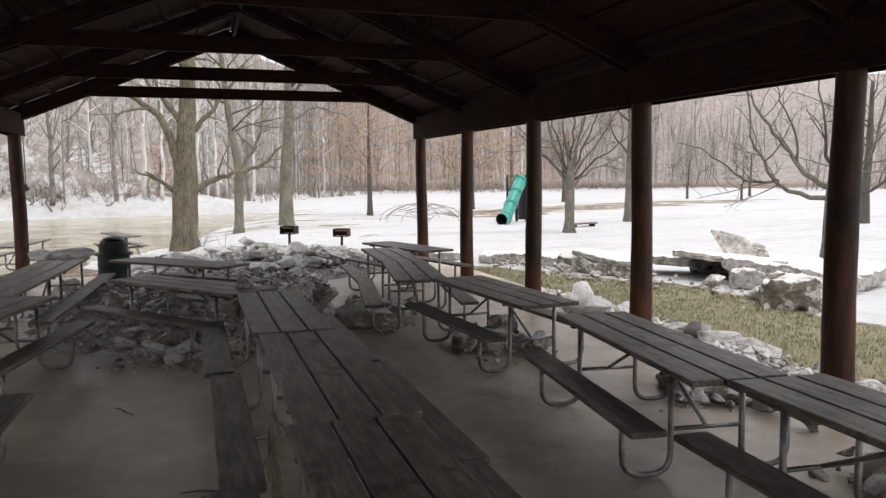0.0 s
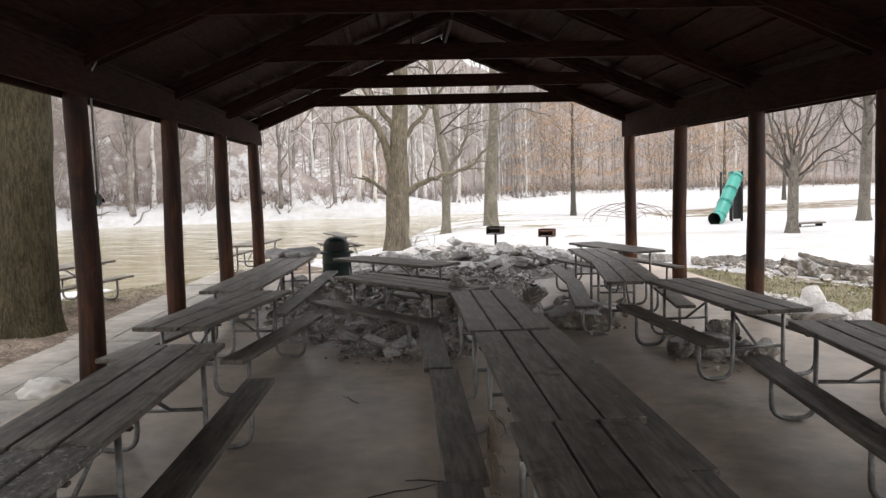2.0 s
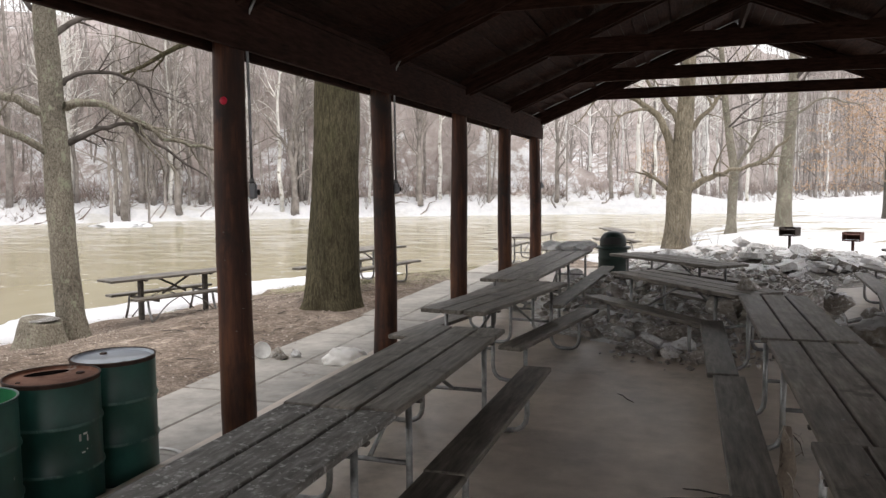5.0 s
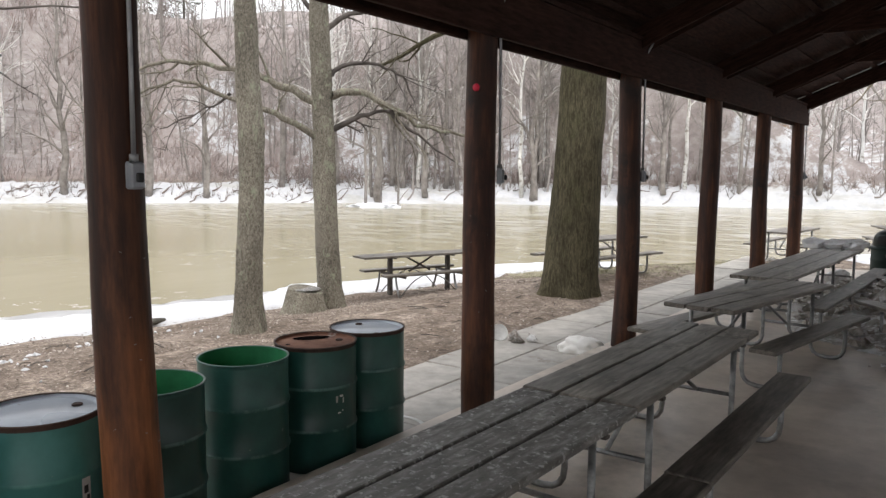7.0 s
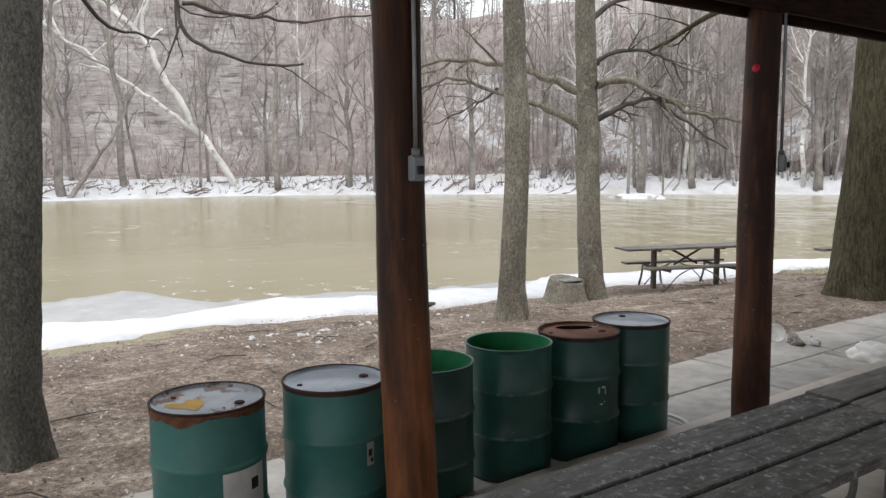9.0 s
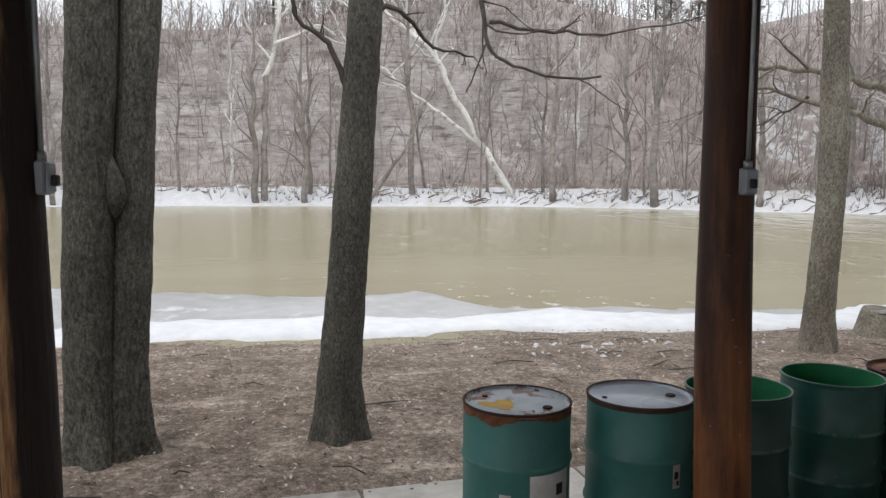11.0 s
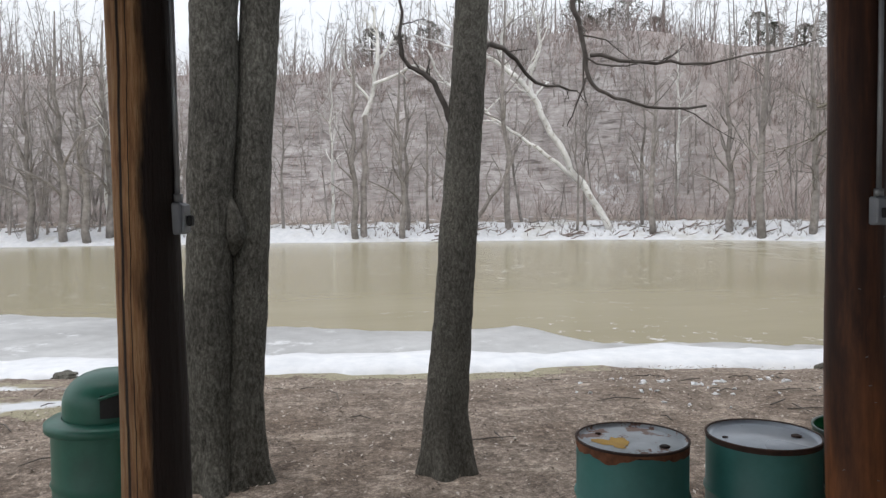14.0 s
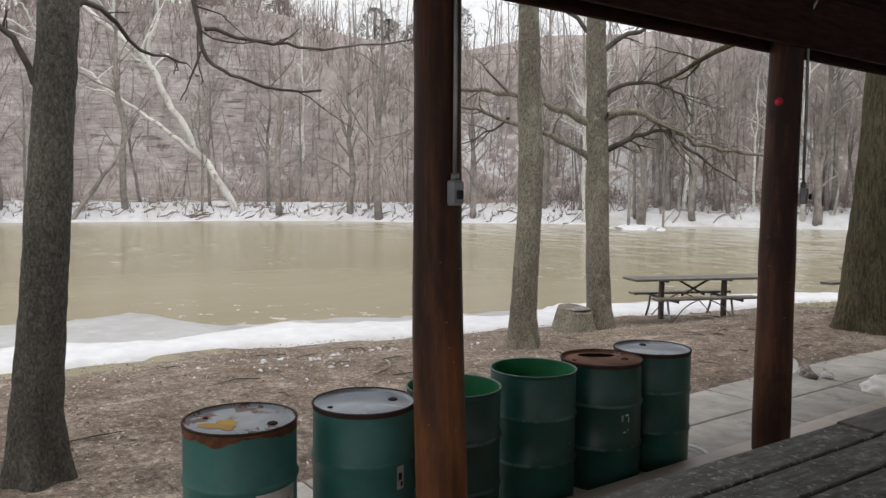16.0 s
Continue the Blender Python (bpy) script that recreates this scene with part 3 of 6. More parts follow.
tagged(part("water", sheet(-75, 12, -100, 70, LEVEL, 6, 10), water_material()), "muddy olive-brown flood water with drifting ice flecks", "river", kind="structure")


def shore_band(name, inner, outer, z, thick, y0, y1, step, material, label, category):
    """A strip of ice or snow along the near bank, with a rounded rim."""
    vs, fs, k = [], [], 0
    y = y0
    while y <= y1 + 1e-6:
        a, b = inner(y), outer(y)
        w = max(.02, a - b)
        for u, dz in ((0, -.06), (.04, .35), (.3, 1), (.7, .9), (.95, .6), (1, -.1)):
            x = a - w * u
            vs.append((x, y, (z(x, y) + thick * dz if u else ground_z(x, y) - .06) + .02 * noise.noise((x * 2, y * 2, 3))))
        y += step
        k += 1
    for j in range(k - 1):
        for i in range(5):
            fs.append((j * 6 + i, j * 6 + i + 1, (j + 1) * 6 + i + 1, (j + 1) * 6 + i))
    return tagged(part(name, (vs, fs), material, smooth=True), label, category, kind="structure")


M_SHELF = mat("grey_river_ice", (.36, .365, .365), (.52, .525, .525), 2.0, rough=.35, bump=.2, dist=.02, where="world", patch=.25, spots=((.66, .67, .68), 1.2, .58, .7))


def shelf_edge(y):
    return lerp_table(y, [(-60, -26), (-12, -22), (-7, -19.5), (-2.5, -17), (0, -15.9), (1.5, -15.3), (2.6, -15.5), (3.4, -15.8), (3.8, -14.2), (4.3, -13.3), (6.5, -12.9), (8, -12.3), (11, -11.6), (14, -11.2)]) + .3 * noise.noise((y * .6, 21, 0)) + .25 * noise.noise((y * 2.3, 5, 0))


shore_band("river_ice", lambda y: near_shore(y) - .3, shelf_edge, lambda x, y: LEVEL + .015, .035, -60, 14, .25, M_SHELF, "grey sheet of thin river ice along the bank", "ice")
shore_band("shore_snow", lambda y: near_shore(y) - .02 + .3 * noise.noise((y * 1.1, 31, 0)) + .16 * noise.noise((y * 4.5, 3, 0)), lambda y: near_shore(y) - 1.5 + .7 * noise.noise((y * .5, 17, 0)) + .2 * noise.noise((y * 2.4, 19, 0)),
           lambda x, y: max(LEVEL + .04, ground_z(x, y)), .09, -60, 19, .1, M_SNOW, "white band of snow along the river bank", "snow")

# ---- shelter ----
XL, XR, BAY, TOPY = -3.41, 5.15, 3.05, 17.1
ROWS = [TOPY - BAY * k for k in range(8)]
XM = (XL + XR) / 2
SLOPE = .42
BEAM_Z = 3.105
tagged(part("floor", board(XL - .22, XR + .75, -5.0, TOPY + .6, -.35, 0, .01), M_CONC), "damp stained concrete slab under the shelter", "floor", kind="structure")

shelter = thing("picnic_shelter", "dark open timber picnic shelter on round log posts", "shelter")


def log_post(seed):
    """A slightly crooked round log with checks."""
    vs, fs = [], []
    rnd = random.Random(seed)
    path, radii = [], []
    for k in range(15):
        u = k / 14
        path.append((.014 * math.sin(u * 5 + seed), .014 * math.cos(u * 4 + seed * 2), -.02 + 3.42 * u))
        radii.append((.137 - .022 * u) * (1 + .015 * rnd.uniform(-1, 1)))
    rings(path, radii, 20, vs, fs, .05, seed * 3.7)
    return vs, fs


for i, y in enumerate(ROWS):
    for s, x in ((0, XL), (1, XR)):
        raw = s == 0 and i == 6
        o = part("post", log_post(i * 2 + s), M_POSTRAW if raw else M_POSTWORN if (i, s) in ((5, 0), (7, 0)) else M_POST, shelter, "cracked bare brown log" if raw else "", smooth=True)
        o.location = (x if s == 0 else x + .018 * (11 - y), y - .04 * raw, 0)
        if (i, s) == (5, 0):  # this log leans a little
            o.matrix_basis = Matrix.Translation((x + .01, y + .018, 0)) @ Matrix.Rotation(radians(1.35), 4, Vector((.82, -.57, 0)))
for x, turn, drop, pitch in ((XL, 0, .145, 0), (XR, 1.03, .2, .6)):
    at = pose(x, 11, 0, pitch, 0, turn)
    for k in (-1, 1):
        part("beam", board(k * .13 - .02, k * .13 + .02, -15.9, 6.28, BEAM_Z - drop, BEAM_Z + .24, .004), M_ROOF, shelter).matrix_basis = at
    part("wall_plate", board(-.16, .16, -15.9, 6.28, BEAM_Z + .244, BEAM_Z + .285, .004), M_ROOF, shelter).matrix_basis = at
HALF = (XR - XL) / 2
RISE = HALF * SLOPE
TILT = math.degrees(math.atan(SLOPE))
LEN = (HALF + .65) / math.cos(radians(TILT))
for i, y in enumerate(ROWS):
    for s in (-1, 1):
        for k in (-1, 1):
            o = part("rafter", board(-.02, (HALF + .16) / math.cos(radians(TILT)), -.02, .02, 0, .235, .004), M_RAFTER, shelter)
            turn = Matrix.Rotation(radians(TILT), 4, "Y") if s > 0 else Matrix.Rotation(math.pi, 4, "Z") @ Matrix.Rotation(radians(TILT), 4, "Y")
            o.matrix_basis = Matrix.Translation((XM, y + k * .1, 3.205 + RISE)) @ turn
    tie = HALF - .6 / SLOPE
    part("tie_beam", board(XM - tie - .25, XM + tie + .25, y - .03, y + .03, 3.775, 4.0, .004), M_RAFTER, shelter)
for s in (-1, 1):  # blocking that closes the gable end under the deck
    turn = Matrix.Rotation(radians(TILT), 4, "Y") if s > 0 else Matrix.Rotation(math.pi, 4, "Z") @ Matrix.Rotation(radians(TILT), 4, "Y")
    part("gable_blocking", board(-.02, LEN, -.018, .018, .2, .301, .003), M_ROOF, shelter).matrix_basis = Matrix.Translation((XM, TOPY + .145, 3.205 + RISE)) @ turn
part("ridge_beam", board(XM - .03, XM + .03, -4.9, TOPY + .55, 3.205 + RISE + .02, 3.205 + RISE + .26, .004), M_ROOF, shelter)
for s in (-1, 1):
    for k in range(1, 9):
        d = LEN * k / 8.6
        x = XM + s * d * math.cos(radians(TILT))
        z = 3.205 + RISE - d * math.sin(radians(TILT))
        o = part("purlin", board(-.045, .045, -5.2, TOPY + .6, .262, .3, .003), M_ROOF, shelter)
        o.matrix_basis = Matrix.Translation((x, 0, z)) @ Matrix.Rotation(radians(TILT) * s, 4, "Y")
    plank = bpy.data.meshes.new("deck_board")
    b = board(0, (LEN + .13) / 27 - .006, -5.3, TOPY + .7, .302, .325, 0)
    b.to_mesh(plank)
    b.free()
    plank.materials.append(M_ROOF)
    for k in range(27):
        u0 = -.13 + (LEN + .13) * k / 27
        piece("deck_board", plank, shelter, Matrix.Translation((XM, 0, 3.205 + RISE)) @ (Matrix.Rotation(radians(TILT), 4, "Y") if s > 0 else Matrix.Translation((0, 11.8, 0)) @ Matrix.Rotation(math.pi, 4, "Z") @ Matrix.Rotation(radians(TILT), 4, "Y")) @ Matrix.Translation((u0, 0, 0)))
    o = part("roof_cover", board(-.14 if s > 0 else -LEN - .05, LEN + .05 if s > 0 else .14, -5.35, TOPY + .75, .33, .35, 0), M_DARK, shelter, "dark shingle roof")
    o.matrix_basis = Matrix.Translation((XM, 0, 3.205 + RISE)) @ Matrix.Rotation(radians(TILT) * s, 4, "Y")


# ---- switch boxes on the posts ----
def switch_box(x, y, z, turn, side=.128):
    e = thing("switch_box", "grey weatherproof switch box with metal conduit on a log post", "switch box", (x, y, 0), turn, "boxes on the posts")
    part("box_body", board(-.035, .035, side, side + .045, z - .062, z + .062, .008), M_PLASTIC, e)
    lid = part("cover", board(-.032, .032, side + .046, side + .058, z - .056, z + .056, .006), M_PLASTIC, e)
    part("toggle", board(-.016, .016, side + .059, side + .08, z - .03, z + .012, .005), M_DARK, lid, "dark toggle under a rubber hood")
    part("conduit", pipe([(0, side + .02, z + .058), (0, side + .018, z + .6), (0, side + .012, BEAM_Z - .02), (0, side + .02, BEAM_Z + .12), (.03, side + .1, BEAM_Z + .27)], .011, .05), M_PIPE, e, smooth=True)
    part("coupling", lathe([(0, z + .06), (.02, z + .06), (.02, z + .095), (.0, z + .097)], 12), M_PIPE, e, smooth=True).location = (0, side + .02, 0)
    return e


for row, turn, back in ((6, -14, .055), (5, -93, 0), (4, -62, 0), (3, -62, 0), (0, -70, 0)):
    switch_box(XL - (.016 if row == 5 else 0), ROWS[row] - back - (.022 if row == 5 else 0), 1.91, turn)
dot = tagged(part("reflector", lathe([(0, 0), (.028, 0), (.03, .006), (.024, .012), (0, .014)], 20), M_RED, smooth=True), "small round red reflector nailed to a log post", "reflector")
dot.matrix_basis = look((XL + .126 * math.sin(radians(12)), ROWS[4] - .126 * math.cos(radians(12)), 2.58), (XL - .0, ROWS[4] + .16, 2.58)) @ pose(0, 0, 0, 180, 0, 0)


# ---- picnic tables ----
def picnic_table(label, group, top=M_WOOD, seat=M_SEAT):
    e = thing("picnic_table", label, "picnic table", group=group)
    rnd = random.Random(len(label))
    for k in (-1, 0, 1):
        part("tabletop_board", board(k * .23 - .1065, k * .23 + .1065, -1.22 + rnd.uniform(-.01, .01), 1.22 + rnd.uniform(-.01, .01), .708, .75, .007), top, e)
    end, stand, seat_x = 1.22, .83, .605
    for s in (-1, 1):
        part("seat_board", board(s * seat_x - .118, s * seat_x + .118, -end, end, .408, .45, .007), seat, e)
    for y in (-stand, stand):
        for s in (-1, 1):
            part("pipe_leg", pipe([(s * .26, y, .7), (s * .26, y, .022), (s * seat_x, y, .022), (s * seat_x, y, .405)], .021, .14), M_STEEL, e, smooth=True)
            part("seat_bracket", board(s * seat_x - .1, s * seat_x + .1, y - .02, y + .02, .396, .407, .002), M_RUSTBAR, e)
        part("crossbar", pipe([(-.26, y, .32), (.26, y, .32)], .016, 0), M_STEEL, e, smooth=True)
        part("top_cleat", board(-.34, .34, y - .022, y + .022, .69, .707, .002), M_RUSTBAR, e)
        part("brace", pipe([(0, y, .32), (0, math.copysign(.1, y), .69)], .015, 0), M_STEEL, e, smooth=True)
    bolt = bpy.data.meshes.new("bolt")
    bolt.from_pydata(*(lambda g: (g[0], [], g[1]))(lathe([(.009, .749), (.008, .7535), (.001, .7545)], 8)))
    bolt.materials.append(M_STEEL)
    for y in (-stand, stand):
        for k in (-1, 0, 1):
            piece("bolt", bolt, e, pose(k * .23 + .05, y, 0))
    return e


IN = "tables in the shelter"
first = picnic_table("weathered grey plank picnic table on galvanised pipe legs", IN)
pale = picnic_table("picnic table with pale lichen-flecked grey planks", IN, M_WOOD_PALE)
TABLES = [(-1.878, 4.74, 0, -.7), (-2.02, 7.96, 0, -10.5), (-2.22, 10.45, 0, -3), (-2.12, 12.80, 0, -2), (-0.08, 9.62, 0, 37.3), (-0.29, 12.51, 0, 43),
          (0.78, 7.28, .012, .5), (0.84, 4.83, 0, .3), (0.80, 2.39, 0, 0), (3.40, 2.36, 0, -2.9), (3.37, 4.84, 0, -6.5), (3.30, 7.87, 0, 3.9),
          (2.90, 10.15, 0, -9), (3.16, 12.55, 0, -4), (3.83, 14.05, 0, 14.2)]
pale.matrix_basis = pose(-1.92, 2.34, -.012, 0, 0, -1.2)
first.matrix_basis = pose(*TABLES[0][:3], 0, 0, TABLES[0][3])
for x, y, z, a in TABLES[1:]:
    copy_thing(first, pose(x, y, z, 0, 0, a))


def narrow_table(label, group):
    """A slim outdoor table on two posts, with a cross brace below its top."""
    e = thing("picnic_table", label, "picnic table", group=group)
    for k in (-1, 1):
        part("tabletop_board", board(k * .125 - .12, k * .125 + .12, -1.25, 1.25, .715, .755, .008), M_SEAT, e)
        part("seat_board", board(k * .42 - .11, k * .42 + .11, -.98, .98, .41, .45, .008), M_SEAT, e)
    for y in (-.62, .62):
        part("post_leg", board(-.045, .045, y - .035, y + .035, .02, .712, .006), M_RUSTBAR, e)
        part("top_cleat", board(-.22, .22, y - .025, y + .025, .69, .713, .003), M_RUSTBAR, e)
        part("seat_arm", board(-.5, .5, y + .037, y + .06, .36, .408, .003), M_RUSTBAR, e)
        for k in (-1, 1):
            part("pipe_leg", pipe([(k * .3, y - .05, .4), (k * .34, y - .05, .2), (k * .44, y - .05, .02)], .02, .1), M_STEEL, e, smooth=True)
            part("seat_brace", pipe([(k * .36, math.copysign(.08, y), .405), (k * .36, y * .55, .3), (k * .36, y * .97, .03)], .011, .2), M_STEEL, e, smooth=True)
        part("cross_brace", pipe([(math.copysign(.022, y), math.copysign(.29, y), .705), (math.copysign(.022, y), math.copysign(.24, -y), .43)], .02, 0), M_RUSTBAR, e, smooth=True)
    return e


outer = narrow_table("slim old picnic table standing outdoors on the bare ground", "tables outdoors")
outer.matrix_basis = pose(-8.66, 11.09, ground_z(-8.66, 11.09), 0, 0, -22)
copy_thing(outer, pose(-2.24, 24.45, ground_z(-2.24, 24.45), 0, 0, 20))
yard = picnic_table("weathered grey picnic table standing outdoors on the river bank", "tables outdoors")
yard.matrix_basis = pose(-6.5, 14.2, ground_z(-6.5, 14.2), 0, 0, -14)
copy_thing(yard, pose(-4.03, 20.1, ground_z(-4.03, 20.1), 0, 0, -5.6))


# staples and tacks left in the posts
staple = bpy.data.meshes.new("staple")
b = board(-.006, .006, -.0015, .0015, -.0012, .0012, 0)
b.to_mesh(staple)
b.free()
staple.materials.append(M_STEEL)
holders = [o for o in shelter.children if o.name.startswith("post")]
r0 = random.Random(41)
for o in holders:
    if abs(o.location.x - XL) < .1 and 0 < o.location.y < 6:
        for _ in range(11):
            a, z = r0.uniform(-1.9, .5), r0.uniform(.6, 1.7)
            r = .137 - .022 * z / 3.4 + .004
            piece("staple", staple, o, Matrix.Translation((r * math.cos(a), r * math.sin(a), z)) @ Matrix.Rotation(a + math.pi / 2, 4, "Z") @ Matrix.Rotation(r0.uniform(-.6, .6), 4, "Y"))


# ---- drums ----
PATH_Z = -.125


def drum(label, lid, paint=M_GREEN, rust_rim=False, x=0.0, y=0.0, turn=0, group="steel drums by the shelter"):
    e = thing("steel_drum", label, "drum", (x, y, PATH_Z), turn, group)
    R = .285
    prof = [(.0, .012), (R - .02, .012), (R, 0), (R + .004, .012), (R, .026)]
    for hz in (.29, .585):
        prof += [(R, hz - .022), (R + .009, hz - .008), (R + .011, hz), (R + .009, hz + .008), (R, hz + .022)]
    prof += [(R, .845)]
    top = [(R, .845), (R, .86), (R + .006, .866), (R + .006, .874), (R - .003, .876), (R - .008, .87)]
    part("drum_body", lathe(prof, 48), paint, e, smooth=True)
    if lid is None:
        part("rim", lathe(top, 48), paint, e, smooth=True)
        part("inside", lathe([(R - .008, .87), (R - .008, .05), (0, .045)], 48), M_GREENIN, e, "bright green inside wall", smooth=True)
    else:
        part("rim", lathe(top, 48), M_RIM, e, "dark rusted rolled rim", smooth=True)
        if rust_rim:
            vs, fs = [], []
            for i in range(97):
                a = 2 * math.pi * i / 96
                low = .85 - .05 * max(0, .35 + noise.noise((math.cos(a) * 1.6, math.sin(a) * 1.6, 1.5))) - .014 * noise.noise((math.cos(a) * 8, math.sin(a) * 8, 4))
                vs += [((R + .0015) * math.cos(a), (R + .0015) * math.sin(a), low), ((R + .0015) * math.cos(a), (R + .0015) * math.sin(a), .862)]
            fs = [(2 * i, 2 * i + 2, 2 * i + 3, 2 * i + 1) for i in range(96)]
            part("rust_band", (vs, fs), M_RUST, e, "band of flaking rust below the rim", smooth=True)
        top_lid = part("drum_lid", lathe([(R - .004, .868), (R - .01, .852), (R - .035, .85), (R - .04, .854), (0, .853)], 48), lid, e, smooth=True)
        bung = lathe([(.027, .853), (.027, .86), (.02, .864), (0, .864)], 14)
        part("bung", bung, M_RIM, top_lid, smooth=True).location = (.13, .12, 0)
        part("bung", lathe([(.015, .853), (.015, .859), (0, .861)], 12), M_RIM, top_lid, smooth=True).location = (-.15, -.13, 0)
    return e


def on_drum(e, name, a0, a1, z0, z1, material, label, out=.0135):
    """A label that follows the curve of a drum."""
    vs, k = [], 8
    for i in range(k + 1):
        a = radians(a0 + (a1 - a0) * i / k)
        for z in (z0, z1):
            vs.append(((.285 + out) * math.cos(a), (.285 + out) * math.sin(a), z))
    return part(name, (vs, [(2 * i, 2 * i + 2, 2 * i + 3, 2 * i + 1) for i in range(k)]), material, e, label)


d1 = drum("green steel drum with a rust-stained lid and white label", M_LIDRUST, M_GREEN, True, -4.0, 1.0)
label = on_drum(d1, "paper_label", -7, 44, .33, .56, M_PAPER, "large torn white paper label", .0025)
label = on_drum(d1, "paper_label", -38, -26, .33, .46, M_PAPER, "small white paper label", .0025)
on_drum(label, "label_mark", 24, 34, .44, .5, M_BLACK, "dark block print on the label", .0035)
on_drum(label, "label_bar", -35, -29, .36, .41, M_RED, "red block of print", .0035)
vs, fs = [(0, 0, .8565)], []
for i in range(24):
    a = 2 * math.pi * i / 24
    r = .072 + .05 * noise.noise((math.cos(a) * 1.7, math.sin(a) * 1.7, 6)) + .02 * math.cos(3 * a)
    vs.append((.02 + r * 1.4 * math.cos(a), -.1 + r * math.sin(a), .8565))
    fs.append((0, 1 + i, 1 + (i + 1) % 24))
vs[0] = (.02, -.1, .8565)
part("paint_stain", (vs, fs), M_YELLOW, d1, "spilled yellow paint on the lid")
d2 = drum("green steel drum with a pale galvanised lid", M_LID, M_GREEN, False, -3.937, 1.693, 40)
label = on_drum(d2, "paper_label", -32, -22, .44, .58, M_PAPER, "small white warning label", .0025)
on_drum(label, "label_mark", -30, -25, .49, .53, M_BLACK, "black print on the label", .0035)
on_drum(label, "label_mark", -27, -23.5, .455, .48, M_BLACK, "black print on the label", .0035)
drum("open dark green steel drum with no lid", None, M_GREENDK, False, -3.93, 2.31)
drum("open dark green steel drum, scuffed at its hoops", None, M_GREENDK, False, -4.015, 3.035, 70)
d5 = drum("dark green steel drum with a brown rusted lid", M_LIDBROWN, M_GREENDK, False, -3.98, 3.655, 20)
for a0, a1, z0, z1 in ((-37, -34, .485, .53), (-31, -25, .52, .534), (-26, -24, .475, .515), (-34, -29, .405, .415), (-27, -25, .42, .43)):
    on_drum(d5, "scuff", a0, a1, z0, z1, M_PAPER, "white scrape in the paint", .002)
# Flat disc on the lid; the hole's inner darkness is its black colour.
hole = part("lid_hole", lathe([(.13, .8557), (.1, .8562), (0, .8563)], 18), M_HOLE, d5, "dark hole rusted through the lid")
hole.matrix_basis = pose(-.09, .12, 0, 0, 0, 35) @ Matrix.Diagonal((1.05, .5, 1, 1))
drum("dark green steel drum with a shiny grey lid", M_LID, M_GREENDK, False, -4.01, 4.245, 110)


def dome_can(x, y, turn, z, paint, body=.8, collar=.035, dome_r=.238, dome_h=.36, R=.28):
    e = thing("trash_can", "green steel drum trash can with a domed lid", "trash can", (x, y, z), turn, "domed trash cans")
    prof = [(0, 0), (R, 0)]
    for hz in (body * .35, body * .7):
        prof += [(R, hz - .022), (R + .01, hz), (R, hz + .022)]
    part("can_body", lathe(prof + [(R, body)], 40), paint, e, smooth=True)
    part("lid_collar", lathe([(R + .012, body - .025), (R + collar, body - .02), (R + collar, body + .012), (R + collar * .4, body + .025), (dome_r + .004, body + .035)], 40), paint, e, smooth=True)
    dome = [(dome_r, body + .03)] + [(dome_r * math.cos(k * math.pi / 18) ** .8, body + .03 + dome_h * (.3 + .7 * math.sin(k * math.pi / 18))) for k in range(9)] + [(0, body + .03 + dome_h)]
    dome_part = part("domed_lid", lathe(dome, 36), paint, e, smooth=True)
    vs, fs = [], []
    for i in range(9):
        a = radians(-38 + 76 * i / 8)
        for u, r in ((.14, 1.006), (.38, 1.002), (.62, .955)):
            vs.append((dome_r * r * math.cos(a) + .006 * math.cos(a), dome_r * r * math.sin(a) + .006 * math.sin(a), body + .03 + dome_h * u))
    for i in range(8):
        for k in range(2):
            fs.append((i * 3 + k, i * 3 + 3 + k, i * 3 + 4 + k, i * 3 + 1 + k))
    part("flap", (vs, fs), M_DARK, dome_part, "dark swing flap in the lid", smooth=True)
    top, out = body + .03 + dome_h * .64, dome_r
    part("flap_hood", pipe([(out * .82, -out * .66, top - .02), (out * .95, -out * .33, top), (out * .99, 0, top + .004), (out * .95, out * .33, top), (out * .82, out * .66, top - .02)], .008, 0), paint, e, smooth=True)
    return e


dome_can(-4.42, -1.665, 40, PATH_Z, M_CANGREEN, .99, .03, .235, .235, .292)
dome_can(-1.48, 15.1, -90, 0, M_CANSHADE, .7, .06, .255, .29)


# ---- ice ----
def chunk_mesh(name, seed, flat, material, cuts=13):
    """An angular lump of ice: a ball cut flat by random planes and roughened."""
    bm = bmesh.new()
    bmesh.ops.create_icosphere(bm, subdivisions=3, radius=1)
    rnd = random.Random(seed)
    planes = []
    for _ in range(cuts):
        d = Vector((rnd.gauss(0, 1), rnd.gauss(0, 1), rnd.gauss(0, .8))).normalized()
        planes.append((d, rnd.uniform(.3, .75)))
    for v in bm.verts:
        for d, h in planes:
            over = v.co.dot(d) - h
            if over > 0:
                v.co -= d * over * .96
        q = v.co
        v.co *= 1 + .22 * noise.noise(q * 2.1 + Vector((seed, 0, 0))) + .15 * abs(noise.noise(q * 5 + Vector((0, seed, 0)))) + .05 * noise.noise(q * 11)
        v.co.z *= flat
    me = bpy.data.meshes.new(name)
    bm.to_mesh(me)
    bm.free()
    me.polygons.foreach_set("use_smooth", [True] * len(me.polygons))
    me.set_sharp_from_angle(angle=radians(48))
    me.materials.append(material)
    return me


CLEAN = [chunk_mesh("ice_chunk", 10 + k, .32 + .13 * (k % 3), M_ICE, 20) for k in range(7)]
MUDDY = [chunk_mesh("ice_chunk", 30 + k, .36 + .14 * (k % 3), M_ICEDK, 20) for k in range(6)]
rnd = random.Random(5)


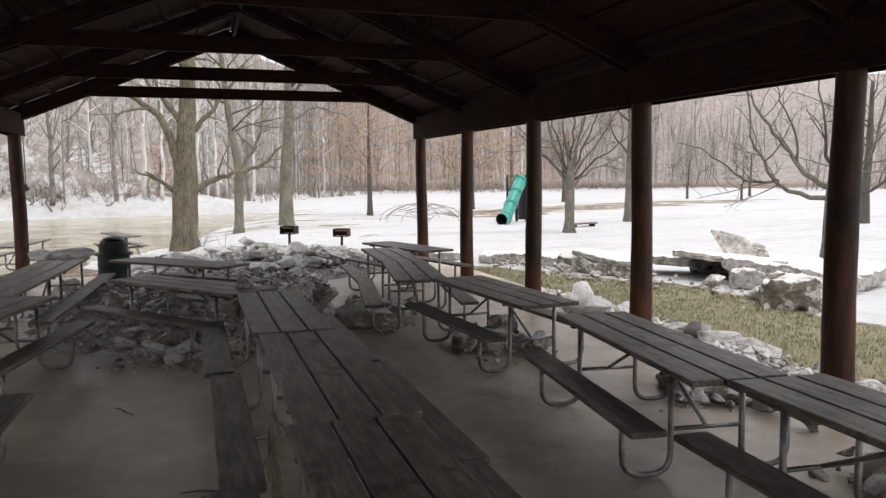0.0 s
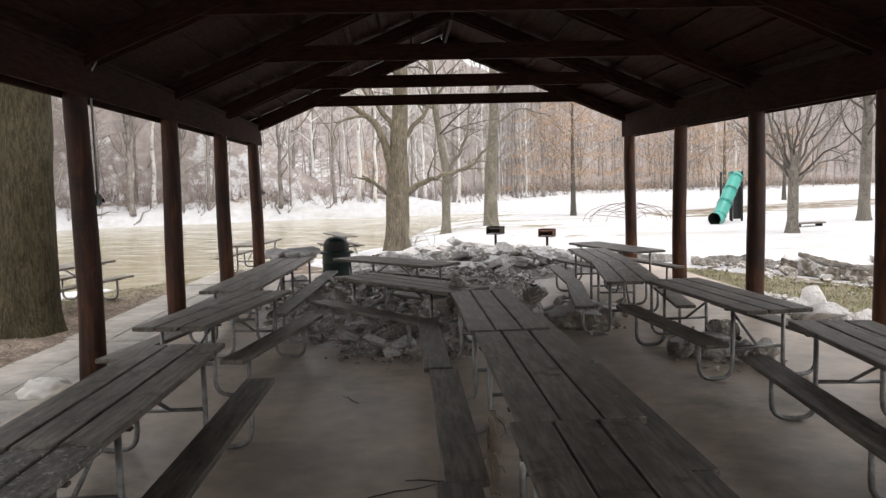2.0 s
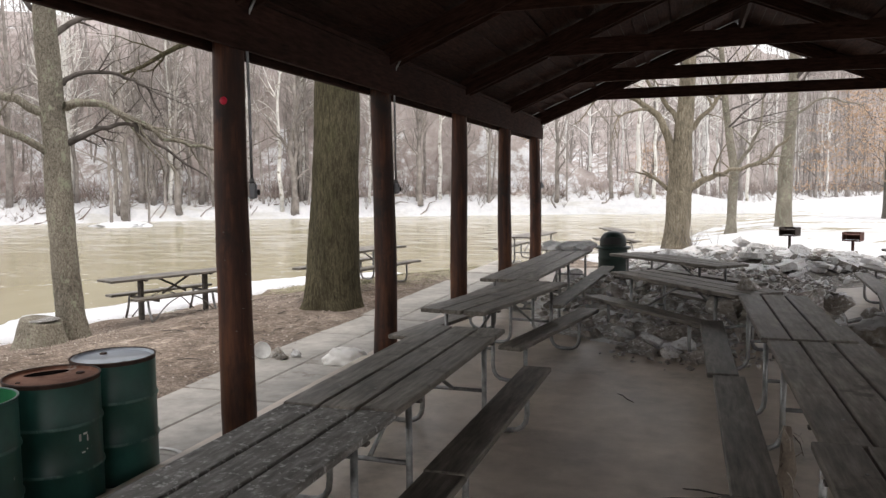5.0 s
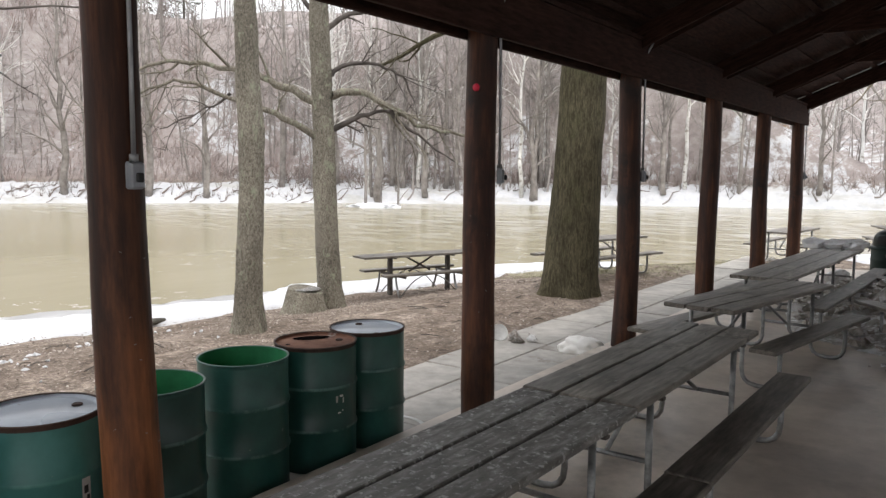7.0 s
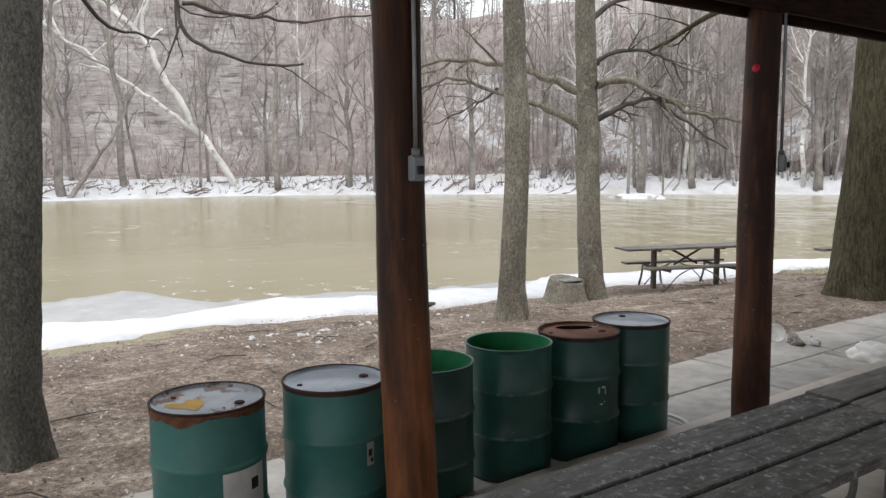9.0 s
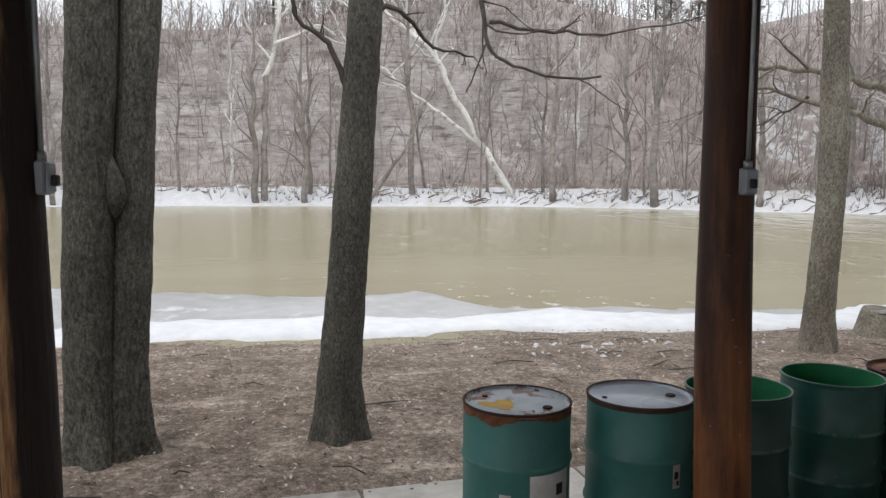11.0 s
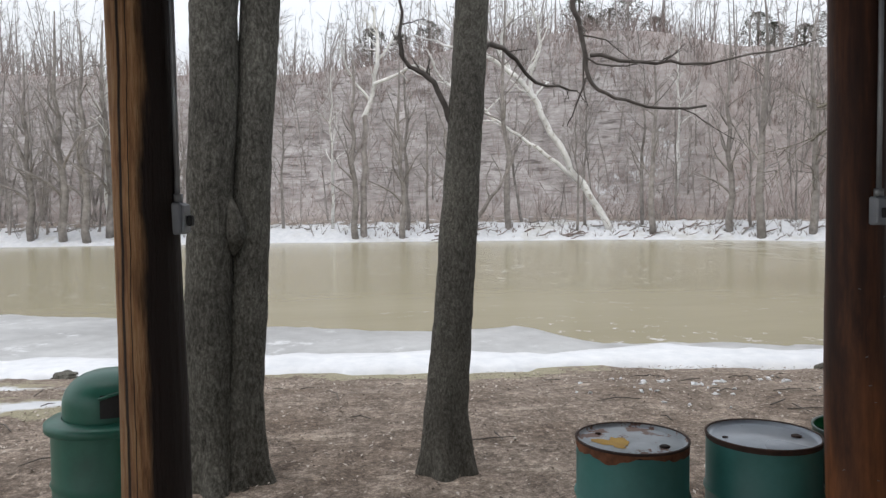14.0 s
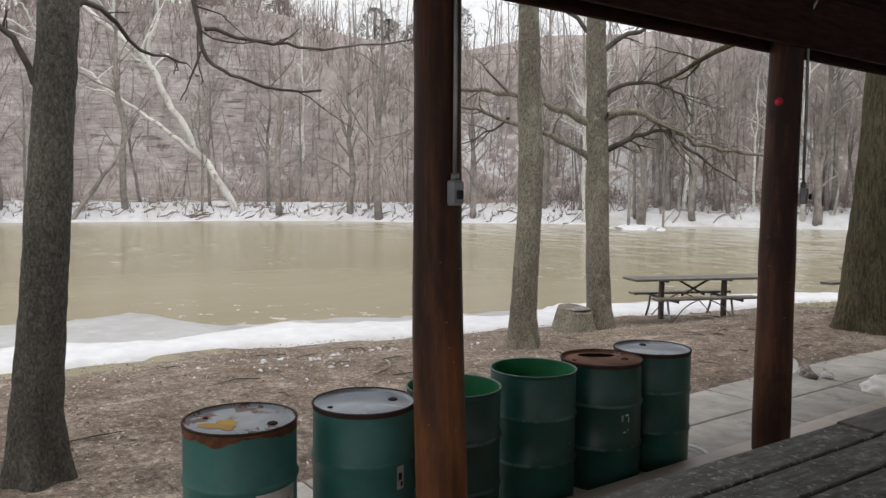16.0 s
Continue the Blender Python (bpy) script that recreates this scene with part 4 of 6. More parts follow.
def chunk(x, y, z, size, muddy=False, label="", tall=1.0):
    me = rnd.choice(MUDDY if muddy else CLEAN)
    o = new("ice_chunk", me)
    s = size / 1.5
    o.matrix_basis = Matrix.Translation((x, y, z)) @ Euler((rnd.uniform(-.65, .65), rnd.uniform(-.65, .65), rnd.uniform(0, 6.3))).to_matrix().to_4x4() @ Matrix.Diagonal((s * rnd.uniform(.8, 1.3), s * rnd.uniform(.8, 1.2), s * tall, 1))
    return tagged(o, label or ("muddy brown lump of river ice" if muddy else "broken dirty white lump of river ice"), "ice chunk", "broken ice")


def pile_height(x, y):
    """Height of the drift of broken ice that the flood left."""
    a = .46 * math.exp(-(((x - 1.6) / 2.7) ** 2 + ((y - 18.7) / 2.5) ** 2) ** 1.5)
    b = .34 * math.exp(-(((x + .5) / 1.3) ** 2 + ((y - 11.3) / 1.7) ** 2) ** 1.6)
    c = .3 * math.exp(-(((x - .6) / 1.5) ** 2 + ((y - 14.3) / 1.7) ** 2) ** 1.5)
    d = .22 * math.exp(-(((x + 1.4) / .9) ** 2 + ((y - 13) / 2.2) ** 2) ** 1.5)
    return a + b + c + d


spots_done = []
for _ in range(3600):
    x, y = rnd.uniform(-2.6, 5.2), rnd.uniform(8.9, 22)
    h = pile_height(x, y)
    if h < .06 or (x > 1.9 and y < 14.2):
        continue
    size = rnd.uniform(.14, .34) if rnd.random() < (.82 if y < 15 else .55) else rnd.uniform(.34, .66)
    if any((x - p) ** 2 + (y - q) ** 2 < (.36 * (size + r)) ** 2 for p, q, r in spots_done):
        continue
    if len(spots_done) > 240:
        break
    spots_done.append((x, y, size))
    muddy = rnd.random() < (.5 if y < 14.8 else .1)
    base = 0 if y < 17.7 else -.1
    chunk(x, y, base + max(.0, h - .1) * rnd.uniform(.7, 1.05) + size * .12, size, muddy)
for x, y, z, s, m, t in ((1.35, 20.6, .34, .85, False, .75), (2.25, 10.45, .13, .62, True, .9), (1.75, 10.75, .1, .5, True, .8), (2.75, 10.2, .12, .5, True, .9), (3.05, 10.7, .1, .4, True, 1), (3.3, 8.0, .08, .42, True, .7), (3.75, 7.8, .08, .4, True, .7),
                         (3.6, 8.45, .08, .45, True, .8), (3.0, 8.3, .1, .4, True, 1), (4.2, 5.6, .12, .6, True, .8), (4.6, 5.0, .12, .55, True, .9), (4.5, 6.1, .1, .5, False, .8), (4.3, 3.6, .13, .6, False, .9), (4.75, 3.2, .14, .6, True, .9),
                         (4.2, 3.0, .1, .5, True, .9), (4.55, 2.85, .2, .4, False, .9), (4.05, 3.35, .1, .36, False, .9), (4.4, 3.2, .26, .36, False, .8), (2.5, 10.1, .2, .5, True, .8), (3.45, 8.15, .26, .42, True, .8), (4.9, 3.9, .1, .5, False, .8), (-.1, 8.75, .1, .36, False, .9), (-.45, 9.0, .09, .3, False, 1), (-.8, 9.35, .08, .32, False, 1), (.12, 8.4, .08, .42, True, .8), (-.25, 8.55, .06, .24, False, 1), (-.62, 8.85, .06, .26, True, 1), (.25, 8.75, .08, .3, True, 1), (-.3, 9.2, .14, .34, True, 1),
                         (.55, 9.1, .62, .5, True, .7), (.95, 9.0, .5, .7, True, .6), (1.25, 9.3, .5, .6, True, .6), (1.55, 9.4, .46, .5, True, .7), (1.1, 9.5, .1, .7, True, 1.4), (1.5, 9.8, .1, .7, True, 1.2), (.6, 9.6, .2, .6, True, 1.2), (.35, 9.3, .4, .55, True, .8),
                         (5.55, 10.1, .1, .66, False, 1), (5.35, 9.6, .12, .6, False, 1), (5.75, 9.1, .1, .5, False, .9), (-2.3, 14.9, .1, .5, False, .8), (-1.9, 14.4, .1, .6, False, .9)):
    k = .75 if x > 4 and y < 6.5 else 1.2
    chunk(x, y, z * k, s * k, m, "", t)
for px, py, n in ((4.5, 3.2, 14), (4.4, 5.4, 8), (3.4, 8.0, 6), (2.3, 10.4, 6)):
    for _ in range(n):
        s = rnd.uniform(.14, .3)
        chunk(px + rnd.gauss(0, .28), py + rnd.gauss(0, .28), s * .2 + rnd.uniform(0, .12), s, rnd.random() < .55)
for x, y, z, s in ((5.86, 7.7, .1, .62), (5.92, 7.25, .1, .6), (5.8, 8.1, .08, .5), (5.98, 6.85, .08, .5), (6.02, 7.5, .02, .45), (5.78, 6.4, .06, .4)):
    chunk(x, y, z, s, False, "", .8)
# ragged row of ice and snow along the outer edge of the slab
y = 4.6
while y < 11.5:
    for _ in range(1):
        s = rnd.uniform(.16, .3) + max(0, .5 * noise.noise((y * .9, 2, 0)))
        chunk(5.62 + rnd.uniform(-.16, .25) + (y - 6) * .015, y + rnd.uniform(-.1, .1), .02 + s * .13, s, rnd.random() < .25)
    y += .17


def shards(seed, count, where, low, high):
    """Loose splinters of ice; where gives a place or None."""
    vs, fs = [], []
    r2 = random.Random(seed)
    n = 0
    while n < count:
        c = where(r2)
        if c is None:
            continue
        s = r2.uniform(low, high)
        c = Vector(c)
        b = len(vs)
        turn = Euler((r2.uniform(-.6, .6), r2.uniform(-.6, .6), r2.uniform(0, 6.3))).to_matrix()
        for sx, sy, sz in ((1, 0, 0), (-1, 0, 0), (0, 1, 0), (0, -1, 0), (.2, .1, 1), (0, -.2, -1)):
            vs.append(tuple(c + turn @ Vector((sx * s * r2.uniform(.6, 1.4), sy * s * r2.uniform(.5, 1.1), sz * s * r2.uniform(.35, .8)))))
        fs += [(b, b + 2, b + 4), (b + 2, b + 1, b + 4), (b + 1, b + 3, b + 4), (b + 3, b, b + 4), (b + 2, b, b + 5), (b + 1, b + 2, b + 5), (b + 3, b + 1, b + 5), (b, b + 3, b + 5)]
        n += 1
    return vs, fs


def in_pile(r2, y0=8.6, y1=22):
    x, y = r2.uniform(-2.8, 5.4), r2.uniform(y0, y1)
    h = pile_height(x, y)
    if h < .035 + .05 * r2.random() or (x > 1.9 and y < 14.0):
        return None
    return x, y, (0 if y < 17.7 else -.1) + h * r2.uniform(.3, 1.15)


def in_row(r2):
    y = r2.uniform(4.2, 12)
    x = 5.66 + r2.gauss(0, .16) + .012 * (y - 6)
    return x, y, (0 if x < 5.97 else -.1) + r2.uniform(0, .1)


def by_slabs(r2):
    u = r2.random()
    return 6.9 + 2.5 * u + r2.gauss(0, .45), 18.8 - 9.6 * u + r2.gauss(0, .4), -.08 + r2.uniform(0, .12)


def on_floor(r2):
    px, py, s = r2.choice(((2.4, 10.2, .5), (3.4, 7.9, .45), (4.4, 5.4, .45), (4.5, 3.3, .4), (-.4, 8.7, .6), (.6, 8.9, .5), (-1.9, 14.4, .5)))
    return px + r2.gauss(0, s * .6), py + r2.gauss(0, s * .6), r2.uniform(0, .05)


def on_dirt(r2):
    x, y = -8.7 + r2.gauss(0, .5), 4.1 + r2.gauss(0, 1.1)
    if noise.noise((x * 2.2, y * 2.2, 11)) < .12:
        return None
    return x, y, ground_z(x, y) + .005


for seed, n, where, low, high, material, label in ((77, 1700, lambda r2: in_pile(r2, 8.6, 15.6), .03, .1, M_ICEDK, "crushed muddy ice rubble between the larger lumps"), (83, 520, lambda r2: in_pile(r2, 14.6, 22), .04, .15, M_ICE, "crushed white ice rubble heaped beyond the tables"), (78, 420, in_pile, .03, .12, M_ICE, "crushed pale ice rubble between the larger lumps"), (79, 900, in_row, .025, .1, M_ICE, "ragged line of crushed snow and ice along the slab edge"),
                                                   (80, 160, by_slabs, .03, .12, M_ICEDK, "muddy splinters of ice round the slabs"), (81, 420, on_floor, .015, .06, M_ICEDK, "splinters of muddy ice on the floor"), (82, 55, on_dirt, .015, .055, M_SNOW, "last patches of crusted snow on the dirt")):
    tagged(part("snow_crumbs" if material is M_SNOW else "ice_rubble", shards(seed, n, where, low, high), material), label, "snow" if material is M_SNOW else "ice rubble", kind="stuff")


def drift(y0, y1):
    """The packed core of the ice drift."""
    vs, fs = [], []
    nx, ny = 70, 60
    for j in range(ny + 1):
        for i in range(nx + 1):
            x, y = -3.2 + 9 * i / nx, y0 + (y1 - y0) * j / ny
            h = pile_height(x, y)
            if x > 1.7 and y < 14.3:
                h *= smooth01(2.1, 1.7, x) if y < 13.9 else smooth01(13.9, 14.3, y)
            base = -.03 if y < 17.7 else -.16
            vs.append((x, y, base + h * .85 * (1 + .7 * noise.noise((x * 3, y * 3, 2)))))
    for j in range(ny):
        for i in range(nx):
            fs.append((j * (nx + 1) + i, j * (nx + 1) + i + 1, (j + 1) * (nx + 1) + i + 1, (j + 1) * (nx + 1) + i))
    return vs, fs


tagged(part("ice_drift", drift(8.4, 14.9), M_ICEDK, smooth=True), "packed bed of muddy ice under the broken lumps", "ice drift", kind="stuff")
tagged(part("ice_drift", drift(14.9, 22.4), M_BEDSHADE, smooth=True), "packed bed of dirty ice beyond the tables, gap shade in its colour", "ice drift", kind="stuff")


def slab(x, y, w, d, t, turn, tilt_x, tilt_y, z, seed, material=M_SLAB, shape=()):
    """A thick plate of river ice with a broken outline."""
    r3 = random.Random(seed)
    n = 72
    vs, fs = [], []
    corners = []
    k = r3.randint(5, 7)
    for i in range(k):
        a = 2 * math.pi * (i + r3.uniform(-.3, .3)) / k
        corners.append(Vector((w * .62 * math.cos(a) * r3.uniform(.8, 1.1), d * .62 * math.sin(a) * r3.uniform(.8, 1.1))))
    if shape:
        corners, k = [Vector(c) for c in reversed(shape)], len(shape)
        corners.reverse()
    outline = []
    per = n // k
    n = per * k
    for p, q in zip(corners, corners[1:] + corners[:1]):
        for s in range(per):
            u = p.lerp(q, s / per)
            outline.append(tuple(u * (1 + .06 * noise.noise((u.x * 3, u.y * 3, seed)) + .035 * noise.noise((u.x * 11, u.y * 11, seed)))))
    levels = ((0, .93), (t * .2, .99), (t * .4, .975), (t * .6, 1.0), (t * .8, .98), (t * .95, .985), (t, .94), (t * 1.02, .8), (t * 1.03, .62), (t * 1.02, .42), (t, .2))
    for zz, s in levels:
        for i, (px, py) in enumerate(outline):
            e = s * (1 + .05 * noise.noise((px * 7, py * 7, zz * 16 + seed)))
            vs.append((px * e, py * e, zz + .28 * t * noise.noise((px * 3 * s, py * 3 * s, zz + seed)) + .16 * t * noise.noise((px * 9 * s, py * 9 * s, zz * 3 + seed)) + .015 * r3.random()))
    last = len(levels) - 1
    for k in range(last):
        for i in range(n):
            j = (i + 1) % n
            fs.append((k * n + i, k * n + j, k * n + n + j, k * n + n + i))
    fs.append(tuple(range(last * n, last * n + n)))
    fs.append(tuple(reversed(range(n))))
    o = part("ice_slab", (vs, fs), material, smooth=True)
    o.data.set_sharp_from_angle(angle=radians(38))
    o.matrix_basis = pose(x, y, z, tilt_x, tilt_y, turn)
    return tagged(o, "thick flat slab of dirty river ice on the snow" if material is M_SLAB else "glassy plate of river ice lying on a table end" if z > .7 else "tumbled white plate of broken river ice" if material is M_ICE else "mud-brown block of river ice with snow on it", "ice slab", "ice slabs")


SLABS = [(7.45, 18.0, 1.5, .95, .24, -35, 3, -3, -.08), (8.4, 16.9, 1.3, .9, .2, -20, 5, 4, -.06), (8.75, 14.9, 1.4, .9, .12, -42, 6, 9, .2), (9.95, 14.5, 1.6, 1.3, .18, -36, -4, 5, .1), (10.5, 13.3, 2.2, 1.4, .13, -38, -3, 4, .27), (11.6, 13.0, 1.9, 1.5, .3, -30, 2, 3, .0),
         (10.4, 12.2, 1.15, .8, .22, -40, 3, 2, .2), (9.98, 11.75, .85, .7, .32, -36, 1, 2, -.1), (10.7, 11.0, 1.6, 1.2, .26, -45, -6, 6, .05), (11.9, 11.6, 1.8, 1.4, .3, 10, 2, -3, -.02), (6.2, 19.3, 1.2, .8, .2, -20, 5, 3, -.06), (5.6, 20.2, 1.3, .9, .2, -20, 5, 3, -.06)]
for k, row in enumerate(SLABS):
    slab(*row, k + 1)
for k, row in enumerate(((9.2, 9.8, .95, .8, .46, -45, 4, -4, -.1), (8.55, 15.2, 1.8, 1.0, .32, -62, 3, 6, -.1), (11.2, 13.9, 1.6, .8, .38, -38, 0, 0, -.1))):
    slab(*row, k + 50, M_SLABDK)
slab(11.1, 13.5, 1.15, .6, .1, -39, 58, 0, .52, 91, M_SLAB, [(-.62, .36), (-.4, .34), (.1, .2), (.52, -.02), (.6, -.24), (.1, -.26), (-.28, -.22)])
for k in range(3):  # glassy plates on the table end
    slab(-2.46 + .29 * k, 13.86 + .03 * k, .36, .44, .07, 12 - 9 * k, 9 + 3 * k, -7 + 4 * k, .775, 70 + k, M_ICE)
rp = random.Random(17)
for k in range(64):  # plates of ice tumbled over the heap beyond the tables
    x, y = rp.uniform(-.9, 4.4), rp.uniform(15.6, 20.8)
    h = pile_height(x, y)
    if h > .1:
        w = rp.uniform(.35, .95)
        slab(x, y, w, w * rp.uniform(.5, .8), rp.uniform(.07, .15), rp.uniform(0, 360), rp.uniform(-26, 26), rp.uniform(-22, 22), (0 if y < 17.7 else -.1) + h * rp.uniform(.65, 1.0), 200 + k, M_ICE if rp.random() < .75 else M_SLABDK)
for k in range(9):
    u = rnd.random()
    x, y = 6.6 + 2.6 * u + rnd.uniform(-.4, .4), 18.6 - 9.4 * u + rnd.uniform(-.4, .4)
    s = rnd.uniform(.25, .7)
    chunk(x + .55, y, -.08 + s * .16, s, rnd.random() < .6)


# ---- walk along the river side ----
walkway = thing("walkway", "pale worn concrete walk slabs beside the shelter", "pavement", kind="structure")
slab_a = bpy.data.meshes.new("walk_slab")
b = board(-.355, .355, -.755, .755, -.1, 0, .012)
b.to_mesh(slab_a)
b.free()
slab_a.materials.append(M_WALK)
for i in range(18):
    for k in (0, 1):
        piece("walk_slab", slab_a, walkway, pose(XL - .6 - .73 * k, -6.8 + 1.53 * i + .25 * k, PATH_Z + .008 * rnd.uniform(-1, 1), rnd.uniform(-.3, .3), rnd.uniform(-.4, .4), rnd.uniform(-.2, .2)))

ring = tagged(part("ring_stain", lathe([(.3, 0), (.31, .004), (.33, .004), (.34, 0)], 48), M_PAPER, smooth=True), "pale drum ring stained into the concrete walk", "stain")
ring.location = (-4.01, 4.46, PATH_Z + .008)
# ---- litter on the walk ----
def sack(name, x, y, z, sx, sy, sz, material, label, category, seed):
    bm = bmesh.new()
    bmesh.ops.create_icosphere(bm, subdivisions=4, radius=1)
    for v in bm.verts:
        q = v.co.copy()
        k = 1 + .26 * noise.noise(q * 1.5 + Vector((seed, 0, 0))) + .2 * noise.noise(q * 3.4 + Vector((0, seed, 0))) + .1 * abs(noise.noise(q * 8))
        v.co = Vector((q.x * sx * k, q.y * sy * k, max(-.25, q.z) * sz * k))
    o = part(name, bm, material, smooth=True)
    o.location = (x, y, z + .25 * sz)
    return tagged(o, label, category)


for x, y, sx, sy, sz, k in ((2.25, 10.0, .55, .27, .27, 31), (3.3, 8.2, .4, .26, .2, 33), (4.5, 5.75, .3, .5, .17, 35)):
    sack("ice_block", x, y, 0, sx, sy, sz, M_SLABDK, "rounded mud-brown block of river ice on the floor", "ice block", k)
sack("sack", -3.84, 7.82, PATH_Z, .28, .14, .165, M_BAG, "crumpled pale plastic sack lying on the walk", "sack", 2)
for dx, dy, s in ((-.08, 0, .27), (.12, .05, .22), (.02, -.12, .18), (-.17, .12, .16), (.05, .16, .2)):
    chunk(-4.72 + dx, 7.95 + dy, PATH_Z + s * .2, s * .8, s != .22, "muddy lump of ice on the walk")
lid = tagged(part("bucket_lid", lathe([(0, 0), (.14, 0), (.15, .008), (.15, .022), (.142, .024), (.135, .012), (0, .012)], 28), M_PAPER, smooth=True), "white plastic bucket lid leaning on its edge", "lid")
lid.matrix_basis = pose(-4.98, 7.85, PATH_Z + .09, 62, 20, 35) @ Matrix.Scale(.72, 4)
stick = tagged(part("driftwood", (lambda v, f: (rings([(0, -.3, .04), (.02, -.1, .06), (0, .12, .05), (.03, .3, .04)], [.04, .06, .055, .03], 10, v, f, .2), (v, f))[1])([], []), M_BARK, smooth=True), "short dark log lying on the shore snow", "log")
stick.matrix_basis = pose(-10.5, 6.7, ground_z(-10.5, 6.7) + .06, 0, 0, 20)
sack("stone", -12.15, -4.4, LEVEL + .05, .25, .19, .05, M_BARKDARK, "dark wet stone on the shore snow", "stone", 12)


plank = tagged(part("loose_plank", board(-.05, .05, -.42, .42, 0, .03, .004), M_WOOD_PALE), "short pale broken plank lying on the floor", "plank")
plank.matrix_basis = pose(1.9, 11.05, .05, 6, 0, -52)
scrap = thing("paper_scrap", "small white scrap of paper on the wet floor", "litter", (-.95, 9.35, 0), 20)
part("scrap_sheet", (lambda g: ([(x, y, .004 + .02 * abs(noise.noise((x * 20, y * 20, 1)))) for x, y, z in g[0]], g[1]))(sheet(-.11, .11, -.05, .05, 0, 8, 4)), M_PAPER, scrap)


# ---- grills ----
def grill(x, y, turn, material):
    z = ground_z(x, y)
    e = thing("park_grill", "iron park grill on a post standing in the snow", "grill", (x, y, z), turn, "park grills")
    part("grill_post", pipe([(0, 0, -.2), (0, 0, .73)], .035, 0), material, e, smooth=True)
    for nm, bx in (("firebox_side", (-.2, -.187, -.16, .16)), ("firebox_side", (.187, .2, -.16, .16)), ("firebox_back", (-.186, .186, .147, .16))):
        part(nm, board(*bx, .75, 0.94, .003), material, e)
    part("firebox_base", board(-.2, .2, -.16, .16, .73, .746, .003), material, e)
    part("grate", board(-.18, .18, -.16, .14, .88, .892, .003), material, e)
    part("grill_handle", pipe([(.05, -.16, .885), (.05, -.25, .885), (-.05, -.25, .885), (-.05, -.16, .885)], .008, .02), material, e)
    return e


grill(2.3, 20.3, -30, M_IRON)
grill(3.66, 20.1, -26, M_IRONRED).location.z -= .1


# ---- playground ----
def playground(x, y):
    z = ground_z(x, y)
    e = thing("playground_slide", "teal plastic tube slide on a dark play tower", "slide", (x, y, z), 0)
    a, b = Vector((0, 0, .32)), Vector((1.45, 1.6, 2.05))
    way = [a + Vector((-.35, -.35, -.08)), a] + [a + (b - a) * (k / 6) for k in range(1, 7)] + [b + Vector((.12, .14, .03))]
    vs, fs = [], []
    rings(way, [.3] * len(way), 24, vs, fs, cap=False)
    part("tube", (vs, fs), M_SLIDE, e, smooth=True)
    vs, fs = [], []
    rings(way, [.28] * len(way), 24, vs, fs, cap=False)
    # Added inner tube: shade inside the slide is put into its dark colour.
    part("tube_lining", (vs, fs), M_DARK, e, "dark inside of the tube", smooth=True)
    for k in (0, 2, 4, 6):
        p = a + (b - a) * (k / 6)
        d = (b - a).normalized()
        vs, fs = [], []
        rings([p - d * .05, p + d * .05], [.335, .335], 24, vs, fs, cap=False)
        flange = part("tube_flange", (vs, fs), M_SLIDE, e, smooth=True)
        vs, fs = [], []
        rings([p - d * .014, p + d * .014], [.342, .342], 24, vs, fs, cap=False)
        part("seam", (vs, fs), M_DARK, flange, "dark bolted seam", smooth=True)
    part("tower_panel", board(1.3, 1.9, 2.0, 2.06, 1.8, 2.4, .02), M_SLIDE, e)
    part("tower_deck", board(1.3, 1.9, 1.7, 3.1, 1.6, 1.7, .02), M_DARK, e)
    for px in (1.35, 1.85):
        for py in (1.75, 3.05):
            part("tower_post", pipe([(px, py, -.2), (px, py, 2.4)], .06, 0), M_DARK, e, smooth=True)
    part("climbing_wall", board(1.5, 1.9, 1.9, 1.96, .1, 1.6, .02), M_DARK, e)
    return e


playground(14.2, 34.4)


def climber(x, y, r, h):
    e = thing("climbing_dome", "low arched red pipe climbing frame in the snow", "climbing frame", (x, y, ground_z(x, y)), 20)
    for k in range(5):
        u = (k - 2) * .45 * r
        w = math.sqrt(max(.1, r * r - u * u))
        part("arch_pipe", pipe([(w * math.cos(math.pi * i / 8), u, max(-.05, h * w / r * math.sin(math.pi * i / 8))) for i in range(9)], .012, 0, 6), M_IRONRED, e)
    for i in range(1, 8):
        c, s = math.cos(math.pi * i / 8), math.sin(math.pi * i / 8)
        part("rung_pipe", pipe([(c * r * .45, -.9 * r, h * s * .5), (c * r, 0, h * s), (c * r * .45, .9 * r, h * s * .5)], .011, .3, 6), M_IRONRED, e)
    return e


climber(11.6, 40.2, 2.3, .95)
bench = thing("park_bench", "low dark plank bench half buried in snow", "bench", (16.6, 31, ground_z(16.6, 31) - .24), 20)
part("bench_seat", board(-.8, .8, -.2, .2, .36, .42, .01), M_SEAT, bench)
for px in (-.6, .6):
    part("bench_leg", board(px - .05, px + .05, -.15, .15, -.05, .36, .01), M_IRON, bench)


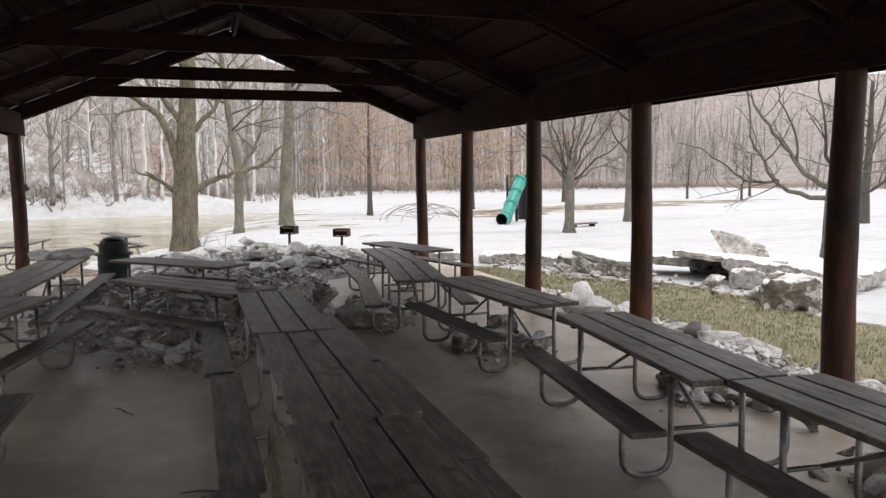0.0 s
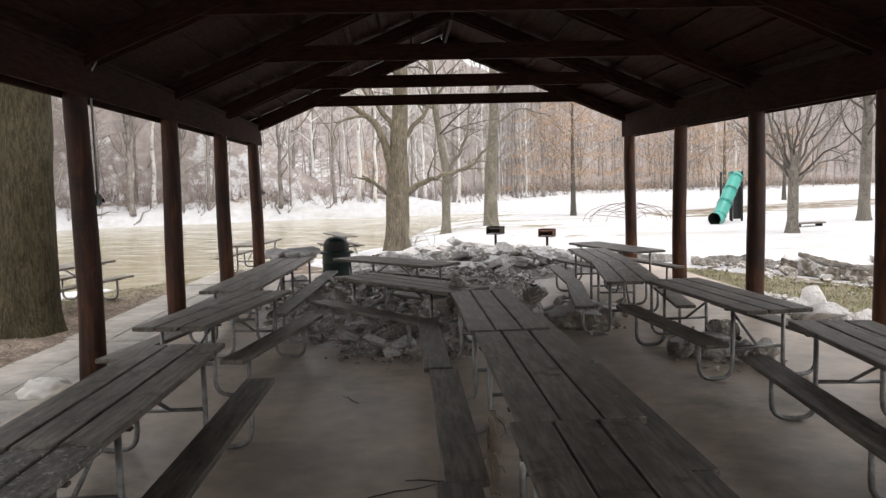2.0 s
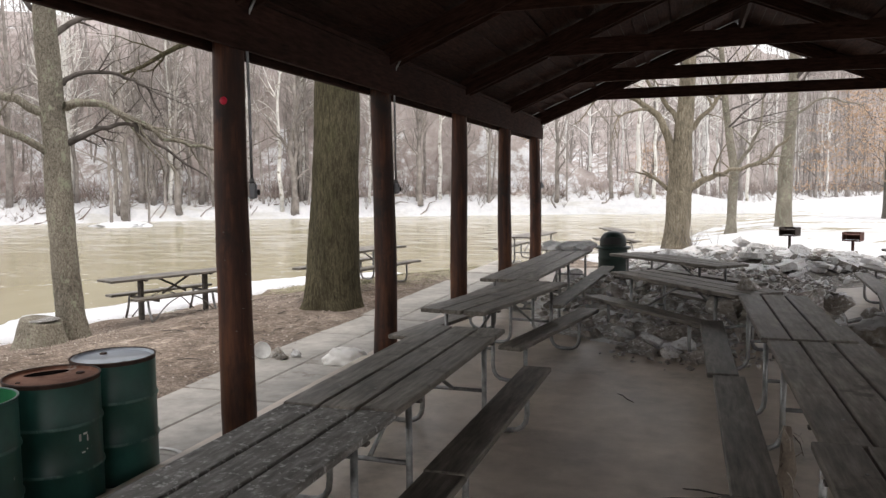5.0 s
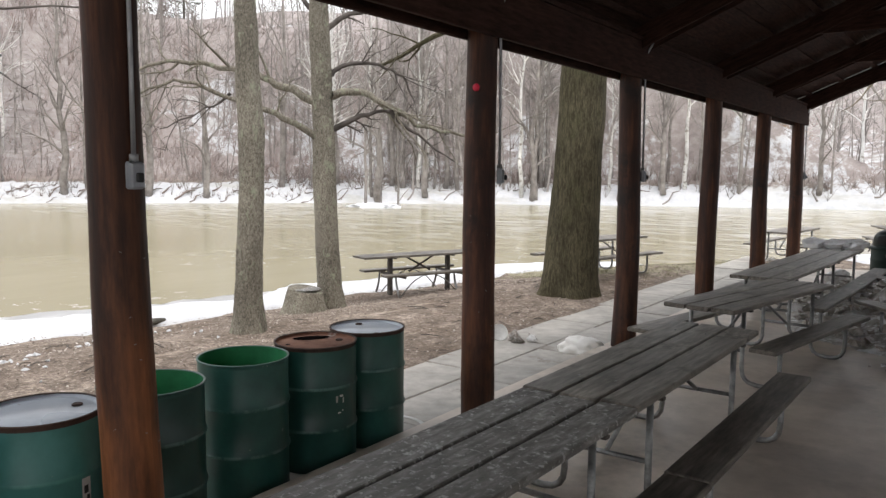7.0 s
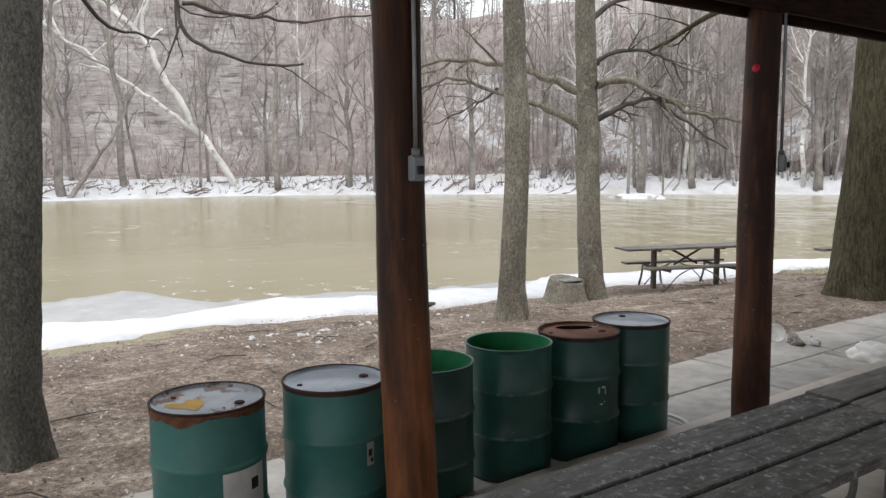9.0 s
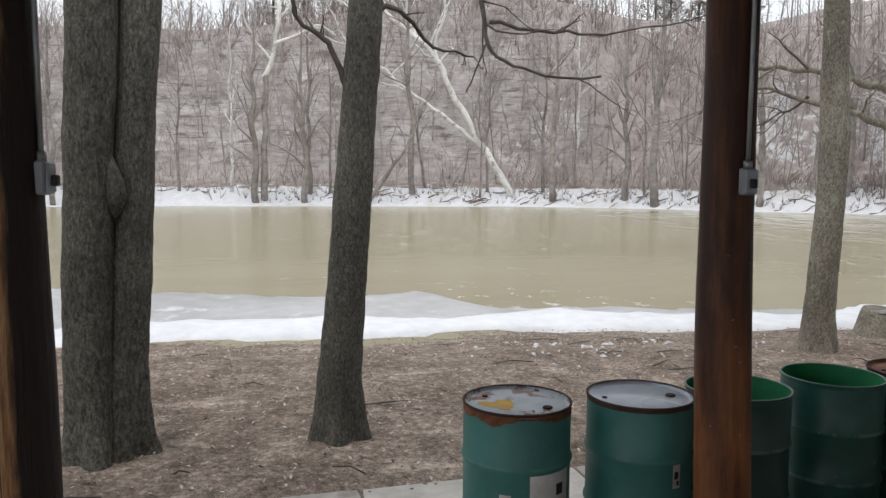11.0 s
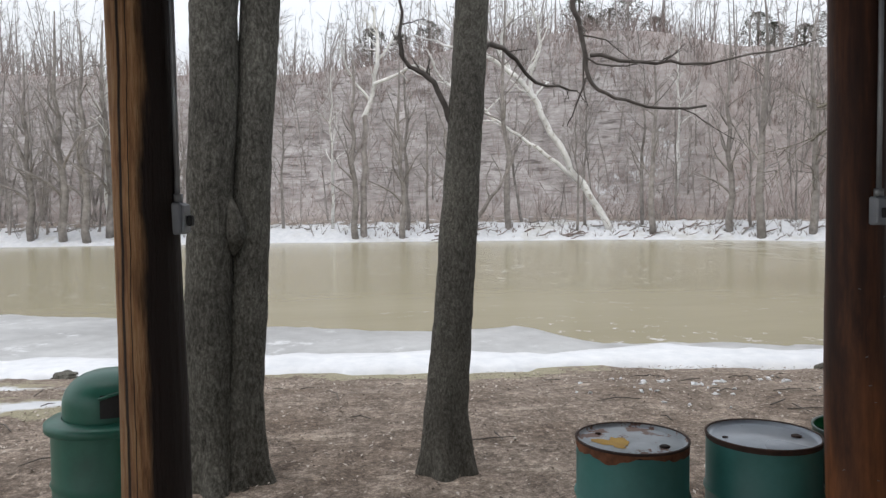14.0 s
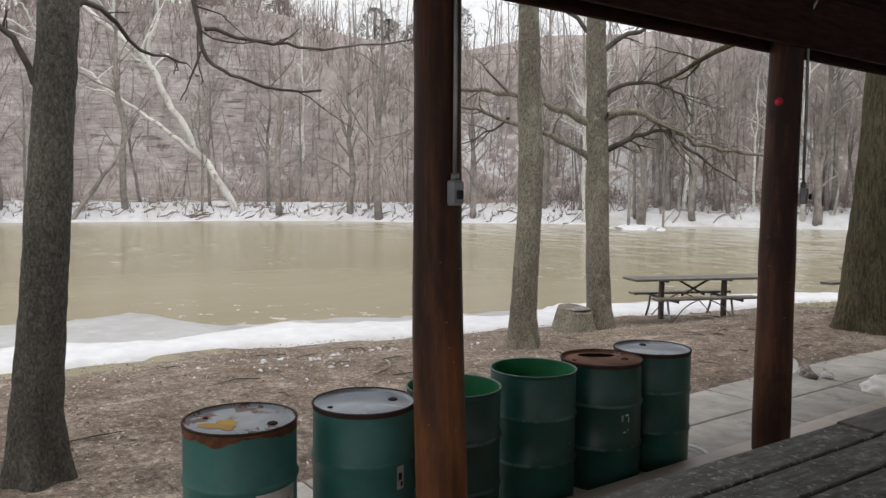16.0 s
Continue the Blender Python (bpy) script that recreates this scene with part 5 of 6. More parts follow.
# ---- flood litter under the tables ----
def reed_clump(x, y, z0, z1, r, seed):
    """Mud and dry stalks wound round a pipe leg."""
    vs, fs = [], []
    rr = random.Random(seed)
    path = [(x + rr.uniform(-.008, .008), y + rr.uniform(-.008, .008), z0 + (z1 - z0) * k / 9) for k in range(10)]
    rings(path, [r * (.35 + .75 * math.sin(math.pi * (k + .6) / 10.2)) for k in range(10)], 14, vs, fs, .5, seed)
    for _ in range(26):
        z, a = rr.uniform(z0, z1), rr.uniform(0, 6.283)
        p = Vector((x + r * .7 * math.cos(a), y + r * .7 * math.sin(a), z))
        q = p + Vector((math.cos(a + 1) * .06, math.sin(a + 1) * .06, rr.uniform(-.14, .06)))
        rings([p, p.lerp(q, .5) + Vector((.01, 0, .01)), q], [.004, .003, .002], 3, vs, fs, cap=False)
    return tagged(part("flood_debris", (vs, fs), M_LITTER, smooth=True), "upright clump of mud and dry reeds between bench and table", "debris")


reed_clump(.47, 4.5, -.01, .54, .055, 3)
for k, (x, y, a, L) in enumerate(((-.1, 4.6, 20, .5), (.05, 4.75, -8, .3), (1.9, 6.2, 60, .35), (-.6, 6.8, 120, .3))):
    vs, fs = [], []
    rings([(-L / 2, 0, .006), (-.05, .015, .008), (.08, -.005, .007), (L / 2, .02, .006)], [.004, .006, .005, .003], 5, vs, fs)
    o = tagged(part("floor_twig", (vs, fs), M_TWIG), "thin dead twig lying on the concrete floor", "twig")
    o.matrix_basis = pose(x, y, 0, 0, 0, a)


# ---- trees ----
EYE = Vector((-.2, -.3, 0))


def wander(points, rnd, k=3, amount=.12):
    """Finer, slightly crooked path through the given points."""
    pts = [Vector(p) for p in points]
    out = []
    for i in range(len(pts) - 1):
        p0, p1, p2, p3 = pts[max(i - 1, 0)], pts[i], pts[i + 1], pts[min(i + 2, len(pts) - 1)]
        for s in range(k):
            u = s / k
            q = .5 * ((2 * p1) + (p2 - p0) * u + (2 * p0 - 5 * p1 + 4 * p2 - p3) * u * u + (3 * p1 - p0 - 3 * p2 + p3) * u ** 3)
            d = (p2 - p1).length * amount / k
            out.append(q + Vector((rnd.uniform(-d, d), rnd.uniform(-d, d), rnd.uniform(-d, d))))
    return out + [pts[-1]]


def branch(vs, fs, p, d, length, r, rnd, level, lift=.05, bend=.3, kids=(4, 7), ratio=(.35, .65)):
    """One limb and, level by level, what grows from it."""
    segs = 7 if r > .06 else 5 if level else 3
    path, way = [Vector(p)], Vector(d).normalized()
    for _ in range(segs):
        way = (way + Vector((rnd.gauss(0, bend), rnd.gauss(0, bend), rnd.gauss(0, bend) * .7 + lift)) * .6).normalized()
        path.append(path[-1] + way * length / segs)
    sprout(vs, fs, path, r, max(.003, r * .3), rnd, level, lift, bend, kids, ratio)


def sprout(vs, fs, path, r0, r1, rnd, level, lift=.05, bend=.3, kids=(4, 7), ratio=(.35, .65), start=.25):
    k = len(path)
    radii = [r0 + (r1 - r0) * (i / (k - 1)) ** .8 for i in range(k)]
    rings(path, radii, 9 if r0 > .09 else 6 if r0 > .035 else 4 if r0 > .014 else 3, vs, fs, cap=False)
    if not level:
        return
    length = sum((b - a).length for a, b in zip(path, path[1:]))
    for _ in range(rnd.randint(*kids)):
        u = rnd.uniform(start, 1) * (k - 1.01)
        i = int(u)
        p = path[i].lerp(path[i + 1], u - i)
        along = (path[i + 1] - path[i]).normalized()
        out = along.orthogonal().normalized()
        out.rotate(Matrix.Rotation(rnd.uniform(0, 6.283), 3, along))
        way = along * rnd.uniform(.35, .9) + out * rnd.uniform(.5, 1)
        branch(vs, fs, p, way, length * rnd.uniform(*ratio), max(.0035, radii[i] * rnd.uniform(.4, .65)), rnd, level - 1, lift, bend, kids, ratio)


def facing(x, y):
    """Turn that sets a tree's own x axis across the view from the shelter."""
    v = Vector((x, y, 0)) - EYE
    return math.degrees(math.atan2(-v.x, v.y))


def trunk_of(points, radii, seed, n=26, rough=.1, flare=1.0, fine_to=0.0):
    """A trunk swept through the points; below fine_to its bark is modelled plate by plate."""
    vs, fs = [], []
    pts = [Vector(p) for p in points]
    fine, rr = [], []
    for i in range(len(pts) - 1):
        k = max(6, int((pts[i + 1] - pts[i]).length / .045)) if pts[i].z < fine_to else 6
        for s in range(k):
            u = s / k
            fine.append(pts[i].lerp(pts[i + 1], u) + Vector((.012 * noise.noise((i + u, seed, 0)), .012 * noise.noise((i + u, 0, seed)), 0)))
            rr.append(radii[i] + (radii[i + 1] - radii[i]) * u)
    fine.append(pts[-1])
    rr.append(radii[-1])
    if fine_to:
        n = 72
    rings(fine, rr, n, vs, fs, rough, seed)
    base = fine[0].z
    out = []
    for i, (x, y, z) in enumerate(vs):  # roots swell the foot
        f = flare * math.exp(-max(0, z - base) / .24)
        a = math.atan2(y - pts[0].y, x - pts[0].x)
        g = 1 + f * (.34 + .22 * math.sin(a * 5 + seed) + .12 * math.sin(a * 3 + 2 * seed))
        if fine_to and z < fine_to + 1:
            c = fine[min(len(fine) - 1, i // n)]
            way = Vector((x - c.x, y - c.y, 0)).normalized()
            d = .008 * noise.noise((x * 17, y * 17, z * 5.5 + seed)) + .005 * noise.noise((x * 40, y * 40, z * 14))
            x, y = x + way.x * d, y + way.y * d
        out.append((pts[0].x + (x - pts[0].x) * g, pts[0].y + (y - pts[0].y) * g, z))
    return out, fs


def tree(label, x, y, bark, trunk, limbs, seed, twig=M_TWIG, level=2, crown_top=None, name="tree", rough=.1, extra=(), flare=.5, fine_to=0.0, reach=(.2, .5)):
    """A standing bare tree. trunk: ((u, depth, z), radius) rows; limbs: (radius, (u, depth, z) points)."""
    z = ground_z(x, y)
    e = thing(name, label, "tree", (x, y, z), facing(x, y))
    part("trunk", trunk_of([p for p, r in trunk], [r for p, r in trunk], seed, rough=rough, flare=flare, fine_to=fine_to), bark, e, smooth=True)
    for rows in extra:
        part("stem", trunk_of([p for p, r in rows], [r for p, r in rows], seed + 1, rough=rough, flare=flare, fine_to=fine_to), bark, e, smooth=True)
    rnd = random.Random(seed)
    for r, pts in limbs:
        vs, fs = [], []
        path = wander(pts, rnd, 4, .2)
        sprout(vs, fs, path, r, max(.006, r * .25), rnd, level, .02, .32, (5, 8), reach, .2)
        part("limb", (vs, fs), bark if r > .06 else twig, e, smooth=True)
    if crown_top:
        vs, fs = [], []
        h0, h1, spread, count = crown_top
        for k in range(count):
            zz = h0 + (h1 - h0) * (k + rnd.random()) / count
            p = Vector(trunk[-1][0]) if zz > trunk[-1][0][2] else None
            if p is None:
                for (a, ra), (b2, rb) in zip(trunk, trunk[1:]):
                    if a[2] <= zz <= b2[2]:
                        p = Vector(a).lerp(Vector(b2), (zz - a[2]) / (b2[2] - a[2]))
            p = p or Vector(trunk[-1][0])
            a = rnd.uniform(0, 6.283)
            branch(vs, fs, p, (math.cos(a), math.sin(a), rnd.uniform(.3, 1.1)), spread * rnd.uniform(.6, 1.1), trunk[-1][1] * rnd.uniform(.35, .6), rnd, level)
        part("crown", (vs, fs), twig, e, smooth=True)
    return e


tree("stout grey tree with two fused trunks by the walk", -6.12, -1.33, M_BARKDARK, [((-.085, 0, -.1), .19), ((-.1, 0, .5), .18), ((-.103, 0, .9), .177), ((-.09, 0, 1.54), .168), ((-.052, 0, 2.33), .168), ((-.012, 0, 3.1), .171), ((.008, 0, 3.7), .173), ((-.02, 0, 6), .17), ((-.4, .2, 9), .12)], [(.09, [(-.3, .1, 7), (-1.2, .6, 7.6), (-2, .8, 7.2)])], 3, crown_top=(5.5, 9, 3.5, 8),
     extra=[[((.112, 0, -.1), .16), ((.128, .005, .6), .152), ((.168, .02, 1.1), .15), ((.202, .03, 1.53), .143), ((.241, .03, 2.34), .143), ((.294, .04, 3.1), .143), ((.347, .05, 4.2), .143), ((.6, .2, 7), .12)]], flare=1.7, fine_to=4)
fused = bpy.data.objects["tree"]
vs, fs = [], []
rings([(.085, -.07, 1.72), (.095, -.1, 1.78), (.1, -.125, 1.87), (.095, -.13, 1.96), (.08, -.11, 2.06), (.07, -.08, 2.16)], [.015, .05, .075, .066, .045, .012], 16, vs, fs, .25, 8)
part("burl", (vs, fs), M_BARKDARK, fused, "rounded bark burl between the two trunks", smooth=True)
tree("slim dark leaning tree on bare dirt", -6.12, .33, M_BARK, [((.022, 0, -.08), .178), ((.018, 0, .15), .172), ((.02, 0, .5), .16), ((.064, 0, 1.15), .15), ((.126, 0, 1.95), .139), ((.19, 0, 2.77), .135), ((.25, 0, 3.7), .126), ((.35, .1, 6.2), .11), ((.5, .2, 9), .06)],
     [(.034, [(.1, 0, 2.65), (-.06, -.02, 3.0), (-.2, -.05, 3.1), (-.3, -.1, 3.2), (-.31, -.1, 3.5), (-.28, -.1, 4.2)]),
      (.055, [(.3, .1, 6), (.8, 1.6, 5.7), (1.5, 2.9, 5.1), (1.66, 3.1, 4.5), (1.8, 3.1, 3.95), (1.92, 3.1, 3.5), (2.3, 3.1, 3.28), (3.3, 3.2, 3.25)]),
      (.03, [(1.83, 3.1, 3.85), (2.66, 3.1, 3.74), (3.3, 3.1, 3.76), (4.3, 3.1, 3.92), (4.9, 3.1, 4.1)]),
      (.02, [(1.86, 3.1, 3.6), (1.72, 3.1, 3.3), (1.6, 3.1, 3.0)]),
      (.03, [(.16, 0, 3.2), (.5, .3, 3.35), (.8, .5, 3.1), (1.2, .7, 3.05)])], 10, level=2, crown_top=(5.2, 9, 3, 8), flare=1.3, fine_to=4, reach=(.05, .15))
tree("crooked pale-barked tree behind the drums", -7.75, 6.25, M_BARKLT, [((0, 0, -.08), .225), ((.015, 0, .2), .188), ((.015, 0, .5), .172), ((.055, 0, 1.2), .162), ((.08, 0, 1.9), .152), ((.088, 0, 2.55), .167), ((.045, 0, 3.2), .147), ((.03, 0, 4.0), .132), ((0, 0, 5), .125), ((.1, 0, 8), .1)], [], 12, crown_top=(5, 8, 3, 7), flare=.35, fine_to=4)
tree("grey tree with long drooping limbs by the water", -9.158, 9.118, M_BARKLT, [((.12, 0, -.1), .25), ((.07, 0, .35), .207), ((.035, 0, 1.05), .19), ((.01, 0, 1.9), .187), ((0, 0, 2.85), .179), ((-.04, 0, 3.75), .169), ((-.065, 0, 4.6), .156), ((-.08, 0, 6), .14), ((.1, 0, 9), .08)],
     [(.075, [(.1, -.1, 3.55), (.5, -.2, 3.62), (.95, -.3, 3.42), (1.5, -.3, 3.1), (2.05, -.4, 2.98), (2.7, -.4, 2.9)]), (.04, [(1.07, -.3, 3.3), (1.5, -.4, 2.92), (2.1, -.5, 2.5)]), (.06, [(.1, 0, 3.0), (.5, -.1, 3.18), (1.0, -.2, 3.3), (1.5, -.2, 3.2)]),
      (.05, [(.1, 0, 3.9), (.42, .1, 4.1), (.92, .2, 4.1), (1.3, .2, 3.92), (1.5, .2, 3.55)]), (.08, [(-.1, 0, 3.45), (-.65, .1, 3.7), (-1.15, .2, 3.9), (-1.85, .3, 4.05), (-2.5, .3, 4.08), (-3.1, .3, 3.9)]),
      (.07, [(-.1, 0, 2.85), (-.65, -.2, 3.18), (-1.15, -.3, 3.36), (-1.65, -.4, 3.5), (-2.3, -.4, 3.72), (-3.0, -.5, 3.3)]), (.035, [(-1.45, -.35, 3.5), (-1.85, -.4, 3.26), (-2.5, -.5, 2.95)]), (.06, [(.05, 0, 4.6), (-.4, .2, 5.2), (-1.2, .4, 5.6)]), (.06, [(0, 0, 4.6), (.6, .2, 5.0), (1.6, .4, 5.1)])], 15, crown_top=(5, 9, 3, 7), flare=.5, fine_to=4)
tree("massive mossy oak trunk beside the walk", -5.85, 11.55, M_BARKMOSS, [((0, 0, -.12), .45), ((.015, 0, .35), .45), ((.05, 0, .9), .432), ((.1, 0, 1.9), .4), ((.135, 0, 2.8), .385), ((.16, 0, 3.6), .378), ((.26, 0, 6), .34), ((.4, 0, 9), .25)], [(.1, [(.1, .2, 5), (-1, .5, 5.2), (-2.5, .8, 4.4), (-3.5, 1, 4.0)])], 21, crown_top=(6, 9, 4, 8), rough=.06, fine_to=4, flare=.9)
stump = thing("tree_stump", "low sawn grey tree stump beside a tree", "stump", (-9.08, 8.56, ground_z(-9.08, 8.56)), facing(-9.1, 8.5))
part("stump_wood", trunk_of([(0, 0, -.1), (0, 0, .2), (.02, 0, .4)], [.33, .29, .27], 4), M_BARKLT, stump, smooth=True)
part("cut_face", lathe([(.265, .401), (.2, .41), (0, .405)], 24), M_WOOD_PALE, stump, "pale sawn top")

tree("broad old grey tree forking low behind the ice", -.35, 25.0, M_BARKTAN, [((-.05, 0, -.1), .44), ((-.05, 0, .5), .39), ((-.02, 0, 1.6), .375), ((.02, 0, 2.5), .34), ((.08, 0, 3.4), .28), ((.13, 0, 4.3), .26), ((.25, 0, 7), .2), ((.3, 0, 10), .12)],
     [(.16, [(-.08, -.05, 2.3), (-.3, -.1, 3.1), (-.5, -.2, 3.8), (-.8, -.2, 4.25), (-1.3, -.2, 4.6), (-2.1, -.2, 4.95), (-3.1, -.3, 5.1), (-3.8, -.3, 4.6)]), (.13, [(.3, 0, 1.9), (.75, .1, 2.15), (1.3, .1, 2.35), (2.3, .2, 2.65), (3.2, .3, 3.5)]), (.1, [(-.1, 0, 4), (-.8, .2, 5), (-1.5, .3, 6)]), (.1, [(.2, 0, 3.6), (1.1, .2, 4.6), (2, .3, 6)]), (.09, [(-.2, 0, 1.7), (-.8, 0, 2.2), (-1.3, .2, 2.4)])], 31, crown_top=(5, 10, 4.5, 10), fine_to=3)
tree("grey forked tree in the snow", 1.82, 34.7, M_BARKLT, [((-.17, 0, -.1), .24), ((-.13, 0, .7), .2), ((-.06, 0, 2.7), .19), ((-.28, 0, 4), .15), ((-.45, 0, 5.2), .14), ((-.7, 0, 8), .1)], [(.1, [(0, 0, 2.8), (.6, 0, 3.8), (1.0, .2, 5), (1.2, .2, 7)]), (.07, [(.1, 0, 2.6), (1.4, 0, 3.2), (2.6, .3, 3.4)])], 35, crown_top=(4, 8, 3.5, 9))
tree("tall straight grey trunk in the snow", 4.2, 38.2, M_BARKLT, [((-.09, 0, -.1), .38), ((-.09, 0, 1.4), .33), ((-.05, 0, 2.8), .3), ((.06, 0, 4.2), .25), ((.16, 0, 5.5), .23), ((.2, 0, 10), .18)], [(.08, [(.2, 0, 5), (1.5, .2, 5.8), (3, .3, 5.4)])], 38, crown_top=(6, 10, 4, 8))
tree("vase-shaped bare tree in the snow field", 14.15, 27.5, M_BARKDULL, [((0, 0, -.1), .27), ((0, 0, .5), .2), ((0, 0, 1.6), .185), ((0, 0, 2.3), .17), ((.02, 0, 3.0), .08)],
     [(.085, [(0, 0, 1.9), (-.5, .1, 3.2), (-1.0, .1, 4.6), (-1.4, .2, 6.5)]), (.085, [(0, 0, 2.0), (-.15, .1, 3.4), (-.3, .1, 5), (-.4, .2, 7.2)]), (.085, [(0, 0, 2.0), (.25, 0, 3.3), (.6, 0, 4.8), (.8, .1, 7)]), (.075, [(0, 0, 1.9), (.6, .1, 2.9), (1.4, .1, 4.0), (2.0, .1, 5.4)]), (.07, [(0, 0, 1.8), (-.7, .1, 2.8), (-1.6, .1, 3.6), (-2.3, .1, 4.8)]), (.07, [(.1, 0, 1.8), (.9, 0, 2.5), (2.0, 0, 3.0)]),
      (.06, [(0, 0, 2.2), (-.35, -.1, 3.2), (-.75, -.2, 4.6), (-1.0, -.2, 6.4)]), (.06, [(0, 0, 2.3), (.1, -.1, 3.6), (.25, -.2, 5.2), (.3, -.2, 7)]), (.06, [(0, 0, 2.2), (.45, -.1, 3.2), (1.0, -.2, 4.6), (1.4, -.3, 6.2)]), (.06, [(0, 0, 1.9), (-.5, -.1, 2.6), (-1.3, -.2, 3.2), (-2.0, -.3, 4.0)]), (.06, [(0, 0, 1.9), (.8, .2, 2.7), (1.7, .3, 3.3), (2.5, .4, 4.1)])], 41, reach=(.25, .6))
tree("straight grey tree in the snow field", 20.8, 34.0, M_BARKDULL, [((0, 0, -.1), .33), ((0, 0, .8), .25), ((.05, 0, 3), .23), ((.1, 0, 8), .16)], [], 44, crown_top=(3, 9, 4.5, 12))
tree("wide bare tree with low sweeping limbs beyond the ice slabs", 14.2, 14.3, M_BARKDULL, [((.04, 0, -.1), .22), ((.06, 0, .6), .16), ((.08, 0, 1.6), .15), ((.12, 0, 2.6), .1), ((.2, 0, 4.5), .07)],
     [(.0648, [(0, 0, 1.6), (-.75, .1, 1.72), (-1.17, .1, 2.0), (-1.44, .1, 2.5), (-1.7, .1, 2.95), (-1.78, .1, 3.6), (-1.9, .1, 4.6)]), (.072, [(-.05, 0, 1.85), (-.64, -.1, 2.35), (-.95, -.1, 2.85), (-1.44, -.2, 3.5), (-1.75, -.2, 4.0), (-2.2, -.2, 5)]), (.036, [(-1.1, .1, 2.0), (-1.6, .1, 1.98), (-2.1, .1, 2.2), (-2.8, .1, 2.78), (-3.5, .1, 3.0)]),
      (.036, [(-.65, -.1, 2.4), (-.75, 0, 3.2), (-1.1, 0, 3.9), (-1.2, 0, 4.8)]), (.072, [(.05, 0, 1.8), (.6, 0, 2.3), (1.0, .1, 3.2), (1.2, .1, 4.4)]), (.0576, [(.05, 0, 1.6), (.9, .1, 1.8), (1.6, .1, 2.6), (2.0, .2, 3.6)]), (.0504, [(0, .1, 2.4), (-.2, .4, 3.4), (-.3, .5, 4.8)])], 47)
for k, (x, y, h) in enumerate(((29.4, 27.8, 6.5), (51.2, 72.4, 4), (52.5, 65.1, 3.4), (64, 78, 5))):
    tree("bare grey tree standing in the far snow", x, y, M_BARK, [((0, 0, -.1), .038 * h), ((0, 0, 1.5), .03 * h), ((.1, 0, h * .5), .024 * h), ((.15, 0, h), .012 * h)], [], 60 + k, crown_top=(.28 * h, h, .6 * h, 12), level=2)


def leafy(label, x, y, h, spread, count, seed):
    """A tree that has kept its dry leaves through winter."""
    e = tree(label, x, y, M_BARK, [((0, 0, -.1), .2), ((0, 0, 1), .16), ((0, 0, h * .6), .11), ((0, 0, h), .04)], [], seed, crown_top=(1.6, h, spread, 16), level=1)
    r4 = random.Random(seed)
    vs, fs = [], []
    for _ in range(count):
        z = 2.1 + (h - 1.3) * r4.random() ** .95
        w = spread * (1 - .7 * ((z - 2.1) / h) ** 1.4) * r4.random() ** .4 * (.8 + .3 * math.sin(z * 6))
        a = r4.uniform(0, 6.283)
        c = Vector((w * math.cos(a), w * math.sin(a), z - .12 * w))
        if noise.noise(c * .8 + Vector((seed, 0, 0))) < -.12:
            continue
        s = r4.uniform(.045, .09)
        t1 = Vector((r4.gauss(0, 1), r4.gauss(0, 1), r4.gauss(0, 1))).normalized()
        t2 = t1.orthogonal().normalized()
        b = len(vs)
        vs += [tuple(c - t1 * s), tuple(c + t2 * s * .5), tuple(c + t1 * s), tuple(c - t2 * s * .5)]
        fs.append((b, b + 1, b + 2, b + 3))
    part("leaves", (vs, fs), M_LEAF, e, "dry orange-brown leaves")
    return e


for k, (x, y, h, s, c) in enumerate(((10.3, 47.5, 7.2, 5.6, 9000), (19.5, 54, 7.5, 5.4, 8000), (26, 62, 8, 4.8, 5200), (34, 68, 6, 4.2, 3600), (-3, 71, 5, 3.2, 2600), (-14, 68, 5.5, 3.4, 2600))):
    leafy("beech tree still holding dry orange leaves", x, y, h, s, c, 80 + k)


# ---- woods on the far banks ----
def bare_tree(seed, h, r, bark, spread, label, low=.3, lean=0.0, level=2):
    rnd = random.Random(seed)
    e = thing("bank_tree", label, "tree", group="trees on the far bank")
    vs, fs = [], []
    path = wander([(0, 0, -.3), (lean * h * .25, .1, h * .3), (lean * h * .6, -.1, h * .65), (lean * h, 0, h)], rnd, 3, .1)
    rings(path, [r * (1 - .85 * (k / (len(path) - 1))) for k in range(len(path))], 8, vs, fs)
    part("trunk", (vs, fs), bark, e, smooth=True)
    vs, fs = [], []
    for k in range(15):
        u = low + (1 - low) * (k + rnd.random()) / 15
        i = min(len(path) - 2, int(u * (len(path) - 1)))
        a = rnd.uniform(0, 6.283)
        branch(vs, fs, path[i], (math.cos(a), math.sin(a), rnd.uniform(.7, 2.0)), spread * (1.15 - u * .7) * rnd.uniform(.6, 1.1), r * (1.05 - u) * .5 + .012, rnd, level, .08, .28, (3, 4))
    part("crown", (vs, fs), bark, e, smooth=True)
    return e


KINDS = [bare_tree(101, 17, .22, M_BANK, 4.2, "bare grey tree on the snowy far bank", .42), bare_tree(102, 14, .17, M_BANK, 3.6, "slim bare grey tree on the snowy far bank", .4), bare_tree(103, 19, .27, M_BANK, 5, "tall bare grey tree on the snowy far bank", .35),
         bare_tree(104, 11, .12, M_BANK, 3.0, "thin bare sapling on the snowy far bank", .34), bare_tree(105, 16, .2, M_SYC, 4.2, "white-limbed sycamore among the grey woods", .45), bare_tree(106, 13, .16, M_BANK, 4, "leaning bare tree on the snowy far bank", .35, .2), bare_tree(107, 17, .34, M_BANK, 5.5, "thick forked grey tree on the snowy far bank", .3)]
rnd = random.Random(12)
used = set()


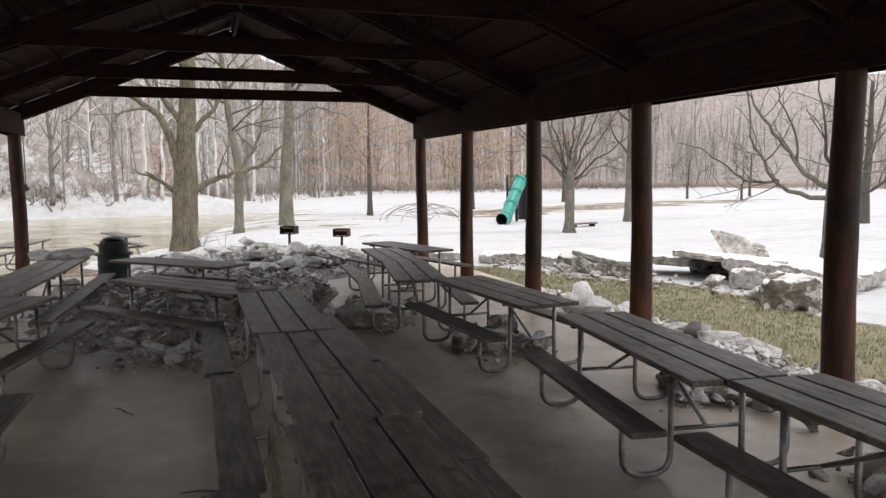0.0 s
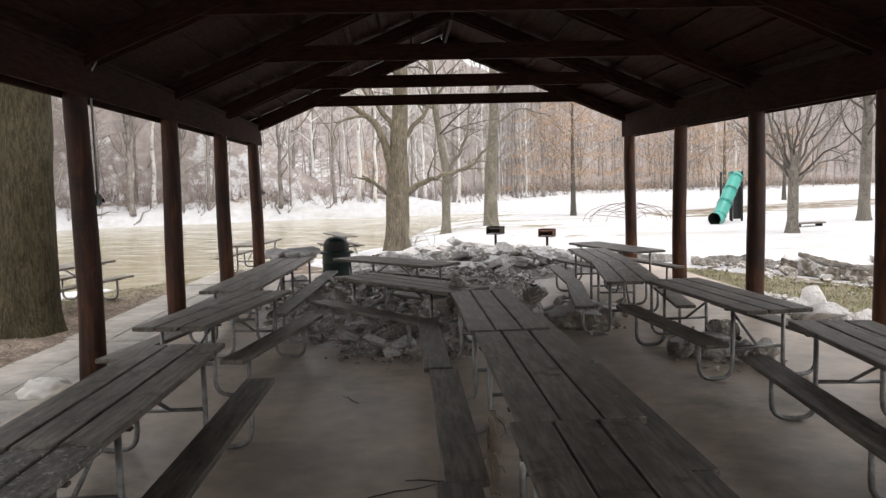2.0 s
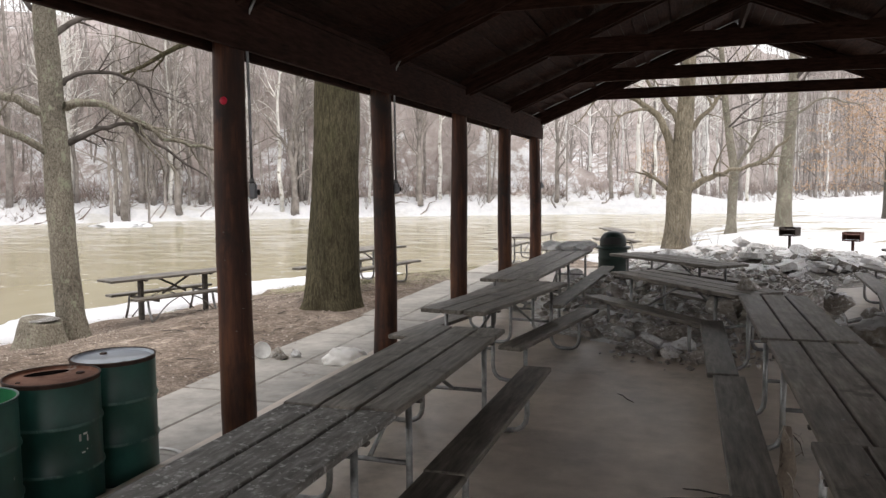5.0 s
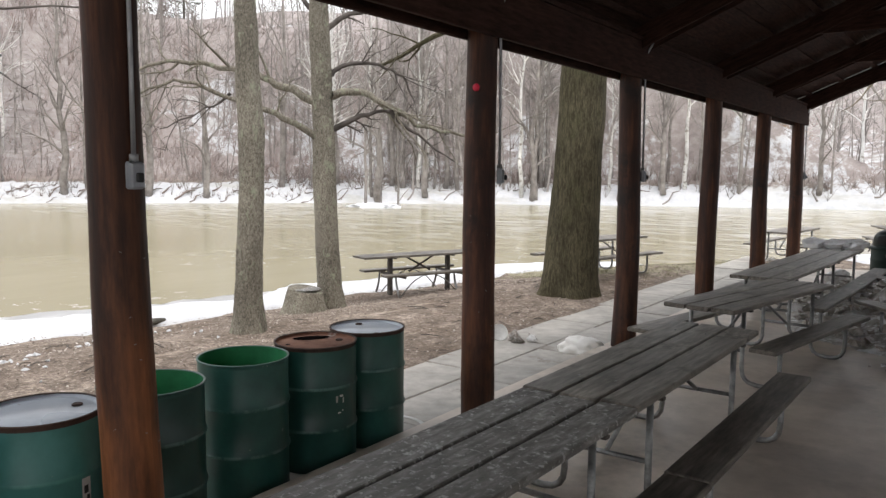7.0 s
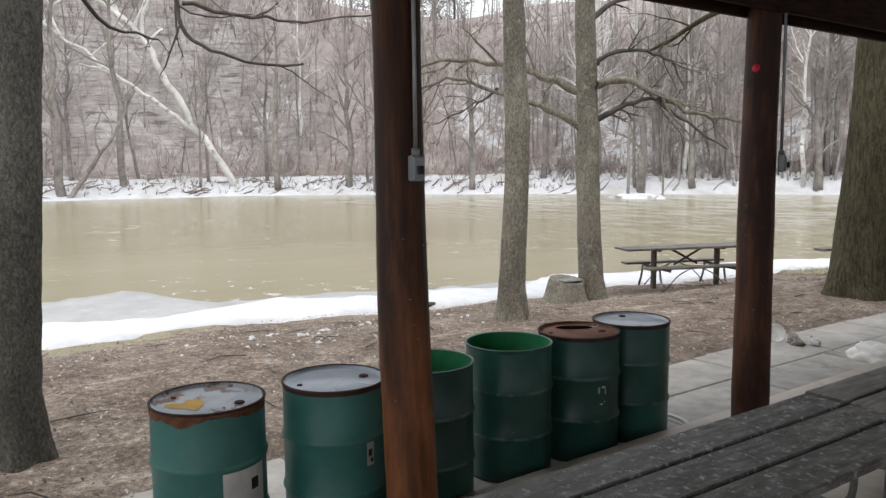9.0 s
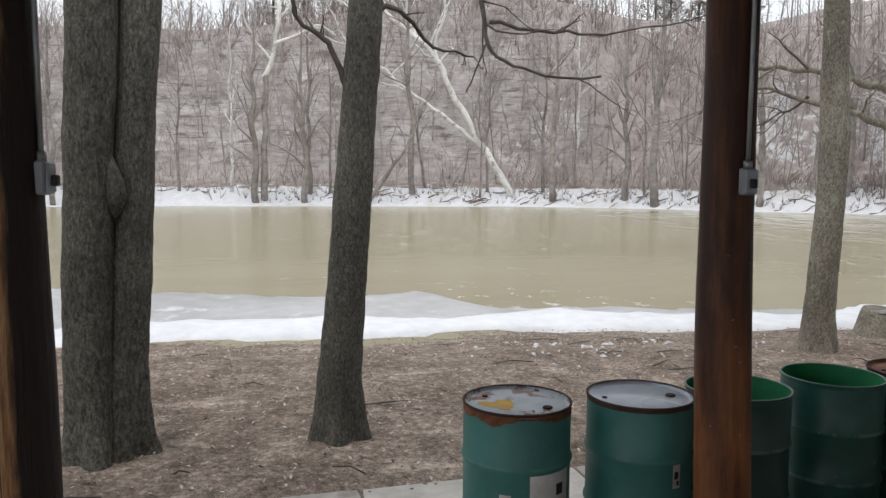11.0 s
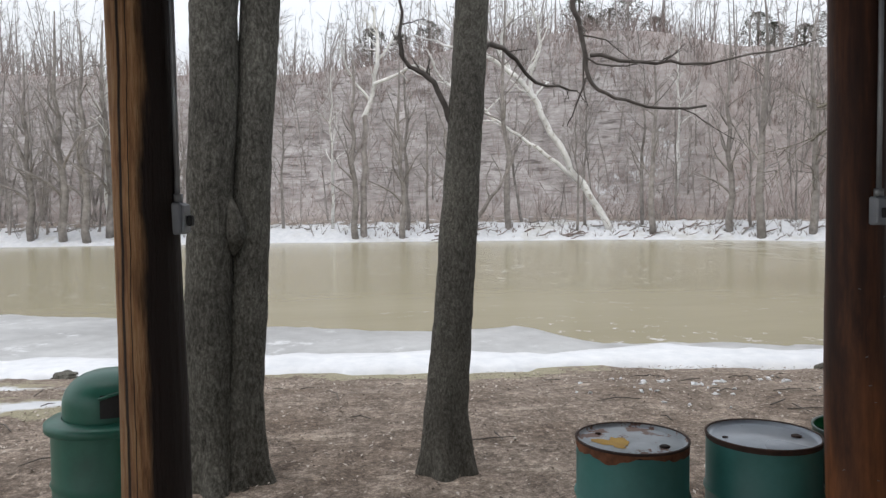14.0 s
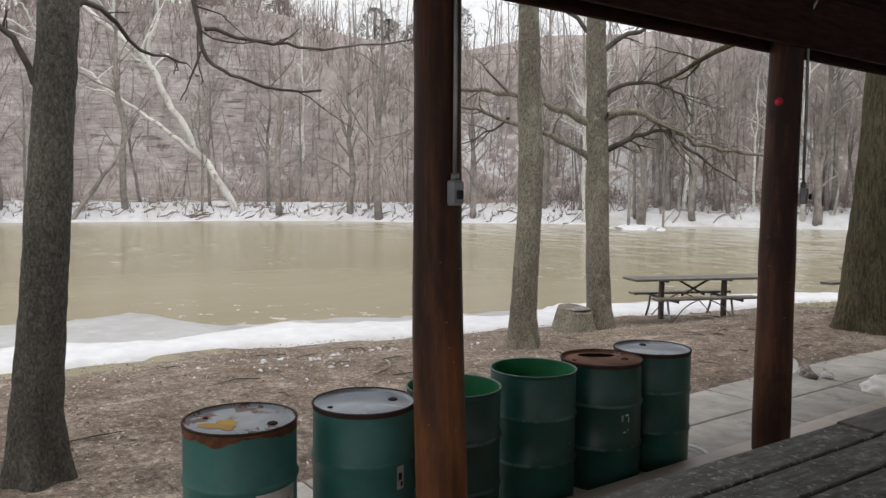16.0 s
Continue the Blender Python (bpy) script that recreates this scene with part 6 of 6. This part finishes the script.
def plant(kind, x, y, s=1.0):
    m = Matrix.Translation((x, y, ground_z(x, y))) @ Matrix.Rotation(rnd.uniform(0, 6.283), 4, "Z") @ Matrix.Scale(s, 4)
    if kind not in used:
        used.add(kind)
        KINDS[kind].matrix_basis = m
    else:
        o = copy_thing(KINDS[kind], m)
        o.matrix_basis = m


y = -42.0
while y < 42:
    x = far_shore(y) - rnd.uniform(.6, 7)
    plant(rnd.choice((0, 1, 1, 2, 3, 3, 5)) if rnd.random() < .93 else 4, x, y, rnd.uniform(.75, 1.1))
    y += rnd.uniform(1.3, 4.2)
for _ in range(34):
    y = rnd.uniform(42, 65)
    plant(rnd.choice((0, 1, 2, 3, 4, 4, 4, 5)), far_shore(y) - rnd.uniform(.5, 9), y, rnd.uniform(.7, 1.05))
for _ in range(90):
    x = rnd.uniform(-34, 60)
    yy = north_edge(x) - 2 + rnd.uniform(0, 14)
    plant(rnd.choice((0, 1, 1, 3, 3, 4, 4, 2, 5)), x, yy, rnd.uniform(.65, 1.0))
for _ in range(24):
    x = rnd.uniform(-26, 34)
    plant(rnd.choice((4, 4, 6, 5)), x, north_edge(x) + rnd.uniform(-3, 9), rnd.uniform(.7, 1.05))
def sycamore(label, x, y, seed, limbs, name="sycamore"):
    """A river sycamore: grey below, white mottled limbs above. limbs: (radius, end share, bark, points)."""
    e = thing(name, label, "tree", (x, y, ground_z(x, y)), facing(x, y))
    rs = random.Random(seed)
    for r, thin, skin, pts in limbs:
        vs, fs = [], []
        sprout(vs, fs, wander(pts, rs, 4, .14), r, r * thin, rs, 1 if skin is M_SYC else 0, .05, .5, (6, 9), (.12, .3), .35)
        part("limb" if pts[0][2] > 0 else "trunk", (vs, fs), skin, e, smooth=True)


sycamore("white leaning sycamore with pale forked limbs", far_shore(21.8) - 2.4, 21.8, 9, (
    (.3, .6, M_SYC, [(0, 0, -.3), (-2.2, 0, 3.5), (-4.7, .2, 7.7), (-6.2, .3, 10.7), (-8.2, .4, 13), (-10.5, .4, 14.7), (-12.7, .4, 16.2)]),
    (.2, .5, M_SYC, [(-2.0, 0, 3.2), (-4.2, -.1, 5.2), (-6.5, -.2, 7), (-9.5, -.3, 9.2), (-13.5, -.4, 12.2), (-14.5, -.4, 14)]),
    (.2, .4, M_SYC, [(-6.2, .3, 10.6), (-6.4, .4, 12.6), (-5.6, .4, 15), (-6.2, .4, 18)]),
    (.17, .4, M_SYC, [(-8.2, .4, 13), (-8.9, .5, 15.2), (-7.6, .6, 18)]),
    (.13, .4, M_SYC, [(-12, -.4, 11), (-12.4, -.4, 12.8), (-11.4, -.3, 14.2), (-11.8, -.3, 16)])))
sycamore("grey-trunked sycamore with white upper limbs", far_shore(2.1) - 1.4, 2.1, 19, (
    (.3, .7, M_HAZYWOODS, [(0, 0, -.3), (.2, 0, 4), (.25, .1, 9.5)]),
    (.22, .5, M_SYC, [(.25, .1, 9.3), (1.0, .1, 12), (1.35, .2, 15), (1.0, .2, 18)]),
    (.16, .4, M_SYC, [(1.0, .1, 11.9), (2.9, 0, 12.7), (4.2, -.1, 13.4), (5.6, -.2, 12.7)]),
    (.13, .4, M_SYC, [(1.2, .2, 13.6), (2.4, .3, 15.2), (3.2, .4, 17.4)]),
    (.13, .4, M_SYC, [(.6, .1, 10.8), (-.8, .2, 12.6), (-1.6, .3, 15)])))
sycamore("dark grey tree leaning far over the bank", far_shore(9.7) - .8, 9.7, 29, (
    (.22, .3, M_BANK, [(0, 0, -.3), (1.7, 0, 2.3), (3.2, .2, 4.4), (4.2, .2, 6.4)]),
    (.09, .4, M_BANK, [(2.2, 0, 3.1), (2.0, .2, 4.6), (2.5, .3, 6)]),
    (.08, .4, M_BANK, [(3.2, .2, 4.4), (3.0, .3, 5.4), (2.4, .3, 6.5)])), "leaning_tree")
for x, y, s in ((-62.8, -6.5, 1.1), (-64.5, 30, .9)):
    plant(4, x, y, s)
for y in (29.2, 30.6, 33.4, 36.2, 1.4, 5.1, 9.3, 24.4, -18.9, -20.6, -17.4, -15, -23):
    plant(6, far_shore(y) - 1.3 + rnd.uniform(-.5, .5), y, rnd.uniform(.75, 1.05))
# a few trees that stand in the shallows
for k in range(3):
    plant((1, 3, 3)[k], -34.5 + k * .9, 39.3 + k * .6, .8)
bend = random.Random(27)
for _ in range(26):
    y = bend.uniform(44, 65.5)
    plant(bend.choice((0, 1, 2, 4, 4, 6)), far_shore(y) - bend.uniform(.6, 7), y, bend.uniform(.6, 1.0))
isle = sack("snow_islet", -34, 39.6, LEVEL - .05, 1.9, 1.1, .3, M_SNOW, "little snow-covered islet round flooded trees", "snow", 5)


def far_woods(label, seed, count, where, tall=1.0, stout=1.0):
    """Slopes of bare woods, too many and too far to count."""
    vs, fs = [], []
    r5 = random.Random(seed)
    for _ in range(count):
        x, y = where(r5)
        z = ground_z(x, y) - .3
        h, r = r5.uniform(5, 13) * tall, r5.uniform(.035, .1) * stout
        lean = Vector((r5.gauss(0, .11), r5.gauss(0, .11), 1))
        p0 = Vector((x, y, z))
        rings([p0, p0 + lean * h * .5, p0 + lean * h + Vector((r5.gauss(0, .4), r5.gauss(0, .4), 0))], [r, r * .65, .02], 4, vs, fs, cap=False)
        for k in range(r5.randint(10, 14)):
            u = r5.uniform(.16, .98)
            a, L = r5.uniform(0, 6.283), h * r5.uniform(.12, .3) * (1.15 - u * .6)
            q = p0 + lean * h * u
            d = Vector((math.cos(a), math.sin(a), r5.uniform(.15, 1.3))).normalized()
            e1 = q + d * L * .5 + Vector((0, 0, L * .08))
            e2 = e1 + (d + Vector((r5.gauss(0, .5), r5.gauss(0, .5), .25))).normalized() * L * .5
            rings([q, e1, e2], [r * .35 * (1.1 - u) + .012, .017, .007], 3, vs, fs, cap=False)
            for _ in range(3):
                w = e1 + Vector((r5.gauss(0, .6), r5.gauss(0, .6), r5.uniform(-.2, .7))) * L * .5
                rings([q.lerp(e1, r5.uniform(.4, 1)), w], [.013, .007], 3, vs, fs, cap=False)
    return tagged(part("far_woods", (vs, fs), M_HAZYWOODS, smooth=True), label, "woods", kind="stuff")


def west_slope(r):
    y = r.uniform(-75, 62)
    return far_shore(y) - (r.uniform(7, 28) if r.random() < .72 else r.uniform(28, 50)), y


def north_slope(r):
    x = r.uniform(-75, 100)
    return x, north_edge(x) + 2 + 62 * r.random() ** 1.25


def east_slope(r):
    y = r.uniform(-60, 110)
    return 108 - .1 * y + 60 * r.random() ** 1.3, y


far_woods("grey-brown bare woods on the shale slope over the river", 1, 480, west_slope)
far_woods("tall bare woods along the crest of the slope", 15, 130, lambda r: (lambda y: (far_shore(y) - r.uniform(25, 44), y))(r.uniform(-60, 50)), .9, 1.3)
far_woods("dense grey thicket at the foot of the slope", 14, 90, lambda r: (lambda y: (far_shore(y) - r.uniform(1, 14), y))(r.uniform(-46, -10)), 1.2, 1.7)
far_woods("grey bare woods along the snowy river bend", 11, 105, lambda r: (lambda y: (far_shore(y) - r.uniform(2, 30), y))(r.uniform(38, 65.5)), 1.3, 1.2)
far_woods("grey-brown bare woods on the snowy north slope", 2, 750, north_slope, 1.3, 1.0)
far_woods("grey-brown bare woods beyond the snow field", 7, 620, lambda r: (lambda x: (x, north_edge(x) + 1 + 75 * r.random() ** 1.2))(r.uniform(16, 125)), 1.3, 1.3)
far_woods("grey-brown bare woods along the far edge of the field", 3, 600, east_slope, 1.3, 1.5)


def brush(seed, count, where, low, high, thick=.016):
    vs, fs = [], []
    r6 = random.Random(seed)
    for _ in range(count):
        x, y = where(r6)
        p = Vector((x, y, ground_z(x, y) - .05))
        for _ in range(r6.randint(3, 6)):
            h = r6.uniform(low, high)
            q = p + Vector((r6.gauss(0, .45) * h, r6.gauss(0, .45) * h, h))
            m = p.lerp(q, .5) + Vector((r6.gauss(0, .05), r6.gauss(0, .05), .06)) * h
            rings([p, m, q], [thick, thick * .7, thick * .25], 3, vs, fs, cap=False)
    return vs, fs


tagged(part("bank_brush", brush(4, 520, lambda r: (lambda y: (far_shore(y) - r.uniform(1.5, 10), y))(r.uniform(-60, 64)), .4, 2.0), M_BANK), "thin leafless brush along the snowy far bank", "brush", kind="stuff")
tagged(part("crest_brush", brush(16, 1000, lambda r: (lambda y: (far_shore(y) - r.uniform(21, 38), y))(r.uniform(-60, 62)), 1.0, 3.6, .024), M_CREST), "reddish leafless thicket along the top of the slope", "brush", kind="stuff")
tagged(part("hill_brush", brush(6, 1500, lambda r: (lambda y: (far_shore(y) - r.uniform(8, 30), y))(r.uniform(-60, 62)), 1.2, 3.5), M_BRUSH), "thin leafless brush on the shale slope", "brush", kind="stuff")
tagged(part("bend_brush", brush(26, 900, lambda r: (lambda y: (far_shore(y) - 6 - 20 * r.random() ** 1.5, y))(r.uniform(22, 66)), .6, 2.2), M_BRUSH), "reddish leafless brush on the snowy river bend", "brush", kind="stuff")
tagged(part("north_brush", brush(5, 900, lambda r: (lambda x: (x, north_edge(x) - 3 + r.uniform(0, 18)))(r.uniform(-40, 70)), .6, 2.6), M_HAZYWOODS), "thin leafless brush at the foot of the woods", "brush", kind="stuff")
tagged(part("tree_shoots", brush(8, 6, lambda r: (-.1 + r.uniform(0, .9), 24.6 + r.uniform(-.3, .3)), .5, 1.3, .006), M_BANK), "thin shoots growing at the foot of the old tree", "brush", kind="stuff")


def bank_drift(seed, count, where, low, high, ways=(1.2, 1.6, 2.0, .4)):
    """Fallen trunks and limbs lying on the far bank."""
    vs, fs = [], []
    r6 = random.Random(seed)
    for _ in range(count):
        x, y = where(r6)
        a, L, r = r6.choice(ways), r6.uniform(low, high), r6.uniform(.03, .08)
        ends = []
        for k in range(4):
            px, py = x + math.cos(a) * L * (k / 3 - .5) + r6.gauss(0, .08) * L, y + math.sin(a) * L * (k / 3 - .5)
            ends.append((px, py, ground_z(px, py) + r * .6 + r6.uniform(0, .25) * (k > 1)))
        rings(ends, [r, r * .9, r * .7, r * .35], 5, vs, fs)
    return vs, fs


tagged(part("fallen_logs", bank_drift(61, 120, lambda r: (lambda y: (far_shore(y) - r.uniform(1.5, 6), y))(r.uniform(-45, 64)), .5, 2.2), M_BANK), "fallen limbs on the snowy far bank", "logs", kind="stuff")
tagged(part("fallen_logs", bank_drift(63, 110, lambda r: (lambda x: (x, north_edge(x) + r.uniform(0, 9)))(r.uniform(-40, 30)), .6, 3), M_BANK), "fallen limbs at the foot of the north woods", "logs", kind="stuff")
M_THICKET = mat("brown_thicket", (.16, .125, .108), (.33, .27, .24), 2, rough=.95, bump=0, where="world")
tagged(part("driftwood", bank_drift(71, 46, lambda r: (lambda y: (far_shore(y) - .5 - 2.6 * r.random() ** 2, y))(r.uniform(4, 44)), .5, 2.0, (1.5, 1.65, 1.8)), M_THICKET), "dark flood driftwood along the snowy water's edge", "logs", kind="stuff")
tagged(part("edge_brush", brush(72, 240, lambda r: (lambda y: (far_shore(y) - r.uniform(.8, 3.5), y))(r.uniform(2, 44)), .15, .6), M_THICKET), "low dark brush poking through the bank snow", "brush", kind="stuff")
tagged(part("bank_thicket", brush(66, 420, lambda r: (lambda y: (far_shore(y) - r.uniform(4, 11), y))(r.uniform(40, 66)), .4, 1.2), M_THICKET), "low brown thicket above the snowy bank of the bend", "brush", kind="stuff")
tagged(part("field_thicket", brush(67, 1900, lambda r: (lambda x: (x, north_edge(x) + r.uniform(2, 9)))(r.uniform(-40, 85)), .4, 1.5), M_THICKET), "low brown thicket at the edge of the snow field", "brush", kind="stuff")


def pine(x, y, h, seed):
    e = thing("pine_tree", "dark evergreen on the skyline of the hill", "tree", (x, y, ground_z(x, y)), 0, "evergreens on the hill")
    part("trunk", pipe([(0, 0, -.3), (0, 0, h)], .14, 0, 6), M_BARK, e)
    r7 = random.Random(seed)
    vs, fs = [], []
    for _ in range(2000):
        u = r7.random() ** .8
        z = h * (.12 + .9 * u)
        w = h * .42 * math.sqrt(max(.02, 1 - (1.9 * u - .85) ** 2)) * math.sqrt(r7.random())
        a = r7.uniform(0, 6.283)
        c = Vector((w * math.cos(a), w * math.sin(a), z))
        if noise.noise(c * 1.1 + Vector((seed, 0, 0))) < -.1:
            continue
        d = Vector((math.cos(a), math.sin(a), r7.uniform(-.3, .6))) * r7.uniform(.15, .4)
        t = Vector((-math.sin(a), math.cos(a), r7.uniform(-.5, .5))) * .1
        b = len(vs)
        vs += [tuple(c - t), tuple(c + t), tuple(c + d)]
        fs.append((b, b + 1, b + 2))
    part("needles", (vs, fs), M_PINE, e, "dark green needle sprays")


M_PINE = mat("pine_needles", (.1, .11, .088), (.2, .21, .17), 2, rough=.9, bump=0, where="world")
for k, (x, y, h) in enumerate(((-96, 5, 5), (-93, 30.5, 6), (-91, 36, 6.5), (-84, 49, 5.5), (-79, 58, 6), (-80, 55.6, 5.5), (-82, 53.5, 4), (-84, 51, 4.5), (-90, 39, 4.5), (-92, 34, 5), (-91, 31, 3.5), (-95, 12, 4.5), (-95, 8.5, 3.5))):
    pine(x, y, h, 200 + k)

# ---- small ground cover ----
def scatter(count, seed, where, shape):
    vs, fs = [], []
    r8 = random.Random(seed)
    n = 0
    while n < count:
        x, y = where(r8)
        s, g = cover(x, y)
        n += 1
        shape(r8, vs, fs, x, y, s, g)
    return vs, fs


def leaf_shape(r, vs, fs, x, y, s, g):
    if s > .4:
        return
    z = ground_z(x, y) + .012
    w = r.uniform(.008, .026)
    a, t = r.uniform(0, 6.283), r.uniform(-.5, .5)
    b = len(vs)
    for u, v in ((1, 0), (0, .55), (-1, 0), (0, -.55)):
        vs.append((x + w * (u * math.cos(a) - v * math.sin(a)), y + w * (u * math.sin(a) + v * math.cos(a)), z + w * t * u + .004 + w * .3 * abs(v)))
    fs.append((b, b + 1, b + 2, b + 3))


def blade_shape(r, vs, fs, x, y, s, g):
    if s > .35 or g < .25:
        return
    z = ground_z(x, y)
    for _ in range(3):
        px, py = x + r.uniform(-.04, .04), y + r.uniform(-.04, .04)
        a, h, lean = r.uniform(0, 6.283), r.uniform(.025, .07), r.uniform(.01, .05)
        b = len(vs)
        vs += [(px - .004 * math.sin(a), py + .004 * math.cos(a), z - .005), (px + .004 * math.sin(a), py - .004 * math.cos(a), z - .005), (px + lean * math.cos(a), py + lean * math.sin(a), z + h)]
        fs.append((b, b + 1, b + 2))


M_GRASS = mat("thin_grass", (.19, .195, .1), (.42, .4, .25), 5, rough=.9, bump=0, where="world")
tagged(part("leaf_litter", scatter(22000, 3, lambda r: (r.uniform(-11, -5), r.uniform(-5, 18)), leaf_shape), M_LITTER), "dead brown leaves strewn over bare dirt", "leaves", kind="stuff")
tagged(part("field_litter", scatter(4200, 13, lambda r: (r.uniform(6, 9.5), r.uniform(4, 18.5)), leaf_shape), M_LITTER), "dead brown leaves strewn over thin grass", "leaves", kind="stuff")
tagged(part("grass_tufts", scatter(22000, 4, lambda r: (r.uniform(5.8, 9.5), r.uniform(3.5, 18.5)) if r.random() < .8 else (r.uniform(-9, -5), r.uniform(12, 26)), blade_shape), M_GRASS), "thin patchy winter grass", "grass", kind="stuff")


def twig_litter(count, seed):
    vs, fs = [], []
    r9 = random.Random(seed)
    for _ in range(count):
        x, y = r9.uniform(-10, -5.1), r9.uniform(-4, 13)
        a, L = r9.uniform(0, 6.283), r9.uniform(.1, .5)
        z = ground_z(x, y) + .012
        rings([(x, y, z), (x + L * .5 * math.cos(a), y + L * .5 * math.sin(a), z + .02), (x + L * math.cos(a + .2), y + L * math.sin(a + .2), z + .005)], [.006, .007, .003], 4, vs, fs)
    return vs, fs


tagged(part("fallen_twigs", twig_litter(90, 2), M_TWIG), "short fallen twigs on the bare dirt", "twigs", kind="stuff")
